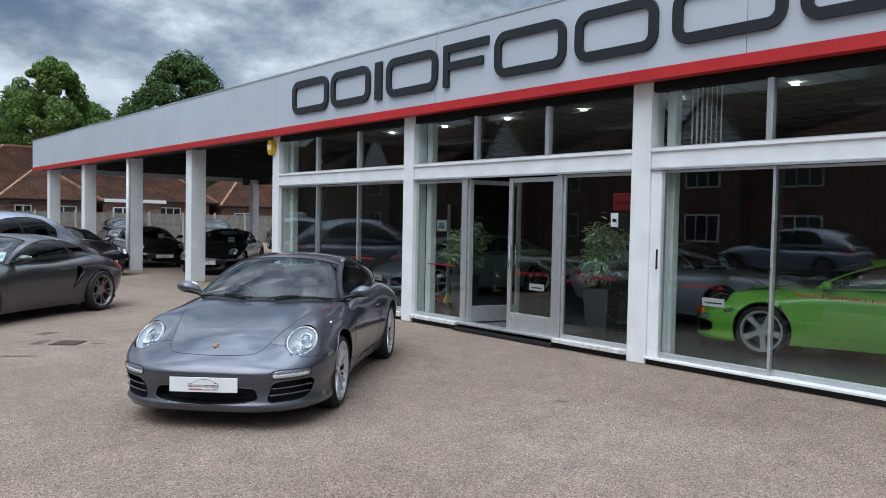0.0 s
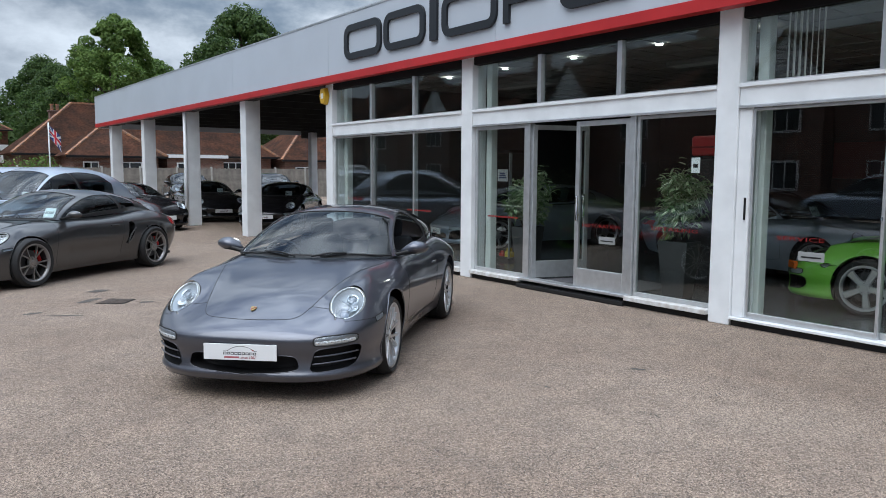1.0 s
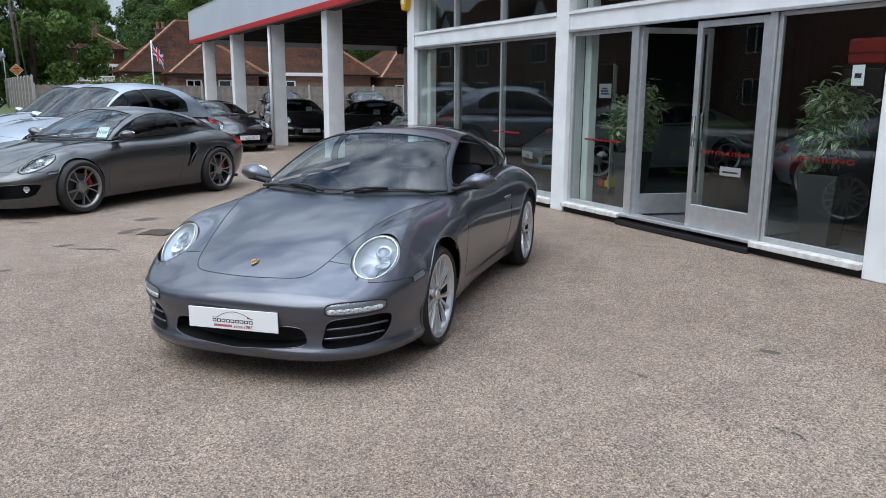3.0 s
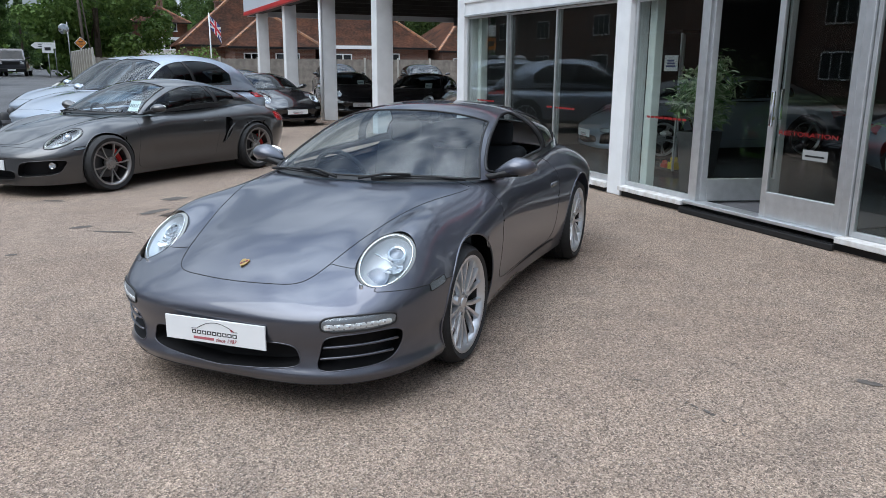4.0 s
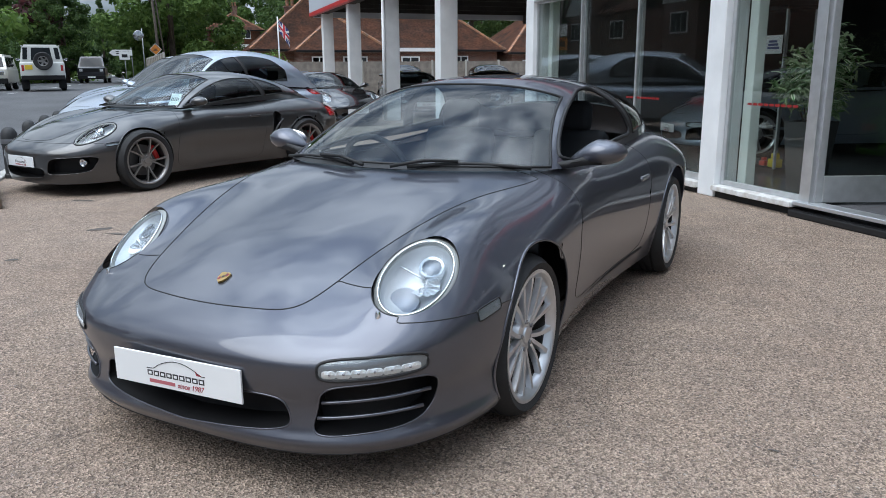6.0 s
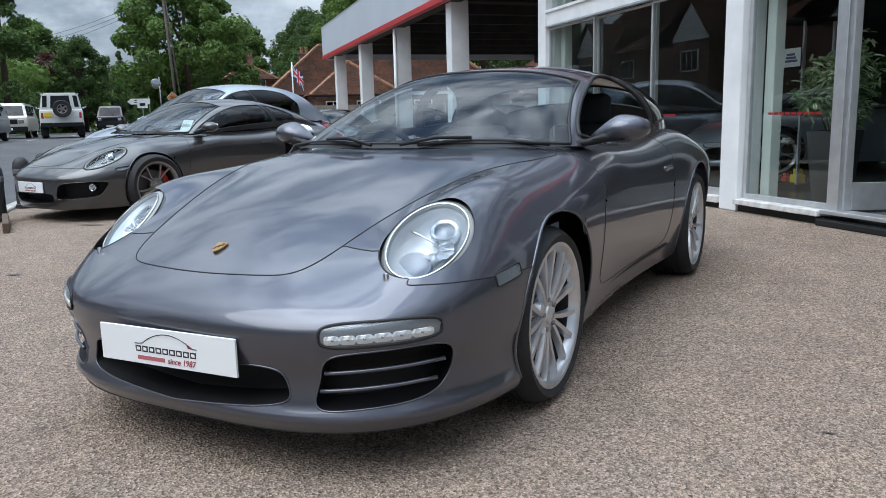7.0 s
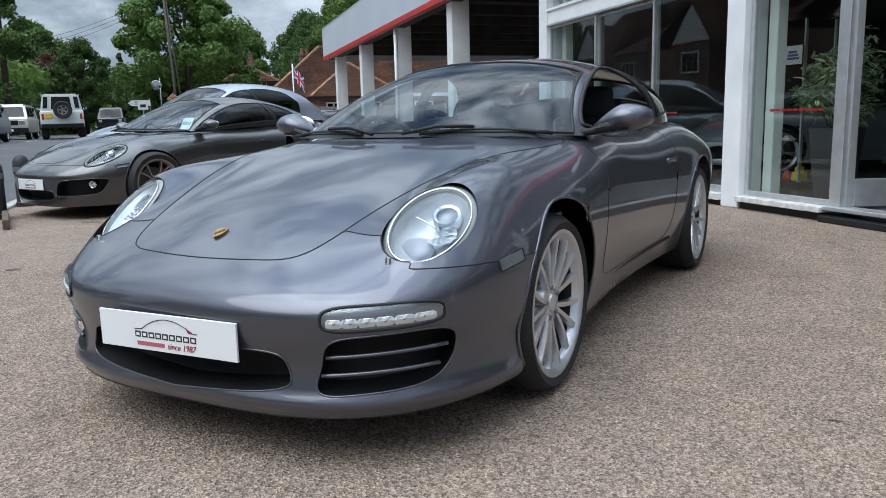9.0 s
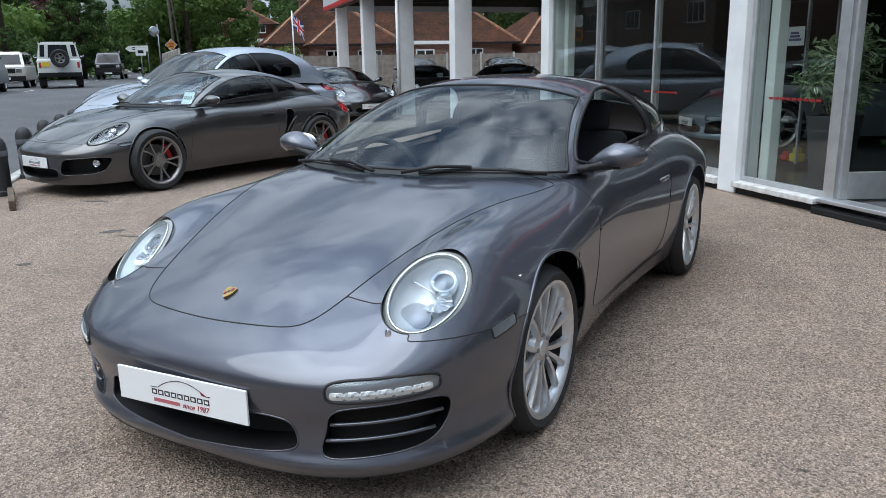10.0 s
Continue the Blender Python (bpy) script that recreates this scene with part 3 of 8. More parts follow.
class Shell:
    """Body surface below the belt. s runs round the outline from the nose's middle (0) along the car's left to the tail's middle (1) and back on the right to 2;
    q runs from the spine (0) out to the widest line (1) and down to the sill (2)."""

    def __init__(self, c):
        self.c = c
        xa, xn, p = c["nose"]
        xb, xt, pr = c["tail"]
        a = np.linspace(0, math.pi / 2, 400)
        fx = xa + (xn - xa) * np.cos(a) ** (2 / p)
        fy = self.width(fx) * np.sin(a) ** (2 / p)
        mx = np.linspace(xa, xb, 300)[1:-1]
        rx = xb + (xt - xb) * np.sin(a) ** (2 / pr)
        ry = self.width(rx) * np.cos(a) ** (2 / pr)
        X, Y = np.concatenate([fx, mx, rx]), np.concatenate([fy, self.width(mx), ry])
        d = np.hypot(np.diff(X), np.diff(Y))
        wgt = np.where(X[1:] > xa - 0.45, c.get("dense", 1.6), 1.0)
        t = np.concatenate([[0], np.cumsum(d * wgt)])
        self.T, self.X, self.Y = t / t[-1], X, Y

    def width(self, x):
        return curve(x, *self.c["width"])

    def point(self, s, q):
        c = self.c
        s = np.mod(s, 2.0)
        side = np.where(s <= 1, 1.0, -1.0)
        ss = np.where(s <= 1, s, 2 - s)
        ex, ey = np.interp(ss, self.T, self.X), np.interp(ss, self.T, self.Y)
        zm = curve(ex, *c["waist"])
        ox = c["spine"] * ex
        qt = np.clip(q, 0, 1)
        f = 1 - (1 - qt) ** 1.0
        x, y = ox + (ex - ox) * f, ey * f
        n = curve(ex, *c["round"])
        f0 = c.get("flat", 0.0) * np.clip((ex - 0.5) / 0.9, 0, 1) ** 2 * (3 - 2 * np.clip((ex - 0.5) / 0.9, 0, 1))
        g = (1 - np.clip((f - f0) / (1 - f0), 0, 1) ** n) ** (1 / n)
        zt = zm + (c["height"](x, y) - zm) * g
        r = np.clip(q - 1, 0, 1)
        zb = knots(ex, *c["sill"])
        z = np.where(q <= 1, zt, zm - r * (zm - zb))
        tuck = knots(ex, *c["tuck"])
        ln = np.hypot(ex - ox, ey) + 1e-6
        dx, dy = (ex - ox) / ln, ey / ln
        ins = np.where(q <= 1, 0.0, tuck * r ** 2.2)
        if "crease" in c:
            ins = ins + c["crease"](x, y, z) * np.where(q > 1, 1.0, 0.0)
        return np.stack([x - dx * ins, (y - dy * ins) * side, z], -1)


def build_shell(c, nx, nq_top, nq_low):
    """Returns the grid's params, points, quads and each quad's panel number (0: the body)."""
    sh = Shell(c)
    cols = np.linspace(0, 2, 2 * nx + 1)[:-1]
    qt = 1 - (1 - np.linspace(0, 1, nq_top)) ** 1.7
    qs = np.concatenate([qt, 1 + np.linspace(0, 1, nq_low + 1)[1:]])
    S, Q = np.meshgrid(cols, qs, indexing="ij")
    S, Q = S.copy(), Q.copy()
    P = sh.point(S, Q)
    n, m = S.shape
    ii, jj = np.meshgrid(np.arange(n), np.arange(m - 1), indexing="ij")
    i2 = (ii + 1) % n
    quads = np.stack([ii * m + jj, i2 * m + jj, i2 * m + jj + 1, ii * m + jj + 1], -1).reshape(-1, 4)
    s, q, P = S.ravel(), Q.ravel(), P.reshape(-1, 3)
    same = np.arange(n * m)
    for i in range(nx + 1, n):
        same[i * m] = (n - i) * m          # both halves share the spine
    quads = same[quads]
    ds, dq = cols[1] - cols[0], 0.02
    owner = np.zeros(len(quads), int)
    fixed = np.zeros(len(s), bool)
    for k, (name, F) in enumerate(c["panels"], 1):
        cen = P[quads].mean(1)
        inside = (F(cen[:, 0], cen[:, 1], cen[:, 2]) < 0) & (owner == 0)
        owner[inside] = k
        has = np.zeros(len(s), bool)
        has[quads[inside].ravel()] = True
        out = np.zeros(len(s), bool)
        out[quads[(~inside) & ((owner == 0))].ravel()] = True
        edge = np.where(has & out & ~fixed)[0]
        for _ in range(5):
            a, b = s[edge], q[edge]
            f0 = F(*sh.point(a, b).T)
            fs = (F(*sh.point(a + 0.3 * ds, b).T) - F(*sh.point(a - 0.3 * ds, b).T)) / 0.6
            b1, b0 = np.clip(b + 0.3 * dq, 0.002, 2), np.clip(b - 0.3 * dq, 0.002, 2)
            fq = (F(*sh.point(a, b1).T) - F(*sh.point(a, b0).T)) / np.maximum((b1 - b0) / dq, 1e-6)
            g = fs * fs + fq * fq + 1e-9
            st_s, st_q = np.clip(-f0 * fs / g, -0.8, 0.8), np.clip(-f0 * fq / g, -0.8, 0.8)
            s[edge] = a + st_s * ds
            q[edge] = np.clip(b + st_q * dq, 0.002, 2)
        fixed[edge] = True
        P = sh.point(s, q)
    return sh, s, q, P, quads, owner


def loops_of(quads, mask):
    """Closed vertex loops round a set of quads."""
    count, nxt = {}, {}
    for f in quads[mask]:
        for a, b in zip(f, np.roll(f, -1)):
            count[(a, b)] = count.get((a, b), 0) + 1
    for a, b in count:
        if (b, a) not in count:
            nxt.setdefault(a, []).append(b)
    loops = []
    while nxt:
        a = next(iter(nxt))
        lp = [a]
        while True:
            if a not in nxt:
                break
            b = nxt[a].pop()
            if not nxt[a]:
                del nxt[a]
            if b == lp[0]:
                break
            lp.append(b)
            a = b
        if len(lp) > 6:
            loops.append(lp)
    return loops


def panel_mesh(name, P, quads, shift=None, solid=0.0):
    used, inv = np.unique(quads.ravel(), return_inverse=True)
    me = mesh_from(name, P[used], inv.reshape(-1, 4))
    bm = bmesh.new()
    bm.from_mesh(me)
    bmesh.ops.remove_doubles(bm, verts=bm.verts, dist=2e-4)
    bmesh.ops.dissolve_degenerate(bm, edges=bm.edges, dist=1e-5)
    for f in bm.faces:
        f.smooth = True
    bm.to_mesh(me)
    bm.free()
    return me


def smooth_loop(pts, times=2):
    p = np.array(pts, float)
    for _ in range(times):
        p = 0.5 * p + 0.25 * (np.roll(p, 1, 0) + np.roll(p, -1, 0))
    return p


class Cabin:
    """Domed cabin: u runs from the cowl back to the tail, phi from the belt (0) up to the middle of the roof (90 degrees)."""

    def __init__(self, c):
        self.c = c

    def point(self, u, phi):
        c = self.c
        t = np.sin(phi)
        xf = c["cowl"][0] + (c["cowl"][1] - c["cowl"][0]) * t ** 1.3
        xr = c["back"][0] + (c["back"][1] - c["back"][0]) * t ** 1.3
        x = xf + (xr - xf) * u
        yb, zb, zr = curve(u, *c["belt_y"]), curve(u, *c["belt_z"]), curve(u, *c["roof_z"])
        m = c.get("dome", 2.5)
        return np.stack([x, yb * np.cos(phi) ** (2 / m), zb + (zr - zb) * np.sin(phi) ** (2 / m)], -1)


def cabin_parts(c, car, body_mat, glass_mat, n=1.0):
    cb = Cabin(c)
    U = sorted(set(c["u_breaks"]))
    cols, tag = [], []
    for k in range(len(U) - 1):
        steps = max(2, int((U[k + 1] - U[k]) * 70 * n))
        cols += list(np.linspace(U[k], U[k + 1], steps, endpoint=False))
        tag += [k] * steps
    cols.append(U[-1])
    u = np.array(cols)
    bands = [np.zeros_like(u)] + [np.radians(knots(u, *b)) for b in c["bands"]] + [np.full_like(u, math.pi / 2)]
    rows, band_of = [], []
    for k in range(len(bands) - 1):
        steps = max(2, int(c.get("band_steps", (3, 8, 4, 14))[k] * n))
        for j in range(steps):
            rows.append(bands[k] + (bands[k + 1] - bands[k]) * j / steps)
            band_of.append(k)
    rows.append(bands[-1])
    PH = np.array(rows)
    P = cb.point(np.broadcast_to(u, PH.shape), np.clip(PH, 1e-4, math.pi / 2 - 1e-6))
    sets = {}
    nr, nc = PH.shape
    for j in range(nr - 1):
        for i in range(nc - 1):
            key = c["cabin_map"](band_of[j], tag[i])
            sets.setdefault(key, []).append((j * nc + i, j * nc + i + 1, (j + 1) * nc + i + 1, (j + 1) * nc + i))
    P = P.reshape(-1, 3)
    M = P * np.array([1, -1, 1])
    for key, quads in sets.items():
        if key == "open":
            continue
        quads = np.array(quads)
        both = key in ("roof", "windscreen", "rear_window")
        top = (nr - 1) * nc
        mq = quads[:, ::-1]
        mq = np.where(mq >= top, mq, mq + len(P))
        pieces = [("", np.concatenate([P, M]), np.concatenate([quads, mq]))] if both else [("l", P, quads), ("r", M, quads[:, ::-1])]
        for hand, V, q in pieces:
            if hand == "l" and key in c.get("lowered", ()):          # a lowered pane leaves its rubber channel
                for lp in loops_of(q, np.ones(len(q), bool)):
                    tube("window_channel", smooth_loop(V[lp], 1), 0.011, TRIM, car, "black rubber window channel", True, 6)
                continue
            me = panel_mesh(key, V, q)
            if key == "roof":
                place("roof", me, body_mat, car)
            elif key.startswith("trim"):
                place("window_trim", me, TRIM, car, "black window trim")
            else:
                g = place(key, me, glass_mat if key == "windscreen" else c.get("side_glass", glass_mat), car, "clear glass")
                g.visible_shadow = False
                for lp in loops_of(q, np.ones(len(q), bool)):
                    pts = V[lp]
                    keep = [0]
                    for kk in range(1, len(pts)):
                        if np.linalg.norm(pts[kk] - pts[keep[-1]]) > 0.004:
                            keep.append(kk)
                    tube("seal", pts[keep], c.get("seal", 0.007), TRIM, g, "black rubber seal", True, 5)
    return cb


def wheel(car, x, y, r, w, rim_r, design, rim_mat, caliper_mat, turn=0.0, steer=0.0, n=56):
    """A wheel whose outer face looks along +y for y > 0."""
    side = 1 if y > 0 else -1
    wh = empty("wheel")
    wh.parent = car
    wh.matrix_local = pose(x, y, r, 0, 0, steer) @ (pose(0, 0, 0) if side > 0 else pose(0, 0, 0, 0, 0, 180))
    h = w / 2
    prof = [(rim_r - 0.012, -h + 0.01), (rim_r + 0.02, -h), (r - 0.03, -h - 0.004), (r - 0.008, -h + 0.025), (r, -h + 0.05)]
    for k in range(4):
        a = -h + 0.06 + k * (w - 0.12) / 4
        b = a + (w - 0.12) / 4
        prof += [(r, a), (r, b - 0.012), (r - 0.007, b - 0.011), (r - 0.007, b - 0.002), (r, b - 0.001)]
    prof += [(r, h - 0.05), (r - 0.008, h - 0.025), (r - 0.03, h + 0.004), (rim_r + 0.02, h), (rim_r + 0.004, h - 0.006), (rim_r - 0.012, h - 0.02)]
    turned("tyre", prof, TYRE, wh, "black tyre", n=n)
    # the barrel's dark colour paints in the shade seen between the spokes
    turned("barrel", [(rim_r - 0.02, -h + 0.01), (rim_r - 0.032, h - 0.07), (rim_r - 0.030, h - 0.040)], mat_once("shade-dark wheel barrel", (0.07, 0.068, 0.066), 0.5, metal=0.5), wh, "wheel barrel coloured dark for the shade behind the spokes", n=n)
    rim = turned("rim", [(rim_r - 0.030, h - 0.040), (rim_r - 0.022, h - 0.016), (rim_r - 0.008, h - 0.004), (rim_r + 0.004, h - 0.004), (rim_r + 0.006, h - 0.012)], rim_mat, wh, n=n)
    bm = bmesh.new()
    count, twin, ri, ro, dish = design
    for k in range(count):
        a = 2 * math.pi * k / count + turn
        for off in ((-twin, twin) if twin else (0,)):
            w0, w1 = (0.0105, 0.0135) if count == 15 else (0.009, 0.0105) if twin or count > 8 else (0.034, 0.045)
            steps = 6
            last = None
            for j in range(steps + 1):
                t = j / steps
                rad = ri + (ro - ri) * t
                ang = a + off * (0.35 + 0.65 * t)
                if count == 15:          # fifteen spokes that gather in threes towards the hub
                    ang -= (k % 3 - 1) * 2 * math.pi / 15 * 0.42 * (1 - t) ** 1.3
                ww = w0 + (w1 - w0) * t
                yy = h - 0.02 - dish * (1 - t) ** 1.5
                ca, sa = math.cos(ang), math.sin(ang)
                ring = [bm.verts.new((rad * ca - o * sa, yy + dz, rad * sa + o * ca)) for o, dz in ((-ww, -0.018), (-ww * 0.7, 0.004), (ww * 0.7, 0.004), (ww, -0.018))]
                if last:
                    for e in range(4):
                        bm.faces.new((last[e], last[(e + 1) % 4], ring[(e + 1) % 4], ring[e]))
                last = ring
    part("spokes", bm, rim_mat, rim, "alloy spokes", auto=40)
    turned("hub", [(0.0, h - 0.012 - dish), (0.03, h - 0.012 - dish), (0.034, h - 0.018 - dish), (0.075, h - 0.022 - dish), (0.085, h - 0.045 - dish)], rim_mat, rim, n=24)
    for k in range(5):
        a = 2 * math.pi * (k + 0.5) / 5 + turn
        turned("wheel_bolt", [(0, h - 0.01 - dish), (0.009, h - 0.01 - dish), (0.010, h - 0.028 - dish)], DISC, rim, n=8, m=pose(0.055 * math.cos(a), 0, 0.055 * math.sin(a)))
    turned("brake_disc", [(0.06, h - 0.12), (rim_r * 0.66, h - 0.12), (rim_r * 0.66, h - 0.15), (0.06, h - 0.15)], mat_once("dark brake disc", (0.10, 0.10, 0.105), 0.45, metal=0.7), wh, n=32)
    bm = bmesh.new()
    add_box(bm, -0.030, 0.030, h - 0.175, h - 0.105, -0.085, 0.085, 0.015, 2)
    part("caliper", bm, caliper_mat, wh, "", m=pose(0, 0, 0, 0, 25 * side, 0) @ pose(-(rim_r - 0.085) * side, 0, 0))
    turned("wheel_back", [(0.0, -h + 0.03), (rim_r - 0.01, -h + 0.03)], BLACK, wh, n=24)
    return wh


def liner(car, x, y, r, depth=0.34):
    """The dark bowl of a wheel arch."""
    side = 1 if y > 0 else -1
    vs, fs = [], []
    k = 20
    for i in range(k + 1):
        a = radians(-25 + 230 * i / k)
        for yy in (abs(y), abs(y) - depth):
            vs.append((x + r * math.cos(a), yy * side, r * 0.93 + r * math.sin(a) - 0.02))
    vs.append((x, (abs(y) - depth) * side, r * 0.9))
    for i in range(k):
        fs.append((2 * i, 2 * i + 2, 2 * i + 3, 2 * i + 1))
        fs.append((2 * i + 1, 2 * i + 3, len(vs) - 1))
    return place("arch_liner", mesh_from("arch_liner", vs, fs), BLACK, car, "black wheel arch liner")


def seats(car, xs, y, z, h=0.62, rear=False):
    for xx in xs:
        for side in (1, -1):
            st = empty("seat")
            st.parent = car
            st.matrix_local = pose(xx, y * side, z)
            st["label"] = "black leather car seat"
            bm = bmesh.new()
            add_box(bm, -0.24, 0.26, -0.23, 0.23, 0.0, 0.16, 0.05, 3)
            part("cushion", bm, SEATM, st, auto=50)
            bm = bmesh.new()
            add_box(bm, -0.07, 0.07, -0.23, 0.23, 0.06, h, 0.055, 3)
            part("backrest", bm, SEATM, st, m=pose(-0.24, 0, 0, 0, -14, 0), auto=50)
            bm = bmesh.new()
            add_box(bm, -0.05, 0.05, -0.12, 0.12, h - 0.02, h + 0.17, 0.045, 3)
            part("headrest", bm, SEATM, st, m=pose(-0.25, 0, 0, 0, -12, 0), auto=50)


def steering(car, x, y, z, tilt=24):
    sw = empty("steering_wheel")
    sw.parent = car
    sw.matrix_local = pose(x, y, z, 0, tilt, 0)
    ang = [2 * math.pi * k / 28 for k in range(28)]
    tube("wheel_rim", [(0, 0.185 * math.cos(a), 0.185 * math.sin(a)) for a in ang], 0.016, SEATM, sw, "black leather rim", True, 8)
    box("hub", -0.01, 0.05, -0.07, 0.07, -0.06, 0.06, INNER, sw, "", 0.02, 2)
    for a in (0, 180, 270):
        box("spoke", 0.0, 0.015, 0.05, 0.18, -0.02, 0.02, INNER, sw, "", 0.004, 1, pose(0, 0, 0, a, 0, 0))


def mirror_pod(car, side, x, y, z, mt, s=1.0):
    mp = empty("door_mirror")
    mp.parent = car
    mp.matrix_local = pose(x, y * side, z + 0.02, 0, 0, 0)
    bm = bmesh.new()
    bmesh.ops.create_uvsphere(bm, u_segments=20, v_segments=12, radius=1.0)
    for v in bm.verts:          # a wedge: a low pointed inner end, a deep rounded outer end
        p = v.co.copy()
        inn, out = max(0.0, -p.y), max(0.0, p.y)
        fx = p.x * (0.088 if p.x > 0 else 0.05) * (1 - 0.35 * inn ** 1.5)
        zz = p.z * (0.060 if p.z > 0 else 0.056) * (1 - 0.62 * inn ** 1.2) - 0.034 * inn ** 1.4 + 0.004 * out
        v.co = Vector(((fx - 0.020 * out ** 2) * s, (0.085 + p.y * 0.128) * side * s, zz * s))
    part("mirror_shell", bm, mt, mp, "", smooth=True)
    vs, fs = lathe([(0.0, 0.0), (0.9, 0.0), (1.0, 0.004)], 20, "y")
    vs = [(-0.047 * s - v[1], (0.10 + v[0] * 0.095) * side * s, v[2] * 0.048 * s) for v in vs]
    tube("mirror_seam", [((0.078 - 0.05 * t * t) * s, (-0.01 + 0.15 * t) * side * s, (-0.040 + 0.046 * t ** 1.2) * s) for t in [j / 10 for j in range(11)]], 0.0028 * s, TRIM, mp, "dark seam", sides=5)
    place("mirror_glass", mesh_from("mirror_glass", vs, fs), CHROME, mp, "mirror glass")
    vs = []
    for yy_, x0_, x1_, z0_, z1_ in ((-0.10, -0.015, 0.085, -0.075, -0.045), (-0.03, -0.012, 0.080, -0.066, -0.036), (0.05, -0.02, 0.075, -0.050, -0.010), (0.12, -0.02, 0.06, -0.045, 0.0)):
        vs += [(x0_ * s, yy_ * side * s, z0_ * s), (x1_ * s, yy_ * side * s, z0_ * s), (x1_ * s, yy_ * side * s, z1_ * s), (x0_ * s, yy_ * side * s, z1_ * s)]
    place("mirror_arm", mesh_from("mirror_arm", vs, [(4 * a + e, 4 * a + (e + 1) % 4, 4 * a + 4 + (e + 1) % 4, 4 * a + 4 + e) for a in range(3) for e in range(4)]), TRIM, mp, "black mirror foot")


def wiper(car, pivot, tip, lift):
    w = empty("wiper")
    w.parent = car
    a, b = Vector(pivot), Vector(tip)
    mid = a.lerp(b, 0.5) + Vector((0.02, 0, lift + 0.012))
    tube("arm", [a, a.lerp(mid, 0.5) + Vector((0, 0, 0.016)), mid], 0.008, TRIM, w, "black wiper arm")
    q0, q1 = a.lerp(b, 0.12), b
    pts = [q0.lerp(q1, k / 8) + Vector((0, 0, lift * math.sin(math.pi * k / 8))) for k in range(9)]
    tube("blade", pts, 0.009, TRIM, w, "black wiper blade")


def plate_sign(car, x, y, z, w=0.52, h=0.111, rz=0, rx=0, detail=True):
    pl = box("number_plate", -0.004, 0.004, -w / 2, w / 2, -h / 2, h / 2, PLATE, car, "white dealer plate with printed bars", 0.001, 1, pose(x, y, z, 0, rx, rz))
    if detail:
        ink = bpy.data.materials.get("plate ink") or mat("plate ink", (0.03, 0.03, 0.035), 0.5)
        for k in range(9):
            box("printed_bar", 0.0042, 0.0048, -0.118 + k * 0.0265, -0.118 + k * 0.0265 + 0.022, -0.018, 0.000, ink, pl)
            box("bar_hollow", 0.0049, 0.0052, -0.113 + k * 0.0265, -0.113 + k * 0.0265 + 0.012, -0.0135, -0.0045, PLATE, pl)
        box("printed_line", 0.0042, 0.0050, -0.112, -0.005, -0.042, -0.030, mat_once("thin red ink", (0.42, 0.12, 0.14), 0.5), pl)
        me = text_mesh("since 1987", 0.026, 0.0005)
        for v in me.vertices:          # slanted script
            v.co.x = 0.95 * v.co.x + 0.25 * v.co.y
        me.materials.append(mat_once("red ink", (0.30, 0.012, 0.03), 0.5))
        place("printed_words", me, None, pl, "red slanted lettering", pose(0.0052, 0.060, -0.036, 90, 0, 90))
        bm = bmesh.new()
        bm.faces.new([bm.verts.new((0.005, y_, z_)) for y_, z_ in ((0.080, 0.026), (0.112, 0.009), (0.088, 0.010))])
        part("printed_mark", bm, mat_once("red ink", (0.30, 0.012, 0.03), 0.5), pl, "small red mark")
        tube("printed_outline", [(0.0046, -0.12 + 0.24 * t, 0.006 + 0.034 * max(0, math.sin(math.pi * min(1, max(0, (t - 0.12) / 0.8)))) ** 0.8 + 0.004 * t) for t in [k / 16 for k in range(17)]], 0.0014, ink, pl, sides=4)
    return pl


def on_shell(sh, uv, axes, start):
    """Points of the shell at which two of its coordinates (axes, 0 to 2) take the values uv."""
    w = np.linspace(-1, 1, 520)
    q = 1 + np.where(w < 0, -(1 - start[2]), start[3] - 1) * w ** 2
    S, Q = np.meshgrid(np.linspace(start[0], start[1], 520), q)
    G = sh.point(S.ravel(), Q.ravel())
    H = np.ascontiguousarray(G[:, axes])
    uv = np.asarray(uv, float)
    P = G[[int(np.argmin((H[:, 0] - a) ** 2 + (H[:, 1] - b) ** 2)) for a, b in uv]].copy()
    P[:, axes] = uv
    return P


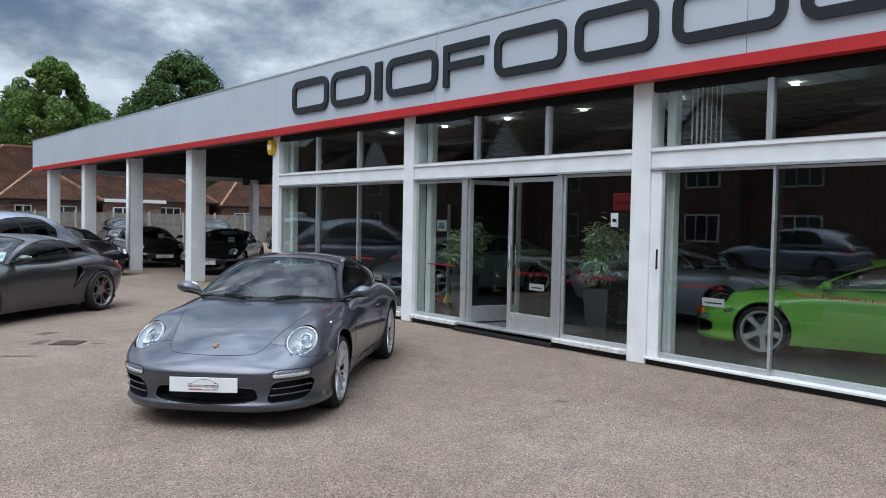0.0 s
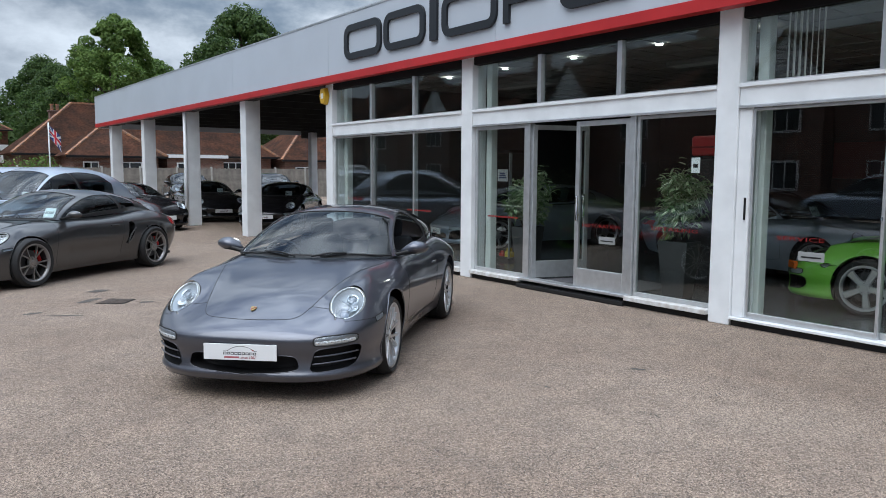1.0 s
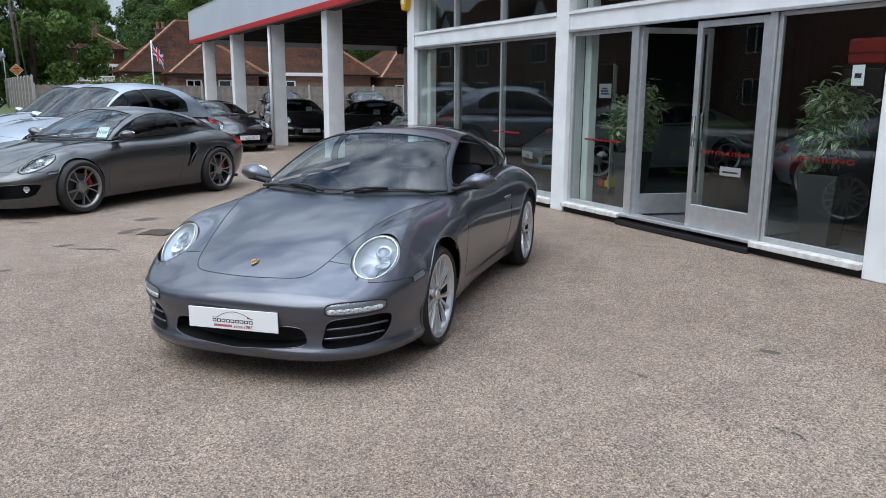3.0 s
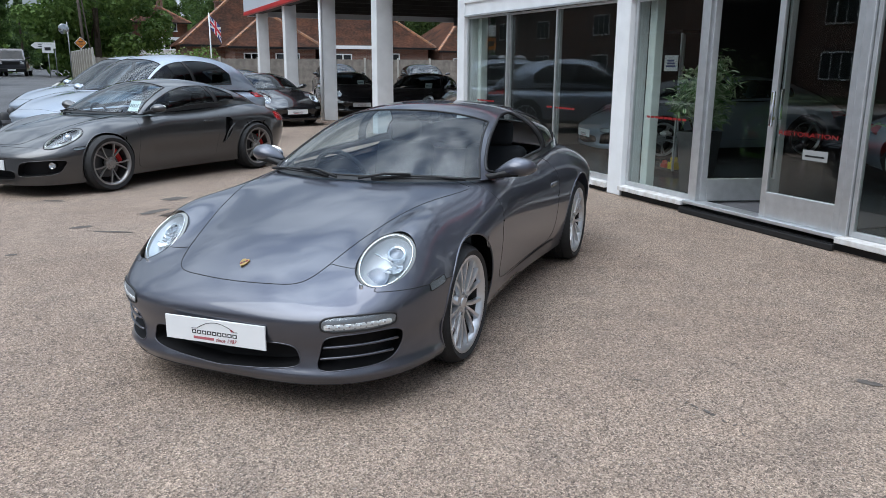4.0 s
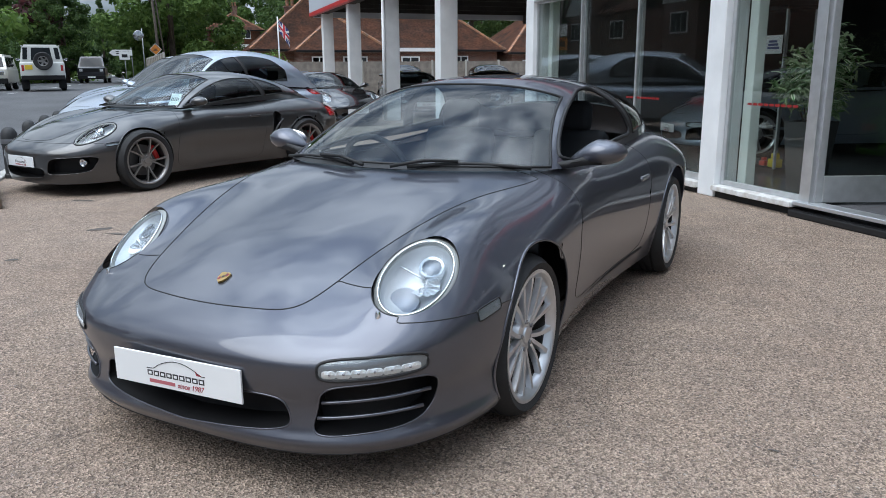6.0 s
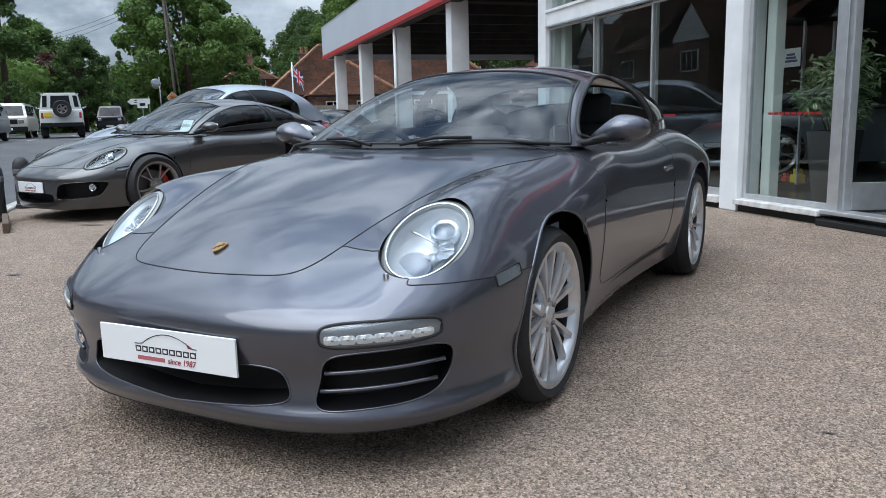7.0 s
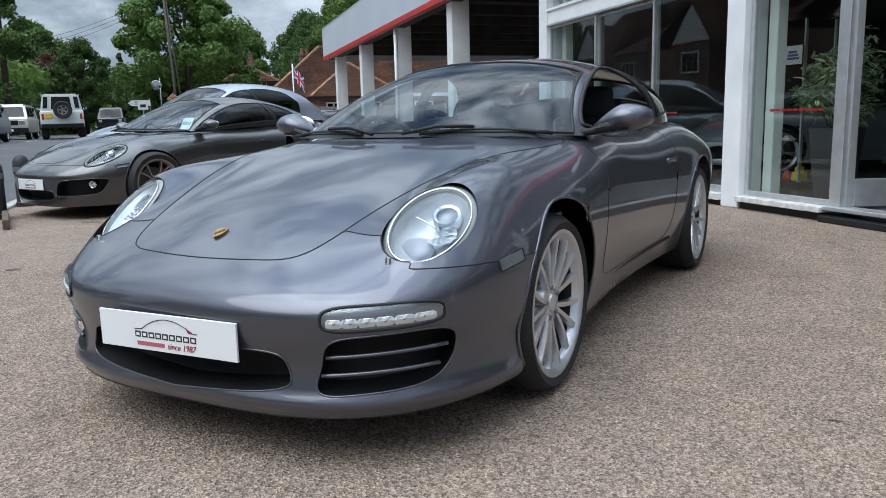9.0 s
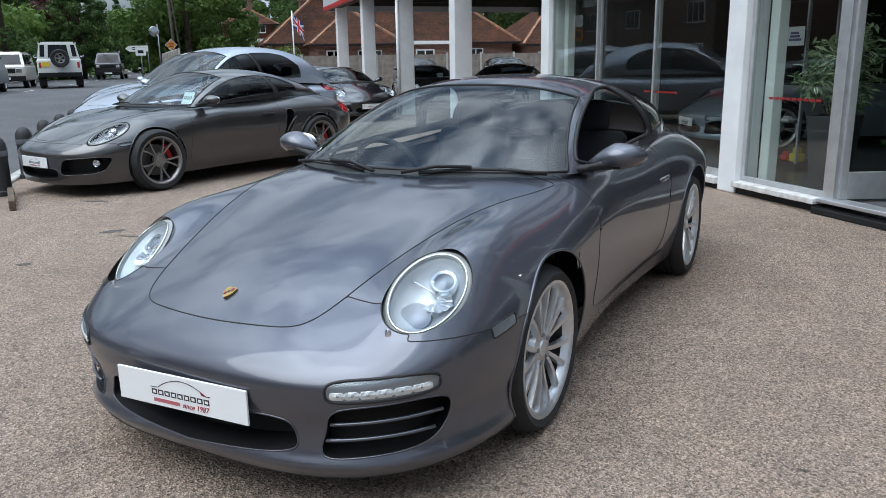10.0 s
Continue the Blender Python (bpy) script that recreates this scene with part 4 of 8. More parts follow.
def inlaid_lamp(car, name, sh, side, ctr, a, b, p, axes, start, lean, lens_mat, cells=0, label=""):
    """A flush lamp of rounded outline laid on the shell: dark seal, silvered back, clear lens and bright cells."""
    lamp = empty(name)
    lamp.parent = car
    nr, na = 6, 44
    rows = []
    for j in range(nr + 1):
        for k in range(na):
            t = 2 * math.pi * k / na
            cu, su = math.cos(t), math.sin(t)
            u = a * math.copysign(abs(cu) ** (2 / p), cu) * j / nr
            v = b * math.copysign(abs(su) ** (2 / p), su) * j / nr
            rows.append((ctr[0] + u, ctr[1] + v + lean * u))
    P = on_shell(sh, rows, list(axes), start)
    P[:, 1] *= side
    mid = P.mean(0)
    nrm = np.cross(P[nr * na + 3] - P[0], P[nr * na + 14] - P[0])
    nrm = nrm / np.linalg.norm(nrm)
    if np.dot(nrm, [0.8, 0.5 * side, 0]) < 0:
        nrm = -nrm
    fs = [(j * na + k, j * na + (k + 1) % na, (j + 1) * na + (k + 1) % na, (j + 1) * na + k) for j in range(nr) for k in range(na)]
    place("lamp_back", mesh_from("lamp_back", P + nrm * 0.002, fs), mat_once("pearly lamp insert", (0.24, 0.25, 0.265), 0.28, metal=0.5), lamp, "silvered lamp back")
    lift = 0.003 + (0.010 if cells else 0.004) * (1 - (np.repeat(np.arange(nr + 1), na) / nr) ** 3)
    g = place("lens", mesh_from("lens", P + nrm * lift[:, None], fs), lens_mat, lamp, "clear lamp lens")
    for f_ in g.data.polygons:
        f_.use_smooth = True
    g.visible_shadow = False
    tube("lamp_seal", P[nr * na:] + nrm * 0.002, 0.005 if cells else 0.0028, TRIM, lamp, "dark lamp seal", True, 6)
    if cells:
        uv = [(ctr[0] - a * 0.88 + 1.76 * a * (k + 0.5) / cells, ctr[1] - b * 0.36 + lean * (-a * 0.88 + 1.76 * a * (k + 0.5) / cells)) for k in range(cells)]
        Q = on_shell(sh, uv, list(axes), start)
        Q[:, 1] *= side
        tilt = Vector(nrm).to_track_quat("Y", "Z").to_matrix().to_4x4()
        cols = cells * 6
        grid = [(ctr[0] + a * (-0.90 + 1.80 * i / cols), ctr[1] + lean * a * (-0.90 + 1.80 * i / cols) + b * v) for i in range(cols + 1) for v in (-0.72, -0.40, -0.08, 0.04)]
        G = on_shell(sh, grid, list(axes), start)
        G[:, 1] *= side
        for i in range(cols + 1):          # a row of faceted cells
            for j, d in enumerate((0.003, 0.010, 0.006 + 0.004 * (i % 3 == 1), 0.003)):
                G[4 * i + j] += nrm * (d - 0.005 * (i % 6 == 0))
        place("light_strip", mesh_from("light_strip", G, [(4 * i + j, 4 * i + 4 + j, 4 * i + 5 + j, 4 * i + 1 + j) for i in range(cols) for j in range(3)], False), mat_once("bright lamp cell", (0.80, 0.81, 0.82), 0.3, metal=0.35), lamp, "row of bright faceted lamp cells")
        for w in Q:
            turned("light_point", [(0.0, 0.0125), (0.003, 0.012), (0.005, 0.008)], DISC, lamp, "", Matrix.Translation(Vector(w)) @ tilt, 8)
    return lamp


def headlight_unit(car, side, body, ctr, nrm, e1, a, b):
    """A round-oval headlight standing in a body-coloured collar."""
    lamp = empty("headlight")
    lamp.parent = car
    n = Vector((nrm[0], nrm[1] * side, nrm[2])).normalized()
    u = Vector((e1[0], e1[1] * side, e1[2]))
    u = (u - n * u.dot(n)).normalized()
    v = n.cross(u) * side
    o = Vector((ctr[0], ctr[1] * side, ctr[2]))
    na = 56
    ring = lambda k, d: [o + u * (a * k * math.cos(2 * math.pi * i / na)) + v * (b * k * math.sin(2 * math.pi * i / na)) + n * d for i in range(na)]

    def skin(name, levels, material, label, cap=False):
        vs, fs = [], []
        for k, d in levels:
            vs += ring(k, d)
        for j in range(len(levels) - 1):
            for i in range(na):
                fs.append((j * na + i, j * na + (i + 1) % na, (j + 1) * na + (i + 1) % na, (j + 1) * na + i))
        if cap:
            vs.append(o + n * cap)
            fs += [((len(levels) - 1) * na + i, (len(levels) - 1) * na + (i + 1) % na, len(vs) - 1) for i in range(na)]
        ob = place(name, mesh_from(name, vs, fs), material, lamp, label)
        for f_ in ob.data.polygons:
            f_.use_smooth = True
        return ob

    skin("collar", [(1.10, -0.16), (1.045, -0.06), (1.02, -0.016), (1.0, -0.003), (0.985, -0.001), (0.975, -0.008)], body, "body-coloured lamp collar")
    tube("lamp_seal", ring(0.985, 0.000), 0.0026, TRIM, lamp, "thin black seal", True, 6)
    skin("bezel", [(0.978, -0.006), (0.965, 0.002), (0.85, 0.009), (0.83, 0.004), (0.82, -0.03)], mat_once("grey lamp bezel", (0.30, 0.315, 0.305), 0.5, bump=0.2, bscale=300), "grey ribbed bezel")
    skin("lamp_bowl", [(0.83, -0.004), (0.72, -0.022), (0.55, -0.046), (0.3, -0.058)], mat_once("pale lamp bowl", (0.50, 0.53, 0.56), 0.36, metal=0.5), "pale silvered lamp bowl", -0.060)
    g = skin("lens", [(0.86, 0.010), (0.8, 0.016), (0.66, 0.024), (0.45, 0.031), (0.2, 0.035)], LENS, "clear domed lamp lens", 0.0365)
    g.visible_shadow = False
    tube("lens_edge", ring(0.862, 0.011), 0.0026, CHROME, lamp, "bright lens edge", True, 6)
    tilt = n.to_track_quat("Y", "Z").to_matrix().to_4x4()
    out = v if v.y * side > 0 else -v
    sm = mat_once("satin lamp metal", (0.50, 0.53, 0.56), 0.2, metal=0.9)
    c1 = o + u * 0.070 + out * 0.012 - n * 0.026
    turned("projector", [(0.0, 0.012), (0.014, 0.011), (0.030, 0.003)], mat_once("grey glass bead", (0.20, 0.22, 0.25), 0.08, metal=0.4), lamp, "round glass projector", Matrix.Translation(c1) @ tilt, 30)
    turned("projector_ring", [(0.030, 0.003), (0.033, 0.012), (0.041, 0.015), (0.044, 0.010), (0.046, -0.03)], sm, lamp, "bright projector ring", Matrix.Translation(c1) @ tilt, 30)
    c2 = o - u * 0.072 - out * 0.006 - n * 0.036
    turned("lower_lamp", [(0.0, -0.014), (0.025, -0.010), (0.046, 0.001), (0.050, 0.002), (0.052, -0.02)], mat_once("blue-grey lamp cup", (0.17, 0.19, 0.23), 0.3, metal=0.5), lamp, "blue-grey lower lamp cup", Matrix.Translation(c2) @ tilt, 30)
    # bright facets between the two lamps
    vs, fs = [], []
    for j, rad in enumerate((0.010, 0.038, 0.066)):
        for i in range(15):
            w = radians(-100 + 13 * i)
            d = -0.044 + 0.010 * j + (0.006 if i % 2 else 0.0)
            vs.append(o + u * (0.006 + rad * math.sin(w) * 0.75) + out * (0.012 + rad * math.cos(w)) + n * d)
    for j in range(2):
        for i in range(14):
            fs.append((15 * j + i, 15 * j + i + 1, 15 * j + 16 + i, 15 * j + 15 + i))
    place("reflector", mesh_from("reflector", vs, fs, False), mat_once("bright lamp facets", (0.66, 0.70, 0.74), 0.24, metal=0.8), lamp, "faceted bright reflector")
    blade = [o + u * (0.030 - 0.030 * t * t + 0.012 * t) + out * (-0.085 + 0.17 * t) - n * (0.024 + 0.012 * math.sin(math.pi * t)) for t in [k / 10 for k in range(11)]]
    tube("reflector_blade", blade, 0.0032, sm, lamp, "curved silver blade", sides=6)
    return lamp


def gap_lines(car, P, quads, owner, k, radius=0.0021, parent=None, material=None, name="panel_gap"):
    for lp in loops_of(quads, owner == k):
        pts = P[lp]
        if np.ptp(pts, axis=0).max() < 0.03:
            continue
        tube(name, smooth_loop(pts, 1), radius, material or TRIM, parent or car, "", True, 5)


def make_car(name, c, body, glass_mat, label, m, group="", nx=120, nt=26, nl=14, wheels=None, interior=True, plate=True, cat="car"):
    car = tagged(empty(name, m), label, cat, group)
    sh, s, q, P, quads, owner = build_shell(c, nx, nt, nl)
    names = [k for k, _ in c["panels"]]
    place("body", panel_mesh("body", P, quads[owner == 0]), body, car)
    for k, nm in enumerate(names, 1):
        sel = quads[owner == k]
        if not len(sel):
            continue
        if nm in ("cabin", "arch_front", "arch_rear"):
            if nm != "cabin":
                for lp in loops_of(quads, owner == k):
                    if "arches" not in c:
                        tube("arch_lip", smooth_loop(P[lp], 2), 0.007, body, car, "", True, 6)
                if "arches" in c:
                    ax, az, ar = c["arches"][0 if nm == "arch_front" else 1]
                    arc = [(ax + (ar + 0.005) * math.cos(a), az + (ar + 0.005) * math.sin(a)) for a in np.radians(np.linspace(-22, 202, 48))]
                    s_at = float(np.interp(-ax, -sh.X, sh.T))
                    A = on_shell(sh, arc, [0, 2], (s_at - 0.16, s_at + 0.16, 0.55, 2.0))
                    for _ in range(3):
                        A[1:-1, 1] = 0.5 * A[1:-1, 1] + 0.25 * (A[2:, 1] + A[:-2, 1])
                    for side in (1, -1):
                        tube("arch_lip", A * np.array([1, side, 1]), 0.0055, body, car, "", False, 8)
            continue
        if nm in ("grille", "intake", "vent"):
            sunk = P.copy()
            used = np.unique(sel)
            cen = np.array([c["nose"][0] - 0.3, 0, 0.4]) if nm != "vent" else np.array([-0.9, 0, 0.5])
            d = P[used] - cen
            if nm == "vent":
                d[:, 0] = 0
                d[:, 2] = 0
            sunk[used] -= 0.10 * d / (np.linalg.norm(d, axis=1)[:, None] + 1e-6)
            for sub in ([sel] if nm == "grille" else [sel[P[sel].mean(1)[:, 1] > 0], sel[P[sel].mean(1)[:, 1] < 0]]):
                place(nm, panel_mesh(nm, sunk, sub), BLACK, car, "black recessed air opening")
            # the opening's return wall
            for lp in loops_of(quads, owner == k):
                vs = np.concatenate([P[lp], sunk[lp]])
                n = len(lp)
                place(nm + "_edge", mesh_from(nm + "_edge", vs, [(i, (i + 1) % n, n + (i + 1) % n, n + i) for i in range(n)]), BLACK, car)
                tube(nm + "_rim", smooth_loop(P[lp], 2), 0.0032, body, car, "", True, 6)
            continue
        if nm == "headlight" and c.get("lamp_unit"):
            for side in (1, -1):
                headlight_unit(car, side, body, *c["lamp_unit"])
            continue
        if nm in ("headlight", "running_lamp", "side_lamp", "tail_lamp"):
            cen = P[sel].mean(1)
            for side in (1, -1):
                sub = sel[cen[:, 1] * side > 0]
                if not len(sub):
                    continue
                lamp = empty(nm)
                lamp.parent = car
                sunk = P.copy()
                used = np.unique(sub)
                mid = P[used].mean(0)
                nrm = np.array([0.75, 0.42 * side, 0.5]) if nm == "headlight" else np.array([0.8, 0.5 * side, 0.1]) if nm == "running_lamp" else np.array([-0.6, 0.6 * side, 0.1]) if nm == "tail_lamp" else np.array([0.2, 1.0 * side, 0])
                nrm /= np.linalg.norm(nrm)
                deep = {"headlight": 0.075, "running_lamp": 0.010, "side_lamp": 0.012, "tail_lamp": 0.03}[nm]
                rr = np.linalg.norm(P[used] - mid, axis=1)
                fall = np.clip(1 - (rr / (rr.max() + 1e-6)) ** 4, 0, 1) if nm == "headlight" else np.full(len(used), 1.0)
                sunk[used] -= nrm * (0.012 + deep * fall[:, None])
                back = REDLENS if nm == "tail_lamp" else mat_once("silver lamp insert", (0.55, 0.58, 0.60), 0.25, metal=0.3)
                place("lamp_bowl", panel_mesh("lamp_bowl", sunk, sub), c.get("bowl", mat_once("satin lamp bowl", (0.36, 0.39, 0.42), 0.28, metal=0.55)) if nm == "headlight" else back, lamp, "silvered lamp bowl")
                ln = place("lens", panel_mesh("lens", P, sub), REDLENS if nm == "tail_lamp" else LENS, lamp, "clear lamp lens")
                ln.visible_shadow = False
                for lp in loops_of(sub, np.ones(len(sub), bool)):
                    tube("lamp_rim", smooth_loop(P[lp], 2), c.get("lamp_rim", 0.006) if nm == "headlight" else 0.0035, c.get("rim_mat", BLACK) if nm == "headlight" else BLACK, lamp, "dark lamp seal", True, 6)
                    if nm == "headlight" and c.get("lamp_detail"):
                        pts = smooth_loop(P[lp], 2)
                        tube("bezel", mid + (pts - mid) * 0.925 - nrm * 0.002, 0.009, mat_once("grey lamp bezel", (0.20, 0.21, 0.21), 0.4), lamp, "grey inner bezel", True, 6)
                if nm == "headlight" and c.get("lamp_detail"):
                    tilt = Vector(nrm).to_track_quat("Y", "Z").to_matrix().to_4x4()
                    up = Vector((-0.35, -0.1 * side, 0.93))
                    for off, outw, rad in ((0.042, 0.028, 0.046), (-0.05, -0.045, 0.042)):
                        ctr = Vector(mid) + up * off + Vector((-0.3, side, 0)) * outw - Vector(nrm) * (0.030 if off > 0 else 0.05)
                        turned("projector", [(0.0, 0.012), (rad * 0.5, 0.009), (rad * 0.72, 0.0), (rad * 0.78, -0.004), (rad * 0.95, 0.008), (rad, 0.004), (rad, -0.03)], mat_once("satin lamp metal", (0.55, 0.58, 0.61), 0.18, metal=0.9), lamp, "satin metal projector", Matrix.Translation(ctr) @ tilt, 28)
                    bm = bmesh.new()
                    add_box(bm, -0.080, 0.080, -0.03, -0.006, -0.003, 0.003, 0.001)
                    part("divider", bm, DISC, lamp, "silver divider", Matrix.Translation(Vector(mid) - Vector(nrm) * 0.03 - up * 0.012) @ tilt @ pose(0, 0, 0, 0, 18 * side, 0))
                if nm == "running_lamp" and c.get("lamp_detail"):
                    ys = np.linspace(np.abs(P[used][:, 1]).min() + 0.025, np.abs(P[used][:, 1]).max() - 0.02, 7)
                    for yv in ys:
                        near = used[np.argmin(np.abs(np.abs(P[used][:, 1]) - yv) + 0.6 * np.abs(P[used][:, 2] - (mid[2] - 0.012)))]
                        pp = Vector(P[near]) - Vector(nrm) * 0.02
                        turned("light_cell", [(0.0, 0.006), (0.007, 0.004), (0.008, 0.001), (0.016, 0.006), (0.017, 0.0)], mat_once("bright lamp cell", (0.85, 0.87, 0.88), 0.12, metal=0.6), lamp, "bright cell", Matrix.Translation(pp) @ Vector(nrm).to_track_quat("Y", "Z").to_matrix().to_4x4(), 10)
            continue
        for sub in ([sel] if nm not in ("door",) else [sel[P[sel].mean(1)[:, 1] > 0], sel[P[sel].mean(1)[:, 1] < 0]]):
            place(nm, panel_mesh(nm, P, sub), body, car)
        gap_lines(car, P, quads, owner, k)
    # underside
    bm = bmesh.new()
    xa, xn, _ = c["nose"]
    xb, xt, _ = c["tail"]
    wd = float(sh.width(0.0))
    add_box(bm, xt + 0.3, xn - 0.6, -wd + 0.18, wd - 0.18, 0.155 * c.get("under", 1), 0.20 * c.get("under", 1))
    part("underbody", bm, BLACK, car, "black underbody")
    cb = cabin_parts(c, car, body, glass_mat, c.get("cabin_n", 1.0))
    fl, bt = c["floor"], c["tub"]
    bm = bmesh.new()
    add_box(bm, bt[0], bt[1], -bt[2], bt[2], fl, fl + 0.03)
    add_box(bm, bt[0] - 0.02, bt[0], -bt[2], bt[2], fl, bt[3])
    add_box(bm, bt[0], bt[1], bt[2], bt[2] + 0.02, fl, bt[3])
    add_box(bm, bt[0], bt[1], -bt[2] - 0.02, -bt[2], fl, bt[3])
    part("interior_tub", bm, INNER, car, "dark cabin lining")
    bm = bmesh.new()
    d = c["dash"]
    add_box(bm, d[0], d[1], -bt[2], bt[2], d[2] - 0.3, d[2], 0.05, 3)
    part("dashboard", bm, INNER, car, "black dashboard", auto=50)
    steering(car, d[0] - 0.1, -0.37, d[2] - 0.05)
    seats(car, c["seats"], 0.37, fl + 0.08, c.get("seat_h", 0.62))
    for (xw, yw, rw, ww) in c["wheels"]:
        for side in (1, -1):
            liner(car, xw, yw * side, rw + 0.035)
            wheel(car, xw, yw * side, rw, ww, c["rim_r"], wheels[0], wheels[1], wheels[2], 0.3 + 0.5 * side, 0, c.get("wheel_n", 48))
    return car, sh, P


def mat_once(name, color, rough=0.5, **k):
    return bpy.data.materials.get(name) or mat(name, color, rough, **k)


def arch(xw, zw, r):
    return lambda x, y, z: np.where(np.abs(y) > 0.5, np.hypot(x - xw, z - zw) - r, 9.0)


def lamp_oval(c, e1, n, a, b, p=2.0):
    """An oval seen along n, round c, on both sides of the car."""
    n = np.array(n, float) / np.linalg.norm(n)
    e1 = np.array(e1, float) - n * np.dot(e1, n)
    e1 /= np.linalg.norm(e1)
    e2 = np.cross(n, e1)

    def F(x, y, z):
        dx, dy, dz = x - c[0], np.abs(y) - c[1], z - c[2]
        u, v = dx * e1[0] + dy * e1[1] + dz * e1[2], dx * e2[0] + dy * e2[1] + dz * e2[2]
        return sup(u, v, a, b, p) + np.where(np.abs(dx * n[0] + dy * n[1] + dz * n[2]) > 0.2, 5, 0)
    return F


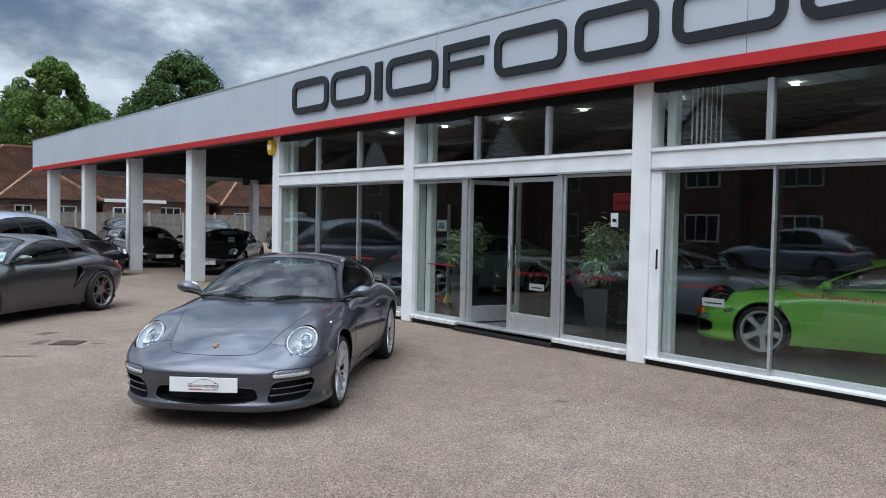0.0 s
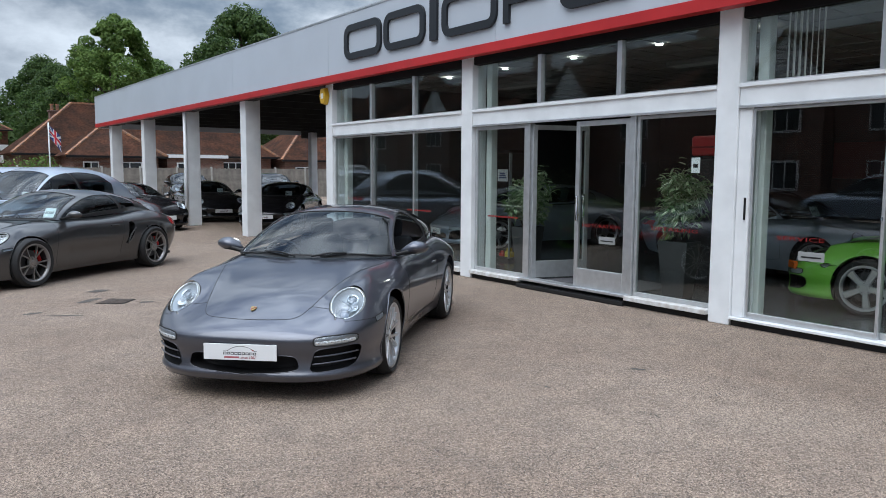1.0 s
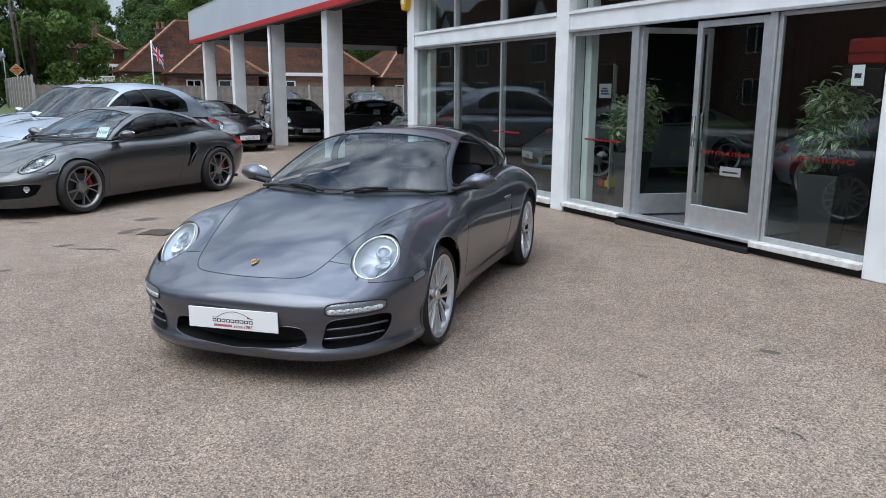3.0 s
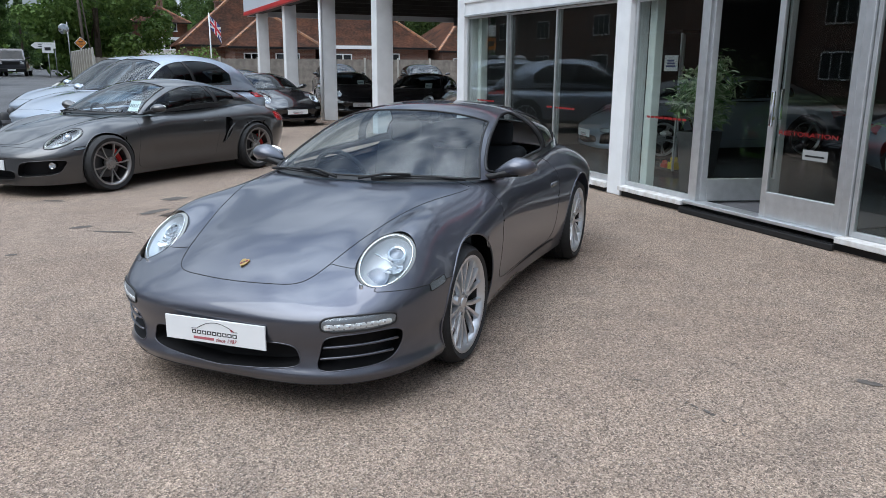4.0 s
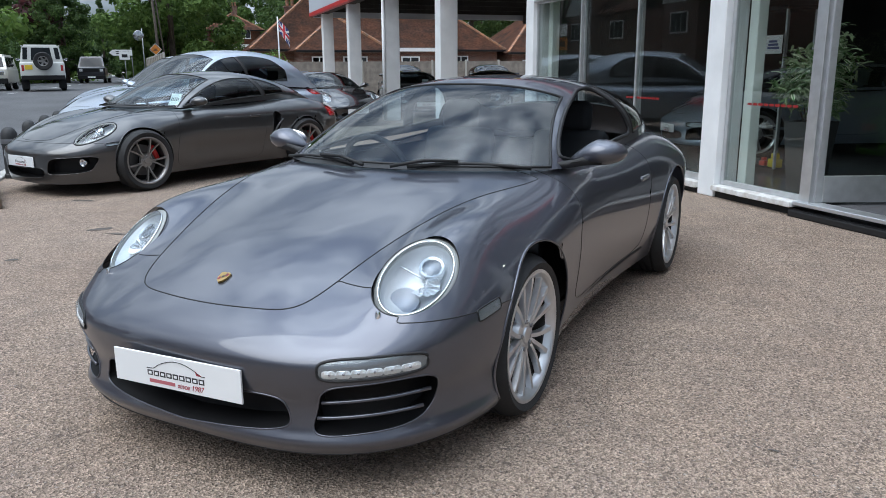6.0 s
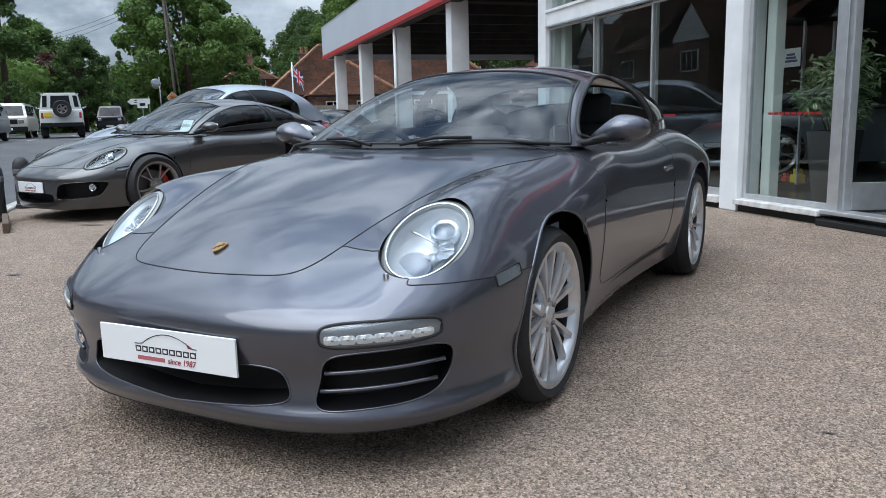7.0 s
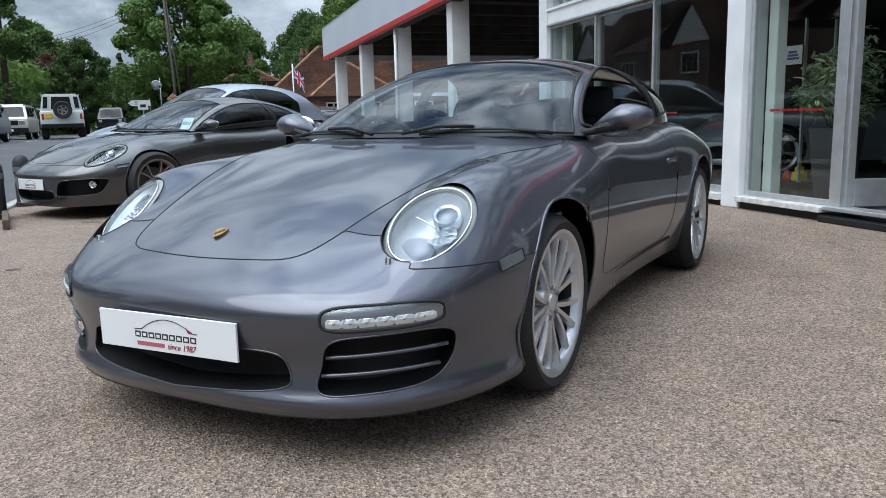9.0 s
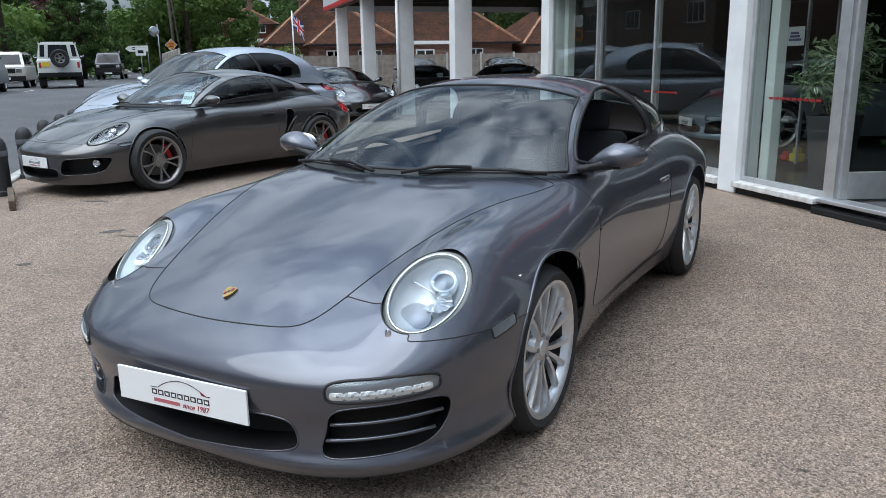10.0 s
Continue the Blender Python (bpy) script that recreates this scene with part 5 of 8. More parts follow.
def coupe_911():
    """Rear-engined coupe: 4.43 m long, 1.81 m wide, 1.31 m high; the origin lies between the axles."""
    def height(x, y):
        back = curve(x, [-2.35, -2.1, -1.6, -0.9, 0.3, 0.75, 1.1], [0.72, 0.78, 0.90, 0.93, 0.93, 0.90, 0.842])
        k = np.clip((x - 0.45) / 0.4, 0, 1)
        k = k * k * (3 - 2 * k)
        mid = back * (1 - k) + (0.900 - 0.150 * (x - 0.75) - 0.062 * (x - 0.75) ** 2) * k
        ay = np.abs(y)
        crest = curve(x, [-2.3, -1.7, -1.1, -0.4, 0.4, 0.8, 1.2, 1.5, 1.7, 1.87, 2.0, 2.12], [0.02, 0.05, 0.05, 0.0, 0.0, 0.008, 0.062, 0.128, 0.110, 0.030, 0.0, 0.0])
        yc = curve(x, [-2.3, -1.1, 0.4, 1.2, 1.7, 2.12], [0.62, 0.74, 0.70, 0.705, 0.690, 0.67])
        return mid - 0.14 * ay ** 2 * (0.35 + 0.45 * np.clip(x - 0.3, 0, 2)) + crest * np.exp(-((ay - yc) / 0.155) ** 2)

    def hood(x, y, z):
        yh = knots(x, [0.3, 0.72, 1.3, 1.75, 2.2], [0.72, 0.685, 0.53, 0.415, 0.34])
        b = np.maximum((x - 0.9) / (1.985 - 0.9 - 0.36 * y * y), 0)
        f = ((np.abs(y) / yh) ** 12 + b ** 12) ** (1 / 12) - 1
        return np.where(z > 0.42, np.maximum(f, 0.70 - x), 5)

    def cabin(x, y, z):
        cowl = 0.905 - 0.42 * np.abs(y / 0.72) ** 2.2
        yb = knots(x, [-2.0, -1.6, -1.0, -0.4, 0.5, 0.9], [0.42, 0.54, 0.655, 0.695, 0.685, 0.66])
        return np.where(z > 0.6, np.maximum(np.maximum(np.abs(y) - yb, x - cowl), -1.75 - x), 5)

    def door(x, y, z):
        f = sup(x - 0.02 - 0.10 * (0.55 - z), z - 0.66, 0.63, 0.365, 9)
        return np.where((np.abs(y) > 0.62) & (z > 0.2), np.maximum(f, z - 2.0), 5)

    c = dict(
        nose=(1.10, 2.115, 3.2), tail=(-1.35, -2.30, 2.7), spine=0.62, flat=0.34,
        width=([-2.35, -1.9, -1.2, -0.5, 0.3, 0.9, 1.2, 1.6, 2.12], [0.86, 0.89, 0.905, 0.872, 0.862, 0.872, 0.882, 0.878, 0.87]),
        waist=([-2.3, -1.2, 0, 1.2, 1.7, 2.12], [0.60, 0.62, 0.58, 0.54, 0.47, 0.43]),
        round=([-2.3, -1.2, 0, 0.8, 1.4, 1.8, 2.0, 2.12], [2.6, 3.2, 4.2, 4.0, 3.0, 2.55, 2.25, 2.1]),
        sill=([-2.3, -1.8, -1.0, 0.9, 1.5, 2.12], [0.26, 0.22, 0.175, 0.165, 0.155, 0.15]),
        tuck=([-2.3, -1.2, 0, 1.2, 2.12], [0.12, 0.08, 0.09, 0.05, 0.03]),
        crease=lambda x, y, z: (0.022 * np.exp(-((z - 0.30) / 0.065) ** 2) - 0.020 * np.exp(-((z - 0.192) / 0.026) ** 2)) * np.clip((x - 1.3) / 0.3, 0, 1),
        height=height,
        panels=[("arch_front", arch(1.158, 0.322, 0.352)), ("arch_rear", arch(-1.215, 0.335, 0.358)), ("cabin", cabin),
                ("headlight", lamp_oval((1.685, 0.645, 0.645), (-0.55, -0.12, 0.62), (0.70, 0.36, 0.60), 0.156, 0.134, 2.1)),
                ("running_lamp", lambda x, y, z: np.where(x > 1.4, sup(np.abs(y) - 0.635, z - 0.437 - 0.03 * (np.abs(y) - 0.63), 0.132, 0.034, 4.5), 5)),
                ("intake", lambda x, y, z: np.where(x > 1.4, sup(np.abs(y) - 0.622 - 0.28 * (z - 0.305), z - 0.306 - 0.06 * (np.abs(y) - 0.63), 0.135, 0.082, 5), 5)),
                ("grille", lambda x, y, z: np.where(x > 1.6, sup(y, z - 0.262 - 0.06 * np.abs(y), 0.405 + 0.3 * (0.26 - z), 0.062, 5), 5)),
                ("side_lamp", lambda x, y, z: np.where(np.abs(y) > 0.6, sup(x - 1.575, z - 0.537 + 0.15 * (x - 1.6), 0.062, 0.020, 9), 5)),
                ("tail_lamp", lambda x, y, z: np.where(x < -1.6, sup(np.abs(y) - 0.72, z - 0.68, 0.2, 0.055, 3), 5)),
                ("bonnet", hood),
                ("front_bumper", lambda x, y, z: np.where(x > 1.2, np.minimum(z - 0.55 + 0.02 * (2.0 - x), np.maximum(1.785 - x, np.abs(y) - 0.66)), 5)),
                ("door", door)],
        cowl=(0.50, 0.93), back=(-1.96, -2.12),
        belt_y=([0, 0.12, 0.3, 0.5, 0.65, 0.8, 0.92, 1.0], [0.725, 0.74, 0.745, 0.735, 0.705, 0.635, 0.54, 0.46]),
        belt_z=([0, 0.2, 0.5, 0.75, 0.9, 1.0], [0.865, 0.88, 0.895, 0.88, 0.80, 0.74]),
        roof_z=([0, 0.08, 0.18, 0.29, 0.40, 0.50, 0.62, 0.75, 0.88, 1.0], [0.880, 1.000, 1.125, 1.222, 1.262, 1.265, 1.226, 1.125, 0.965, 0.80]),
        u_breaks=[0, 0.012, 0.055, 0.292, 0.452, 0.49, 0.63, 0.69, 0.80, 1.0],
        bands=[([0, 0.1, 0.5, 0.66, 1], [4, 4, 4, 7, 7]), ([0, 0.03, 0.1, 0.2, 0.3, 0.40, 0.48, 0.56, 0.64, 0.68, 1], [6, 15, 29, 39, 45, 50, 50, 43, 24, 9, 9]), ([0, 0.1, 0.2, 0.3, 0.4, 0.5, 0.6, 0.68, 1], [18, 34, 44, 50, 56, 57, 52, 42, 40])],
        cabin_map=lambda b, k: ("side_window" if b == 1 and k in (2, 3) else "quarter_window" if b == 1 and k == 5 else "trim_pillar" if b == 1 and k == 4 else "trim_cowl" if b == 3 and k == 0 else "windscreen" if b == 3 and k in (1, 2) else "rear_window" if b == 3 and k in (7,) else "roof"),
        floor=0.22, tub=(-1.2, 0.62, 0.66, 0.84), dash=(0.42, 0.85, 0.845), seats=(-0.30,), seat_h=0.66,
        wheels=[(1.165, 0.742, 0.312, 0.225), (-1.215, 0.755, 0.318, 0.275)], rim_r=0.252, arches=((1.158, 0.322, 0.352), (-1.215, 0.335, 0.358)))
    return c


def coupe_mid():
    """Mid-engined coupe: 4.38 m long, 1.80 m wide, 1.30 m high."""
    def height(x, y):
        mid = curve(x, [-2.3, -2.0, -1.5, -0.9, 0.3, 0.8, 1.1, 1.5, 1.8, 2.17], [0.80, 0.86, 0.92, 0.93, 0.93, 0.90, 0.855, 0.785, 0.715, 0.60])
        ay = np.abs(y)
        crest = curve(x, [-2.3, -1.7, -1.15, -0.4, 0.4, 0.8, 1.2, 1.6, 1.9, 2.17], [0.02, 0.05, 0.07, 0.01, 0.0, 0.03, 0.085, 0.08, 0.02, 0.0])
        yc = curve(x, [-2.3, -1.1, 0.4, 1.2, 1.7, 2.17], [0.62, 0.72, 0.70, 0.68, 0.62, 0.5])
        return mid - 0.07 * (ay / 0.7) ** 2 * curve(x, [0.3, 0.9, 2.12], [0.2, 0.8, 0.7]) + crest * np.exp(-((ay - yc) / 0.17) ** 2)

    def hood(x, y, z):
        yh = knots(x, [0.3, 0.8, 1.4, 1.8, 2.2], [0.72, 0.68, 0.55, 0.42, 0.34])
        b = np.maximum((x - 0.9) / (2.03 - 0.9 - 0.42 * y * y), 0)
        return np.where(z > 0.42, np.maximum(((np.abs(y) / yh) ** 9 + b ** 9) ** (1 / 9) - 1, 0.78 - x), 5)

    def cabin(x, y, z):
        cowl = 0.975 - 0.40 * np.abs(y / 0.72) ** 2.2
        yb = knots(x, [-2.0, -1.6, -1.0, -0.4, 0.5, 0.9], [0.36, 0.50, 0.64, 0.69, 0.685, 0.66])
        return np.where(z > 0.6, np.maximum(np.maximum(np.abs(y) - yb, x - cowl), -1.7 - x), 5)

    def door(x, y, z):
        f = sup(x - 0.12 - 0.14 * (0.55 - z), z - 0.62, 0.66, 0.405, 9)
        return np.where((np.abs(y) > 0.62) & (z > 0.2), f, 5)

    def vent(x, y, z):
        return np.where(np.abs(y) > 0.6, sup(x + 0.72 + 0.30 * (z - 0.60) - 1.6 * (z - 0.60) ** 2, z - 0.605, 0.062 + 0.14 * (z - 0.6), 0.180, 3), 5)

    return dict(
        nose=(1.12, 2.17, 3.0), tail=(-1.4, -2.20, 3.0), spine=0.62, flat=0.3, vents=True,
        width=([-2.25, -1.9, -1.25, -0.5, 0.3, 0.9, 1.25, 1.6, 2.17], [0.85, 0.88, 0.90, 0.868, 0.86, 0.872, 0.885, 0.88, 0.87]),
        waist=([-2.2, -1.2, 0, 1.2, 1.7, 2.17], [0.62, 0.63, 0.58, 0.54, 0.47, 0.43]),
        round=([-2.2, -1.2, 0, 0.8, 1.4, 1.9, 2.17], [2.8, 3.3, 4.4, 4.2, 2.9, 2.3, 2.2]),
        sill=([-2.2, -1.8, -1.0, 0.9, 1.5, 2.17], [0.27, 0.22, 0.165, 0.16, 0.145, 0.14]),
        tuck=([-2.2, -1.2, 0, 1.2, 2.17], [0.12, 0.08, 0.085, 0.05, 0.04]), height=height,
        crease=lambda x, y, z: 0.022 * np.exp(-((z - 0.40) / 0.10) ** 2) * np.clip((0.85 - np.abs(x)) / 0.3, 0, 1),
        panels=[("arch_front", arch(1.2375, 0.335, 0.358)), ("arch_rear", arch(-1.2375, 0.335, 0.362)), ("cabin", cabin),
                ("headlight", lamp_oval((1.675, 0.665, 0.640), (-0.80, 0.22, 0.46), (0.55, 0.45, 0.70), 0.245, 0.098, 2.0)),
                ("intake", lambda x, y, z: np.where(x > 1.3, sup(np.abs(y) - 0.61 - 0.35 * (z - 0.33), z - 0.335 - 0.06 * (np.abs(y) - 0.6), 0.175, 0.085, 5), 5)),
                ("grille", lambda x, y, z: np.where(x > 1.6, sup(y, z - 0.245 - 0.05 * np.abs(y), 0.38, 0.055, 5), 5)),
                ("side_lamp", lambda x, y, z: np.where(np.abs(y) > 0.6, sup(x - 1.60, z - 0.545 + 0.1 * (x - 1.6), 0.075, 0.017, 5), 5)),
                ("tail_lamp", lambda x, y, z: np.where(x < -1.7, sup(np.abs(y) - 0.72, z - 0.735, 0.22, 0.07, 3), 5)),
                ("vent", vent), ("bonnet", hood),
                ("front_bumper", lambda x, y, z: np.where(x > 1.3, z - 0.565 + 0.02 * (2.0 - x), 5)), ("door", door)],
        cowl=(0.58, 0.995), back=(-1.86, -1.98),
        belt_y=([0, 0.12, 0.3, 0.5, 0.65, 0.8, 0.92, 1.0], [0.725, 0.74, 0.745, 0.735, 0.70, 0.61, 0.50, 0.42]),
        belt_z=([0, 0.2, 0.5, 0.75, 0.9, 1.0], [0.875, 0.895, 0.925, 0.93, 0.88, 0.83]),
        roof_z=([0, 0.08, 0.18, 0.29, 0.40, 0.50, 0.62, 0.75, 0.88, 1.0], [0.895, 1.02, 1.155, 1.258, 1.295, 1.292, 1.245, 1.145, 1.0, 0.86]),
        u_breaks=[0, 0.012, 0.05, 0.292, 0.49, 0.515, 0.66, 0.71, 0.86, 1.0],
        bands=[([0, 0.1, 0.5, 0.66, 1], [5, 5, 6, 9, 9]), ([0, 0.03, 0.1, 0.2, 0.3, 0.40, 0.50, 0.58, 0.66, 0.72, 1], [7, 15, 26, 35, 41, 45, 45, 39, 24, 11, 11]), ([0, 0.1, 0.2, 0.3, 0.4, 0.5, 0.6, 0.72, 1], [18, 34, 44, 51, 57, 58, 53, 44, 40])],
        cabin_map=lambda b, k: ("side_window" if b == 1 and k in (2, 3) else "quarter_window" if b == 1 and k == 5 else "trim_pillar" if b == 1 and k == 4 else "trim_cowl" if b == 3 and k == 0 else "windscreen" if b == 3 and k in (1, 2) else "rear_window" if b == 3 and k == 7 else "roof"),
        floor=0.22, tub=(-0.75, 0.68, 0.66, 0.86), dash=(0.48, 0.92, 0.86), seats=(-0.25,), seat_h=0.66,
        wheels=[(1.2375, 0.800, 0.337, 0.235), (-1.2375, 0.795, 0.337, 0.265)], rim_r=0.258, cabin_n=0.8, arches=((1.2375, 0.335, 0.358), (-1.2375, 0.335, 0.362)))


def sport_suv(h=1.66):
    """Sloping-backed estate car on tall wheels: 4.75 m long, 1.93 m wide."""
    def height(x, y):
        mid = knots(x, [-2.4, -2.1, -1.5, 0.3, 0.9, 1.3, 1.7, 2.0, 2.36], [0.98, 1.02, 1.04, 1.04, 1.05, 1.02, 0.96, 0.89, 0.74])
        ay = np.abs(y)
        crest = knots(x, [-2.4, -1.4, -0.4, 0.6, 1.2, 1.8, 2.36], [0.0, 0.03, 0.0, 0.0, 0.05, 0.06, 0.0])
        return mid - 0.06 * (ay / 0.7) ** 2 + crest * np.exp(-((ay - 0.70) / 0.2) ** 2)

    def cabin(x, y, z):
        cowl = 1.10 - 0.36 * np.abs(y / 0.78) ** 2.2
        return np.where(z > 0.8, np.maximum(np.maximum(np.abs(y) - knots(x, [-2.2, -1.5, 0.9], [0.6, 0.73, 0.73]), x - cowl), -2.1 - x), 5)

    k = h / 1.66
    return dict(
        nose=(1.3, 2.36, 3.4), tail=(-1.6, -2.38, 3.6), spine=0.62, under=1.4,
        width=([-2.4, -1.4, 0, 1.4, 2.36], [0.92, 0.965, 0.945, 0.965, 0.93]),
        waist=([-2.4, -1.4, 0, 1.4, 2.36], [0.72, 0.72, 0.70, 0.68, 0.62]),
        round=([-2.4, -1.4, 0, 1.4, 2.0, 2.36], [4.0, 4.5, 5.0, 4.5, 3.4, 3.0]),
        sill=([-2.4, -1.4, 0, 1.4, 2.36], [0.36, 0.32, 0.28, 0.28, 0.27]),
        tuck=([-2.4, -1.2, 0, 1.2, 2.36], [0.12, 0.08, 0.09, 0.06, 0.06]), height=height,
        panels=[("arch_front", arch(1.45, 0.37, 0.40)), ("arch_rear", arch(-1.45, 0.37, 0.40)), ("cabin", cabin),
                ("headlight", lamp_oval((1.98, 0.70, 0.80), (-0.75, 0.3, 0.40), (0.66, 0.45, 0.6), 0.24, 0.10, 2.4)),
                ("intake", lambda x, y, z: np.where(x > 1.3, sup(np.abs(y) - 0.66, z - 0.52, 0.19, 0.11, 5), 5)),
                ("grille", lambda x, y, z: np.where(x > 1.6, sup(y, z - 0.46, 0.42, 0.13, 6), 5)),
                ("tail_lamp", lambda x, y, z: np.where(x < -1.8, sup(np.abs(y) - 0.78, z - 0.92, 0.2, 0.07, 3), 5)),
                ("bonnet", lambda x, y, z: np.where(z > 0.6, np.maximum(sup(y, x - 1.0, 0.66, 1.18, 8), 0.8 - x), 5)),
                ("door", lambda x, y, z: np.where(np.abs(y) > 0.7, sup(x - 0.35, z - 0.80, 0.62, 0.42, 9), 5))],
        cowl=(0.82, 1.14), back=(-2.20, -2.22),
        belt_y=([0, 0.2, 0.5, 0.8, 0.93, 1.0], [0.80, 0.82, 0.82, 0.79, 0.72, 0.66]),
        belt_z=([0, 0.2, 0.5, 0.8, 1.0], [1.00, 1.01, 1.015, 0.99, 0.95]),
        roof_z=([0, 0.07, 0.16, 0.27, 0.40, 0.55, 0.72, 0.85, 0.94, 1.0], [1.03, 1.18 * k, 1.38 * k, 1.57 * k, 1.65 * k, 1.655 * k, 1.60 * k, 1.45 * k, 1.22 * k, 1.00]),
        u_breaks=[0, 0.012, 0.05, 0.27, 0.39, 0.41, 0.70, 0.72, 0.84, 0.88, 0.97, 1.0],
        bands=[([0, 0.1, 0.5, 1], [4, 4, 4, 6]), ([0, 0.03, 0.1, 0.2, 0.3, 0.5, 0.62, 0.70, 0.78, 1], [6, 15, 29, 40, 46, 48, 42, 22, 12, 10]), ([0, 0.1, 0.2, 0.3, 0.5, 0.7, 1], [18, 34, 46, 53, 56, 54, 50])],
        cabin_map=lambda b, k: ("side_window" if b == 1 and k in (2, 3) else "rear_side_window" if b == 1 and k == 5 else "trim_pillar" if b == 1 and k == 4 else "windscreen" if b == 3 and k in (1, 2) else "rear_window" if b == 3 and k in (9,) else "roof"),
        floor=0.4, tub=(-1.9, 0.9, 0.74, 0.99), dash=(0.6, 1.05, 1.0), seats=(0.0, -0.95), seat_h=0.66, dome=2.9,
        wheels=[(1.45, 0.83, 0.365, 0.25), (-1.45, 0.83, 0.365, 0.25)], rim_r=0.255, cabin_n=0.7, wheel_n=32)


# ---- the grey coupe in front ----
LAMPC, LAMPN, LAMPU = (1.681, 0.636, 0.640), (0.57, 0.216, 0.738), (-0.237, 0.19, 0.619)
HERO = Matrix.Translation((3.923, 6.95, 0)) @ pose(0, 0, 0, 0, 0, -136.3)
c = coupe_911()
c["lamp_detail"], c["dense"], c["wheel_n"] = True, 1.9, 72
c["rim_mat"] = BLACK
c["lowered"] = ("side_window",)
c["panels"] = [pn for pn in c["panels"] if pn[0] not in ("running_lamp", "side_lamp")]
c["lamp_unit"] = (LAMPC, LAMPN, LAMPU, 0.180, 0.125)
c["panels"] = [("headlight", lamp_oval(LAMPC, LAMPU, LAMPN, 0.178, 0.123, 2.0)) if pn[0] == "headlight" else pn for pn in c["panels"]]
hero, hero_shell, _ = make_car("sports_car", c, P_GREY, CARGLASS, "dark metallic grey coupe parked on the tarmac forecourt", HERO, nx=260, nt=54, nl=30, wheels=((15, 0.0, 0.05, 0.236, 0.018), SILVER, DARKCAL))


def surface_z(sh, x, y):
    s, q = np.meshgrid(np.linspace(0, 0.4, 300), np.linspace(0.2, 1, 160))
    p = sh.point(s.ravel(), q.ravel())
    return float(p[np.argmin(np.hypot(p[:, 0] - x, p[:, 1] - y)), 2])


plate_sign(hero, 2.128, 0.005, 0.360, rz=3.0)
for side in (1, -1):
    inlaid_lamp(hero, "running_lamp", hero_shell, side, (0.632, 0.436), 0.128, 0.033, 4.0, (1, 2), (0.03, 0.30, 0.75, 1.45), 0.03, LENS, 6)
    inlaid_lamp(hero, "side_lamp", hero_shell, side, (1.575, 0.537), 0.060, 0.019, 8.0, (0, 2), (0.14, 0.36, 0.7, 1.3), -0.15, LENS)
    mirror_pod(hero, side, 0.43, 0.775, 0.915, P_GREY, 1.0)
    h = empty("door_handle")
    h.parent = hero
    h.matrix_local = pose(-0.50, 0.862 * side, 0.71)
    box("grip", -0.085, 0.085, -0.012, 0.014, -0.016, 0.012, P_GREY, h, "body-coloured grip", 0.01, 2)
    turned("washer_nozzle", [(0.0, 0.014), (0.007, 0.012), (0.009, 0.005), (0.009, -0.02)], CHROME, hero, "small chrome washer nozzle", pose(1.862, 0.60 * side, surface_z(hero_shell, 1.862, 0.60) + 0.004), 12, "z")
    strip_pts = on_shell(hero_shell, [(0.62 - 1.24 * k / 20, 0.272 + 0.008 * k / 20) for k in range(21)], [0, 2], (0.30, 0.72, 1.0, 2.0)) * np.array([1, side, 1])
    tube("sill_strip", strip_pts - np.array([0, 0.006 * side, 0]), [0.004 + 0.010 * min(1.0, k / 12) for k in range(21)], TRIM, hero, "black sill strip")
    # slats across the side intake
    for k in range(2):
        z = 0.333 - 0.05 * k
        nose_y, nose_x = hero_shell.Y[:400], hero_shell.X[:400]
        out = [(float(np.interp(yv, nose_y, nose_x)) - 0.022, yv * side, z + 0.06 * (yv - 0.63)) for yv in np.linspace(0.495 + 0.28 * (z - 0.305), 0.75 + 0.28 * (z - 0.305), 12)]
        tube("intake_slat", out, 0.0062, P_GREY, hero, "body-coloured intake slat")
wiper(hero, (0.955, 0.10, 0.895), (0.70, 0.65, 0.885), 0.016)
wiper(hero, (0.955, -0.04, 0.895), (0.73, -0.62, 0.885), 0.016)
bm = bmesh.new()
vs = [bm.verts.new((0.0, 0.021 * a, 0.027 * b)) for a, b in ((-1, 0.75), (-0.4, 0.95), (0, 0.85), (0.4, 0.95), (1, 0.75), (0.92, -0.1), (0.55, -0.7), (0, -1.05), (-0.55, -0.7), (-0.92, -0.1))]
f = bm.faces.new(vs)
r = bmesh.ops.extrude_face_region(bm, geom=[f])
bmesh.ops.translate(bm, vec=(0.006, 0, 0), verts=[v for v in r["geom"] if isinstance(v, bmesh.types.BMVert)])
badge = part("bonnet_badge", bm, GOLD, hero, "small gold shield badge", pose(1.885, 0, float(hero_shell.point(np.array([0.0]), np.array([(1.885 - 0.62 * 2.115) / (0.38 * 2.115)]))[0, 2]) + 0.001, 0, -66, 0))
for y0_, y1_, z0_, z1_, mt_ in ((-0.017, -0.003, 0.002, 0.017, GOLD), (0.004, 0.016, 0.004, 0.018, mat_once("badge red", (0.28, 0.02, 0.02), 0.4)), (-0.014, -0.004, -0.015, -0.002, mat_once("badge red", (0.28, 0.02, 0.02), 0.4)), (-0.004, 0.004, -0.004, 0.006, LETTER), (0.004, 0.007, 0.004, 0.018, LETTER), (0.011, 0.013, 0.004, 0.018, LETTER), (-0.009, -0.006, -0.015, -0.002, LETTER)):
    box("enamel", 0.0062, 0.0066 + (0.0004 if mt_ is LETTER else 0), y0_, y1_, z0_, z1_, mt_, badge, "enamelled badge field")


# ---- the other cars ----
PRICE = mat("pale green price card", (0.66, 0.76, 0.74), 0.5)


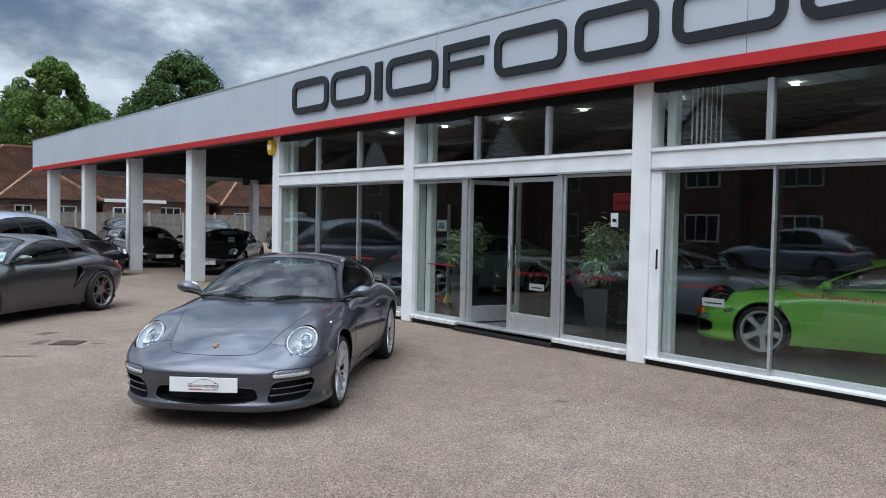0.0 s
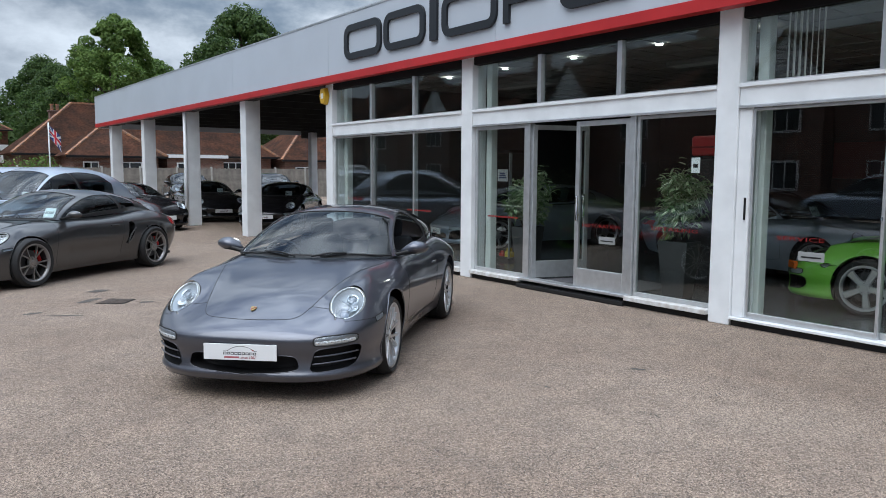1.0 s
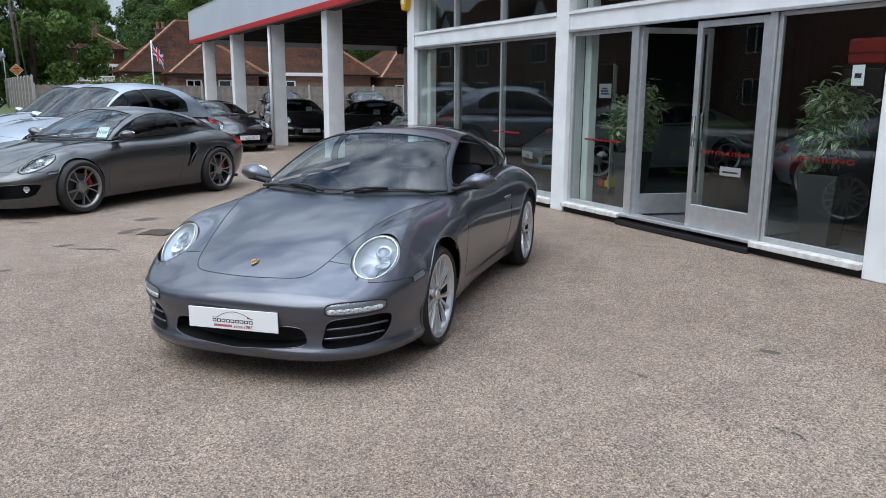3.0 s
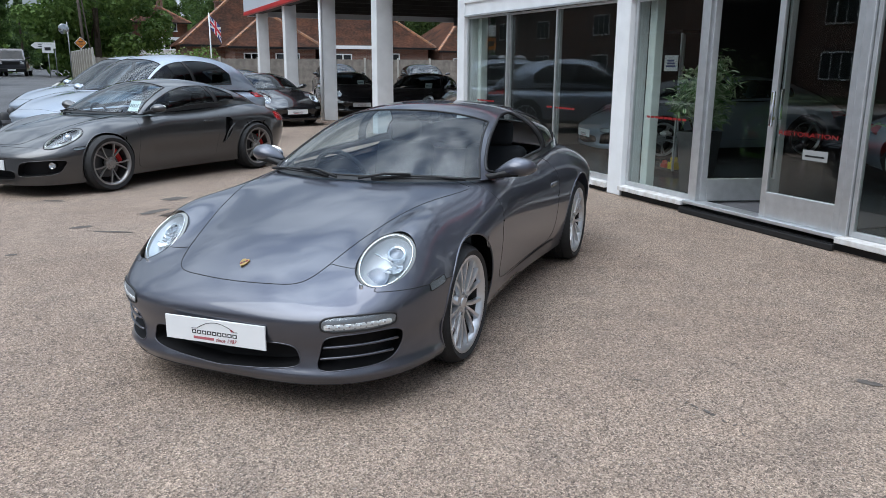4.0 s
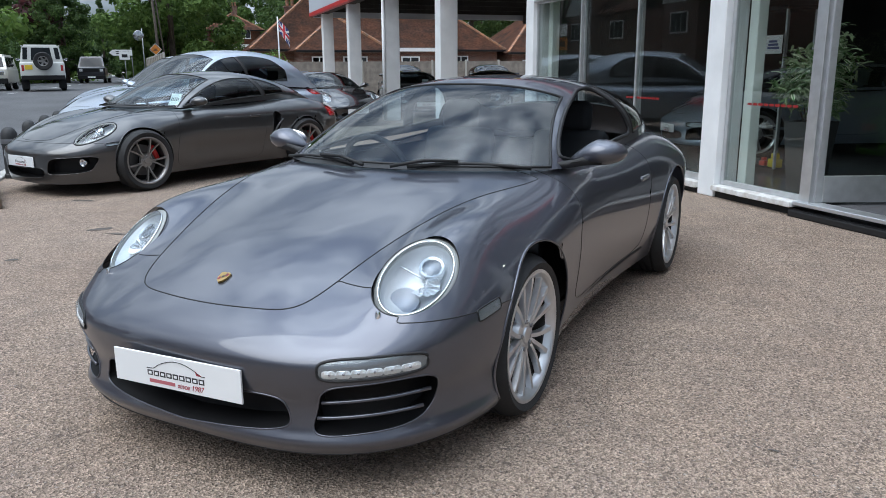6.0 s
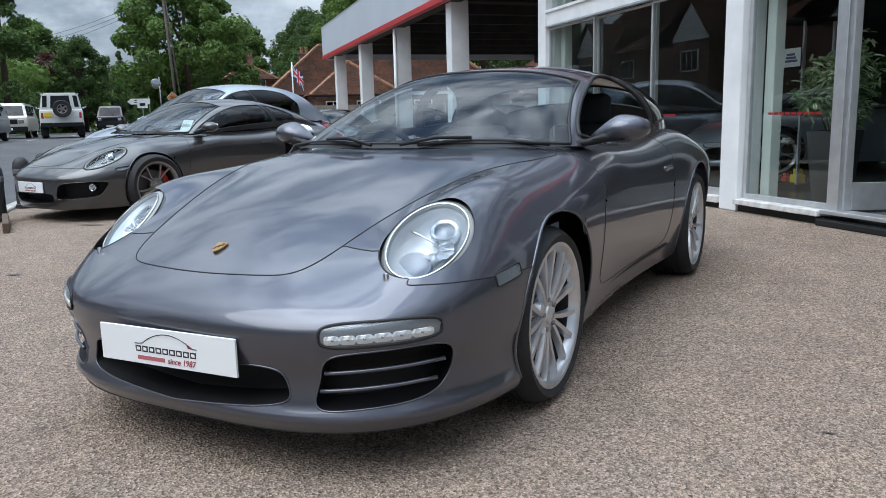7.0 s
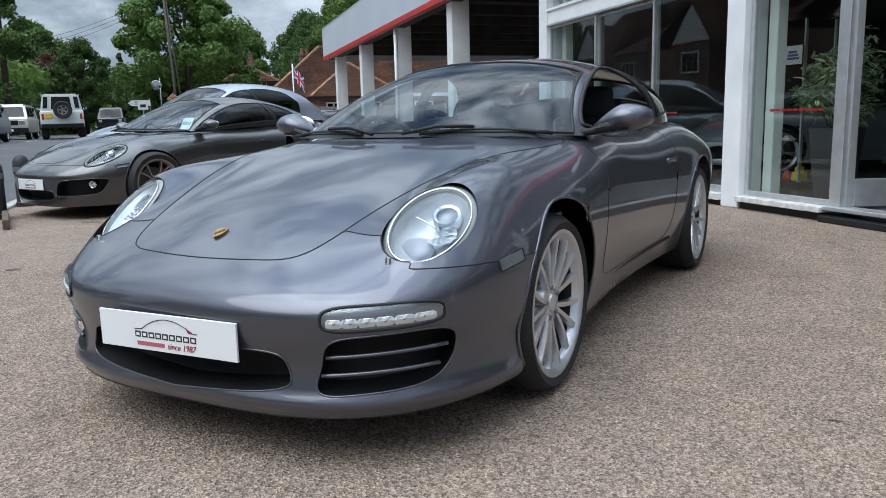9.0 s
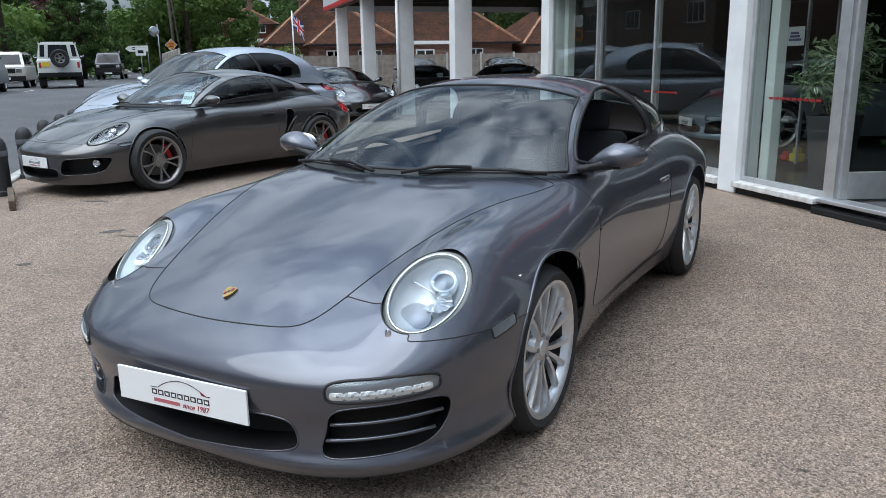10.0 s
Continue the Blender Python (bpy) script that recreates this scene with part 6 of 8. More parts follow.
def price_card(car, x, y, z, rz=0, ry=-30):
    """A price card propped behind the windscreen, with printed bars."""
    cd = box("price_card", -0.002, 0.002, -0.095, 0.095, -0.075, 0.075, PRICE, car, "pale price card with printed bars", 0.0, 1, pose(x, y, z, 0, ry, rz))
    ink = mat_once("card ink", (0.06, 0.10, 0.10), 0.6)
    for k in range(5):
        box("printed_bar", 0.0022, 0.003, -0.075 + k * 0.032, -0.075 + k * 0.032 + 0.018, -0.022, 0.022, ink, cd)
    return cd


def fit_common(car, c, paint_mat, side_y, mx, mz, plate_x, plate_z, card=True, plate_rz=0):
    for side in (1, -1):
        mirror_pod(car, side, mx, side_y, mz, paint_mat)
    if plate_x:
        plate_sign(car, plate_x, 0, plate_z, rz=plate_rz)
    if card:
        price_card(car, c["dash"][0] + 0.02, 0.46, c["dash"][2] + 0.11)


c = coupe_mid()
c["bowl"] = mat_once("bright lamp bowl", (0.68, 0.70, 0.72), 0.35, metal=0.3)
c["side_glass"], c["lamp_detail"] = SIDEGLASS, True
mid, mid_shell, _ = make_car("sports_car", c, P_AGATE, CARGLASS, "dark agate grey mid-engined coupe parked beside the road", Matrix.Translation((2.56, 13.54, 0)) @ pose(0, 0, 0, 0, 0, -143.9), "cars parked along the road", nx=190, nt=40, nl=26, wheels=((5, 0.26, 0.06, 0.245, 0.02), DARKRIM, CALIPER))
fit_common(mid, c, P_AGATE, 0.80, 0.50, 0.93, 2.172, 0.37)
for side in (1, -1):
    h = empty("door_handle")
    h.parent = mid
    h.matrix_local = pose(-0.36, 0.866 * side, 0.745)
    box("grip", -0.085, 0.085, -0.012, 0.014, -0.014, 0.012, P_AGATE, h, "body-coloured grip", 0.01, 2)
    turned("fog_lamp", [(0.0, 0.03), (0.02, 0.028), (0.034, 0.01), (0.038, 0.03), (0.042, 0.02), (0.042, -0.02)], CHROME, mid, "round chrome fog lamp", pose(1.86, 0.70 * side, 0.365, 0, 0, -65 * side), 20)
for side in (1, -1):          # bright blade along the lower edge of the side vent
    edge = on_shell(mid_shell, [(-0.66 - 0.17 * t * t, 0.425 + 0.26 * t) for t in [k / 8 for k in range(9)]], [0, 2], (0.45, 0.85, 0.6, 1.6)) * np.array([1, side, 1])
    tube("vent_blade", edge - np.array([0, 0.004 * side, 0]), 0.010, P_AGATE, mid, "body-coloured vent blade")
wiper(mid, (0.93, -0.45, 0.90), (0.93, 0.30, 0.91), 0.015)

ROW = -143.9
c = sport_suv()
c["side_glass"] = SIDEGLASS
suv, _, _ = make_car("estate_car", c, P_SILVER, TINTGLASS, "pale silver sporty estate car parked beside the road", Matrix.Translation((2.85, 17.35, 0)) @ pose(0, 0, 0, 0, 0, ROW), "cars parked along the road", nx=90, nt=24, nl=14, wheels=((10, 0.0, 0.07, 0.235, 0.02), SILVER, DARKCAL))
fit_common(suv, c, P_SILVER, 0.90, 0.70, 1.06, 2.37, 0.50)
s2 = copy_thing(suv, Matrix.Translation((2.55, 20.9, 0)) @ pose(0, 0, 0, 0, 0, ROW - 2))
s3 = copy_thing(suv, Matrix.Translation((-9.6, 11.3, 0)) @ pose(0, 0, 0, 0, 0, 92))
s3["group"] = "cars along the far kerb"

c = coupe_911()
c["cabin_n"], c["wheel_n"] = 0.6, 32
c["lamp_unit"], c["side_glass"] = (LAMPC, LAMPN, LAMPU, 0.180, 0.125), DARKGLASS
c["panels"] = [("headlight", lamp_oval(LAMPC, LAMPU, LAMPN, 0.178, 0.123, 2.0)) if pn[0] == "headlight" else pn for pn in c["panels"]]
bk, _, _ = make_car("sports_car", c, P_BLACK, TINTGLASS, "shiny black coupe parked beside the canopy", Matrix.Translation((6.05, 22.85, 0)) @ pose(0, 0, 0, 0, 0, -80), "cars parked under the canopy", nx=80, nt=22, nl=12, wheels=((5, 0.1, 0.06, 0.225, 0.02), DARKRIM, DARKCAL))
fit_common(bk, c, P_BLACK, 0.82, 0.40, 0.905, 2.14, 0.36, False)
bk2 = copy_thing(bk, Matrix.Translation((9.2, 25.55, 0)) @ pose(0, 0, 0, 0, 0, -97))
bk2["label"] = "shiny black coupe parked under the canopy"
price_card(bk2, 0.40, 0.3, 0.95)
bk3 = copy_thing(bk, Matrix.Translation((10.06, 21.64, 0)) @ pose(0, 0, 0, 0, 0, -128))
bk3["label"] = "dark coupe with price card parked under the canopy"
price_card(bk3, 0.40, 0.3, 0.95)
c = sport_suv(1.50)
c["side_glass"] = DARKGLASS
bs, _, _ = make_car("estate_car", c, P_BLACK, TINTGLASS, "black estate car with price card parked before the fence", Matrix.Translation((11.6, 35.0, 0)) @ pose(0, 0, 0, 0, 0, -100), "cars parked under the canopy", nx=70, nt=20, nl=12, wheels=((5, 0.1, 0.06, 0.235, 0.02), DARKRIM, DARKCAL))
fit_common(bs, c, P_BLACK, 0.90, 0.70, 1.06, 2.37, 0.50)
copy_thing(bs, Matrix.Translation((15.6, 34.9, 0)) @ pose(0, 0, 0, 0, 0, -102))
copy_thing(bs, Matrix.Translation((19.6, 34.0, 0)) @ pose(0, 0, 0, 0, 0, -102))
copy_thing(bk, Matrix.Translation((7.3, 33.6, 0)) @ pose(0, 0, 0, 0, 0, -85))["label"] = "black coupe parked beyond the canopy"
copy_thing(suv, Matrix.Translation((5.3, 36.5, 0)) @ pose(0, 0, 0, 0, 0, -84))["label"] = "pale silver estate car parked by the fence"

# ---- cars inside the showroom ----
c = coupe_911()
c["cabin_n"], c["wheel_n"] = 0.6, 40
IN = 0.10
gr, _, _ = make_car("sports_car", c, P_GREEN, CARGLASS, "bright green classic coupe on the showroom floor", Matrix.Translation((9.76, 3.43, IN)) @ pose(0, 0, 0, 0, 0, 105) @ Matrix.Diagonal((0.93, 0.92, 0.96, 1)), "cars in the showroom", nx=110, nt=26, nl=14, wheels=((5, 0.0, 0.06, 0.225, 0.02), SILVER, DARKCAL))
fit_common(gr, c, P_GREEN, 0.82, 0.40, 0.905, 0, 0, False)
wt, _, _ = make_car("sports_car", coupe_911(), P_SILVER, CARGLASS, "pale silver coupe on the showroom floor", Matrix.Translation((11.3, 6.75, IN)) @ pose(0, 0, 0, 0, 0, -95), "cars in the showroom", nx=80, nt=22, nl=12, wheels=((5, 0.1, 0.06, 0.225, 0.02), SILVER, DARKCAL))
plate_sign(wt, 2.13, 0, 0.36)
price_card(wt, 0.40, 0.3, 0.95)
yl, _, _ = make_car("sports_car", coupe_mid(), P_YELLOW, CARGLASS, "yellow coupe on the showroom floor", Matrix.Translation((13.6, 2.6, IN)) @ pose(0, 0, 0, 0, 0, 100), "cars in the showroom", nx=80, nt=22, nl=12, wheels=((5, 0.1, 0.06, 0.225, 0.02), DARKRIM, DARKCAL))
copy_thing(wt, Matrix.Translation((11.2, 12.0, IN)) @ pose(0, 0, 0, 0, 0, 165))
for side in (1, -1):
    box("indicator", -0.03, 0.02, -0.09, 0.09, -0.045, 0.045, mat_once("amber lamp lens", (0.6, 0.12, 0.01), 0.2, coat=0.6), gr, "amber indicator lens", 0.012, 2, pose(1.985, 0.62 * side, 0.50, 0, 0, 35 * side))


# ---- road, verge and bollards ----
def rise(y):
    """The road climbs a little beyond the forecourt."""
    t = min(1.0, max(0.0, (y - 22.0) / 16.0))
    return 0.44 * t * t * (3 - 2 * t)


def strip(name, x0, x1, y0, y1, z, material, label, cat):
    bm = bmesh.new()
    ys = [y0] + [y for y in range(22, 39) if y > y0] + [y1]
    rows = [[bm.verts.new(p) for p in ((x0, y, z + rise(y)), (x1, y, z + rise(y)), (x1, y, z - 0.2), (x0, y, z - 0.2))] for y in ys]
    for p, q in zip(rows[:-1], rows[1:]):
        for e in range(4):
            bm.faces.new((p[e], q[e], q[(e + 1) % 4], p[(e + 1) % 4]))
    bm.faces.new(rows[0])
    bm.faces.new(rows[-1])
    return tagged(part(name, bm, material), label, cat, kind="structure")


strip("road", -8.2, 0.15, -150, 400, 0.006, ROAD, "grey asphalt road", "road")
KERB = mat("pale concrete kerb", (0.46, 0.45, 0.42), 0.85, var=0.3, scale=3, bump=0.3, bscale=40)
kerb = tagged(empty("kerb"), "pale concrete kerb stones along the road", "kerb", kind="structure")
kme = None
for k in range(60):
    if kme is None:
        ob = box("kerb_stone", -0.075, 0.075, -0.452, 0.452, -0.1, 0.035, KERB, kerb, "", 0.012, 1, pose(0.24, -8 + 0.914 * k, 0))
        kme = ob.data
    else:
        place("kerb_stone", kme, None, kerb, "", pose(0.24, -8 + 0.914 * k, rise(-8 + 0.914 * k)))
    place("kerb_stone", kme, None, kerb, "", pose(-8.28, -8 + 0.914 * k, 0.06 + rise(-8 + 0.914 * k)))
LINE = mat("worn white road paint", (0.62, 0.62, 0.60), 0.8, var=0.35, scale=5)
marks = tagged(empty("road_markings"), "worn white dashed centre line", "road marking", kind="structure")
for k in range(26):
    box("dash", -4.06, -3.96, -10 + 6 * k, -8 + 6 * k, rise(-9 + 6 * k) - 0.002, rise(-9 + 6 * k) + 0.010, LINE, marks)
GRASSM = mat("verge grass", (0.07, 0.12, 0.025), 0.9, color2=(0.11, 0.12, 0.05), scale=0.8, bump=0.6, bscale=30, fine=0.5)
strip("far_pavement", -10.0, -8.36, -150, 400, 0.095, KERB, "narrow pale pavement beyond the road", "pavement")
strip("near_verge", 0.33, 1.93, 26, 400, 0.008, GRASSM, "rough grass verge beside the fence", "verge")
strip("verge", -60, -10.01, 24, 400, 0.12, GRASSM, "rough grass verge", "verge")
bol = tagged(empty("bollard", pose(0.42, 12.45, 0)), "black round-topped rubber bollard at the kerb", "bollard", "bollards along the kerb")
turned("post", [(0.105, 0.0), (0.105, 0.05), (0.092, 0.06), (0.092, 0.40), (0.098, 0.42), (0.098, 0.50), (0.092, 0.56), (0.07, 0.605), (0.04, 0.63), (0.0, 0.64)], mat("black bollard plastic", (0.025, 0.025, 0.027), 0.6, var=0.3, scale=9), bol, n=24, axis="z")
turned("band", [(0.099, 0.43), (0.101, 0.435), (0.101, 0.485), (0.099, 0.49)], mat("grey reflective band", (0.12, 0.12, 0.13), 0.4), bol, n=24, axis="z")
for k in range(1, 9):
    copy_thing(bol, pose(0.42, 12.45 + 1.42 * k, 0))
board = tagged(box("timber_offcut", -0.03, 0.03, -0.5, 0.5, 0.0, 0.10, mat("weathered timber", (0.13, 0.09, 0.06), 0.8, var=0.4, scale=12), None, "", 0.006, 1, pose(0.62, 11.85, 0, 0, 0, 12)), "weathered timber edging lying beside the kerb", "timber")

# drain grating and broken tarmac round it
dr = tagged(empty("drain", pose(2.70, 10.28, 0, 0, 0, -40)), "rusty iron drain grating set in the tarmac", "drain cover", kind="structure")
IRON = mat("dark cast iron", (0.11, 0.085, 0.07), 0.8, 0.1, var=0.4, scale=20)
box("frame_plate", -0.17, 0.17, -0.17, 0.17, -0.02, 0.004, TRIM, dr)
for k in range(9):
    box("grate_bar", -0.155, 0.155, -0.155 + k * 0.0365, -0.132 + k * 0.0365, 0.004, 0.010, IRON, dr)
PATCH = mat("dark bitumen patch", (0.115, 0.098, 0.085), 0.85, var=0.4, scale=14, bump=0.5, bscale=60)


def stain(x, y, rx, ry, turn, name="tarmac_patch", label="dark bitumen patch in the tarmac"):
    bm = bmesh.new()
    n = 22
    vs = []
    for k in range(n):
        a = 2 * math.pi * k / n
        w = 1 + 0.45 * noise.noise(Vector((math.cos(a) * 1.7 + x * 3, math.sin(a) * 1.7 + y * 3, 1)))
        vs.append(bm.verts.new((rx * w * math.cos(a), ry * w * math.sin(a), 0.004)))
    bm.faces.new(vs)
    return tagged(part(name, bm, PATCH, None, "", pose(x, y, 0, 0, 0, turn)), label, "ground patch", kind="structure")


for x, y, a, b, t in ((2.42, 10.50, 0.20, 0.07, 40), (2.98, 10.02, 0.10, 0.05, -20), (2.69, 11.25, 0.14, 0.10, 20), (2.02, 9.62, 0.22, 0.025, -30), (1.75, 9.95, 0.10, 0.05, 10), (5.36, 4.48, 0.07, 0.028, -55), (1.25, 9.0, 0.05, 0.03, 0), (1.45, 11.6, 0.12, 0.03, -30)):
    stain(x, y, a, b, t)


def crack(x0, y0, x1, y1, w=0.012, n=70):
    bm = bmesh.new()
    a, b = Vector((x0, y0, 0)), Vector((x1, y1, 0))
    d = (b - a).normalized()
    nr = Vector((-d.y, d.x, 0))
    prev = None
    for k in range(n + 1):
        t = k / n
        p = a.lerp(b, t) + nr * 0.10 * noise.noise(Vector((t * 5, x0, y0)))
        ww = w * (0.35 + abs(noise.noise(Vector((t * 17, y0, x0)))) * 1.6) * math.sin(math.pi * min(1, max(0.04, t)))
        cur = (bm.verts.new(p + nr * ww + Vector((0, 0, 0.004))), bm.verts.new(p - nr * ww + Vector((0, 0, 0.004))))
        if prev and noise.noise(Vector((t * 23, x0 * 3, y0))) > -0.08:
            bm.faces.new((prev[0], cur[0], cur[1], prev[1]))
        prev = cur
    return tagged(part("tarmac_crack", bm, PATCH), "thin dark crack in the tarmac", "crack", kind="structure")


crack(4.42, 4.26, 4.36, 4.72, 0.016)
crack(4.36, 4.74, 4.30, 5.1, 0.007)
crack(4.52, 3.55, 4.44, 3.95, 0.010)
crack(4.90, 6.97, 5.22, 6.90, 0.014)
crack(5.05, 3.60, 5.35, 3.75, 0.008)

# ---- far fence ----
FENCE = mat("weathered fence boards", (0.27, 0.245, 0.215), 0.85, var=0.35, scale=4, bump=0.3, bscale=30)
POST = mat("concrete post", (0.42, 0.41, 0.38), 0.85, var=0.2, scale=5)
fence = tagged(empty("fence", pose(2.0, 43.0, 0)), "weathered close-boarded timber fence with concrete posts", "fence")
pm = qm = None
for k in range(19):
    x = 1.93 * k
    if pm is None:
        bm = bmesh.new()
        top, bot = [], []
        for j in range(19):
            for e in (0.004, 0.097):
                x0_, yo = 0.05 + j * 0.0965 + e, 0.012 * (j % 2)
                zt_ = 1.72 + 0.012 * math.sin(j * 2.1)
                top.append([bm.verts.new((x0_, yo - 0.012, 0.02)), bm.verts.new((x0_, yo - 0.012, zt_)), bm.verts.new((x0_, yo + 0.012, zt_)), bm.verts.new((x0_, yo + 0.012, 0.02))])
        for p_, q_ in zip(top[:-1], top[1:]):
            for e in range(4):
                bm.faces.new((p_[e], q_[e], q_[(e + 1) % 4], p_[(e + 1) % 4]))
        pm = part("panel", bm, FENCE, fence).data
        qm = box("post", -0.05, 0.05, -0.06, 0.06, 0, 1.80, POST, fence, "concrete fence post", 0.015).data
    else:
        place("panel", pm, None, fence, "", pose(x, 0, 0))
        place("post", qm, None, fence, "", pose(x, 0, 0))

for k in range(10):          # the fence turns back along the verge
    x, y = -0.075 * 1.93 * k - 0.05, 1.93 * k
    place("panel", pm, None, fence, "", pose(x, y, 0.38, 0, 0, 94.3))
    place("post", qm, None, fence, "", pose(x, y, 0.38))

# ---- bungalows beyond ----
def brick_mat(name, c1, c2, mortar):
    m = bpy.data.materials.new(name)
    m.use_nodes = True
    n, l = m.node_tree.nodes, m.node_tree.links
    b = n["Principled BSDF"]
    b.inputs["Roughness"].default_value = 0.85
    co = n.new("ShaderNodeTexCoord")
    sp = n.new("ShaderNodeSeparateXYZ")
    ad = n.new("ShaderNodeMath")
    cb = n.new("ShaderNodeCombineXYZ")
    t = n.new("ShaderNodeTexBrick")
    t.inputs["Color1"].default_value, t.inputs["Color2"].default_value, t.inputs["Mortar"].default_value = (*c1, 1), (*c2, 1), (*mortar, 1)
    t.inputs["Scale"].default_value = 1.0
    t.inputs["Brick Width"].default_value, t.inputs["Row Height"].default_value, t.inputs["Mortar Size"].default_value = 0.225, 0.075, 0.008
    l.new(co.outputs["Object"], sp.inputs["Vector"])
    l.new(sp.outputs["X"], ad.inputs[0])
    l.new(sp.outputs["Y"], ad.inputs[1])
    l.new(ad.outputs[0], cb.inputs["X"])
    l.new(sp.outputs["Z"], cb.inputs["Y"])
    l.new(cb.outputs["Vector"], t.inputs["Vector"])
    l.new(t.outputs["Color"], b.inputs["Base Color"])
    return m


BRICK = brick_mat("red brown brick", (0.20, 0.085, 0.055), (0.105, 0.05, 0.038), (0.27, 0.23, 0.20))


def tile_mat():
    m = mat("clay roof tiles", (0.22, 0.095, 0.055), 0.85, color2=(0.10, 0.055, 0.04), scale=1.1)
    n, l = m.node_tree.nodes, m.node_tree.links
    b = n["Principled BSDF"]
    src = b.inputs["Base Color"].links[0].from_socket
    co = n.new("ShaderNodeTexCoord")
    sp = n.new("ShaderNodeSeparateXYZ")
    l.new(co.outputs["Object"], sp.inputs["Vector"])
    mu = n.new("ShaderNodeMath")
    mu.operation = "MULTIPLY"
    mu.inputs[1].default_value = 13.0
    fr = n.new("ShaderNodeMath")
    fr.operation = "FRACT"
    l.new(sp.outputs["Z"], mu.inputs[0])
    l.new(mu.outputs[0], fr.inputs[0])
    fine = n.new("ShaderNodeTexNoise")
    fine.inputs["Scale"].default_value = 7
    l.new(co.outputs["Object"], fine.inputs["Vector"])
    r = n.new("ShaderNodeValToRGB")
    r.color_ramp.elements[0].position, r.color_ramp.elements[1].position = 0.3, 0.75
    r.color_ramp.elements[0].color, r.color_ramp.elements[1].color = (0.5, 0.48, 0.46, 1), (1.4, 1.3, 1.2, 1)
    l.new(fine.outputs["Fac"], r.inputs["Fac"])
    x = n.new("ShaderNodeMixRGB")
    x.blend_type = "MULTIPLY"
    x.inputs["Fac"].default_value = 0.8
    l.new(src, x.inputs["Color1"])
    l.new(r.outputs["Color"], x.inputs["Color2"])
    l.new(x.outputs["Color"], b.inputs["Base Color"])
    bp = n.new("ShaderNodeBump")
    bp.inputs["Strength"].default_value, bp.inputs["Distance"].default_value = 1.0, 0.05
    l.new(fr.outputs[0], bp.inputs["Height"])
    l.new(bp.outputs["Normal"], b.inputs["Normal"])
    return m


TILE = tile_mat()
RIDGE = mat("orange ridge tiles", (0.40, 0.18, 0.085), 0.85, color2=(0.16, 0.10, 0.075), scale=5)
UPVC = mat("white window frame", (0.78, 0.79, 0.80), 0.4)
DARKPANE = glass("house window glass", (0.3, 0.33, 0.34), ior=1.6, clear=0.5)


def window_unit(house, x, y, z, w, h, n=2, rz=0):
    wn_ = empty("window")
    wn_.parent = house
    wn_.matrix_local = pose(x, y, z, 0, 0, rz)
    bm = bmesh.new()
    for a, b, c0, c1 in ((0, w, 0, 0.07), (0, w, h - 0.07, h), (0, 0.07, 0.07, h - 0.07), (w - 0.07, w, 0.07, h - 0.07)):
        add_box(bm, a, b, -0.05, 0.05, c0, c1)
    for k in range(1, n):
        add_box(bm, w * k / n - 0.035, w * k / n + 0.035, -0.045, 0.045, 0.07, h - 0.07)
    part("window_frame", bm, UPVC, wn_, "white frame")
    box("pane", 0.07, w - 0.07, -0.004, 0.004, 0.07, h - 0.07, DARKPANE, wn_, "dark glass pane")
    # a near-black sheet stands in for the unlit room behind the pane
    box("room_dark", 0.05, w - 0.05, 0.06, 0.08, 0.05, h - 0.05, INNER, wn_)
    box("sill", -0.05, w + 0.05, -0.12, 0.0, -0.06, -0.002, UPVC, wn_)


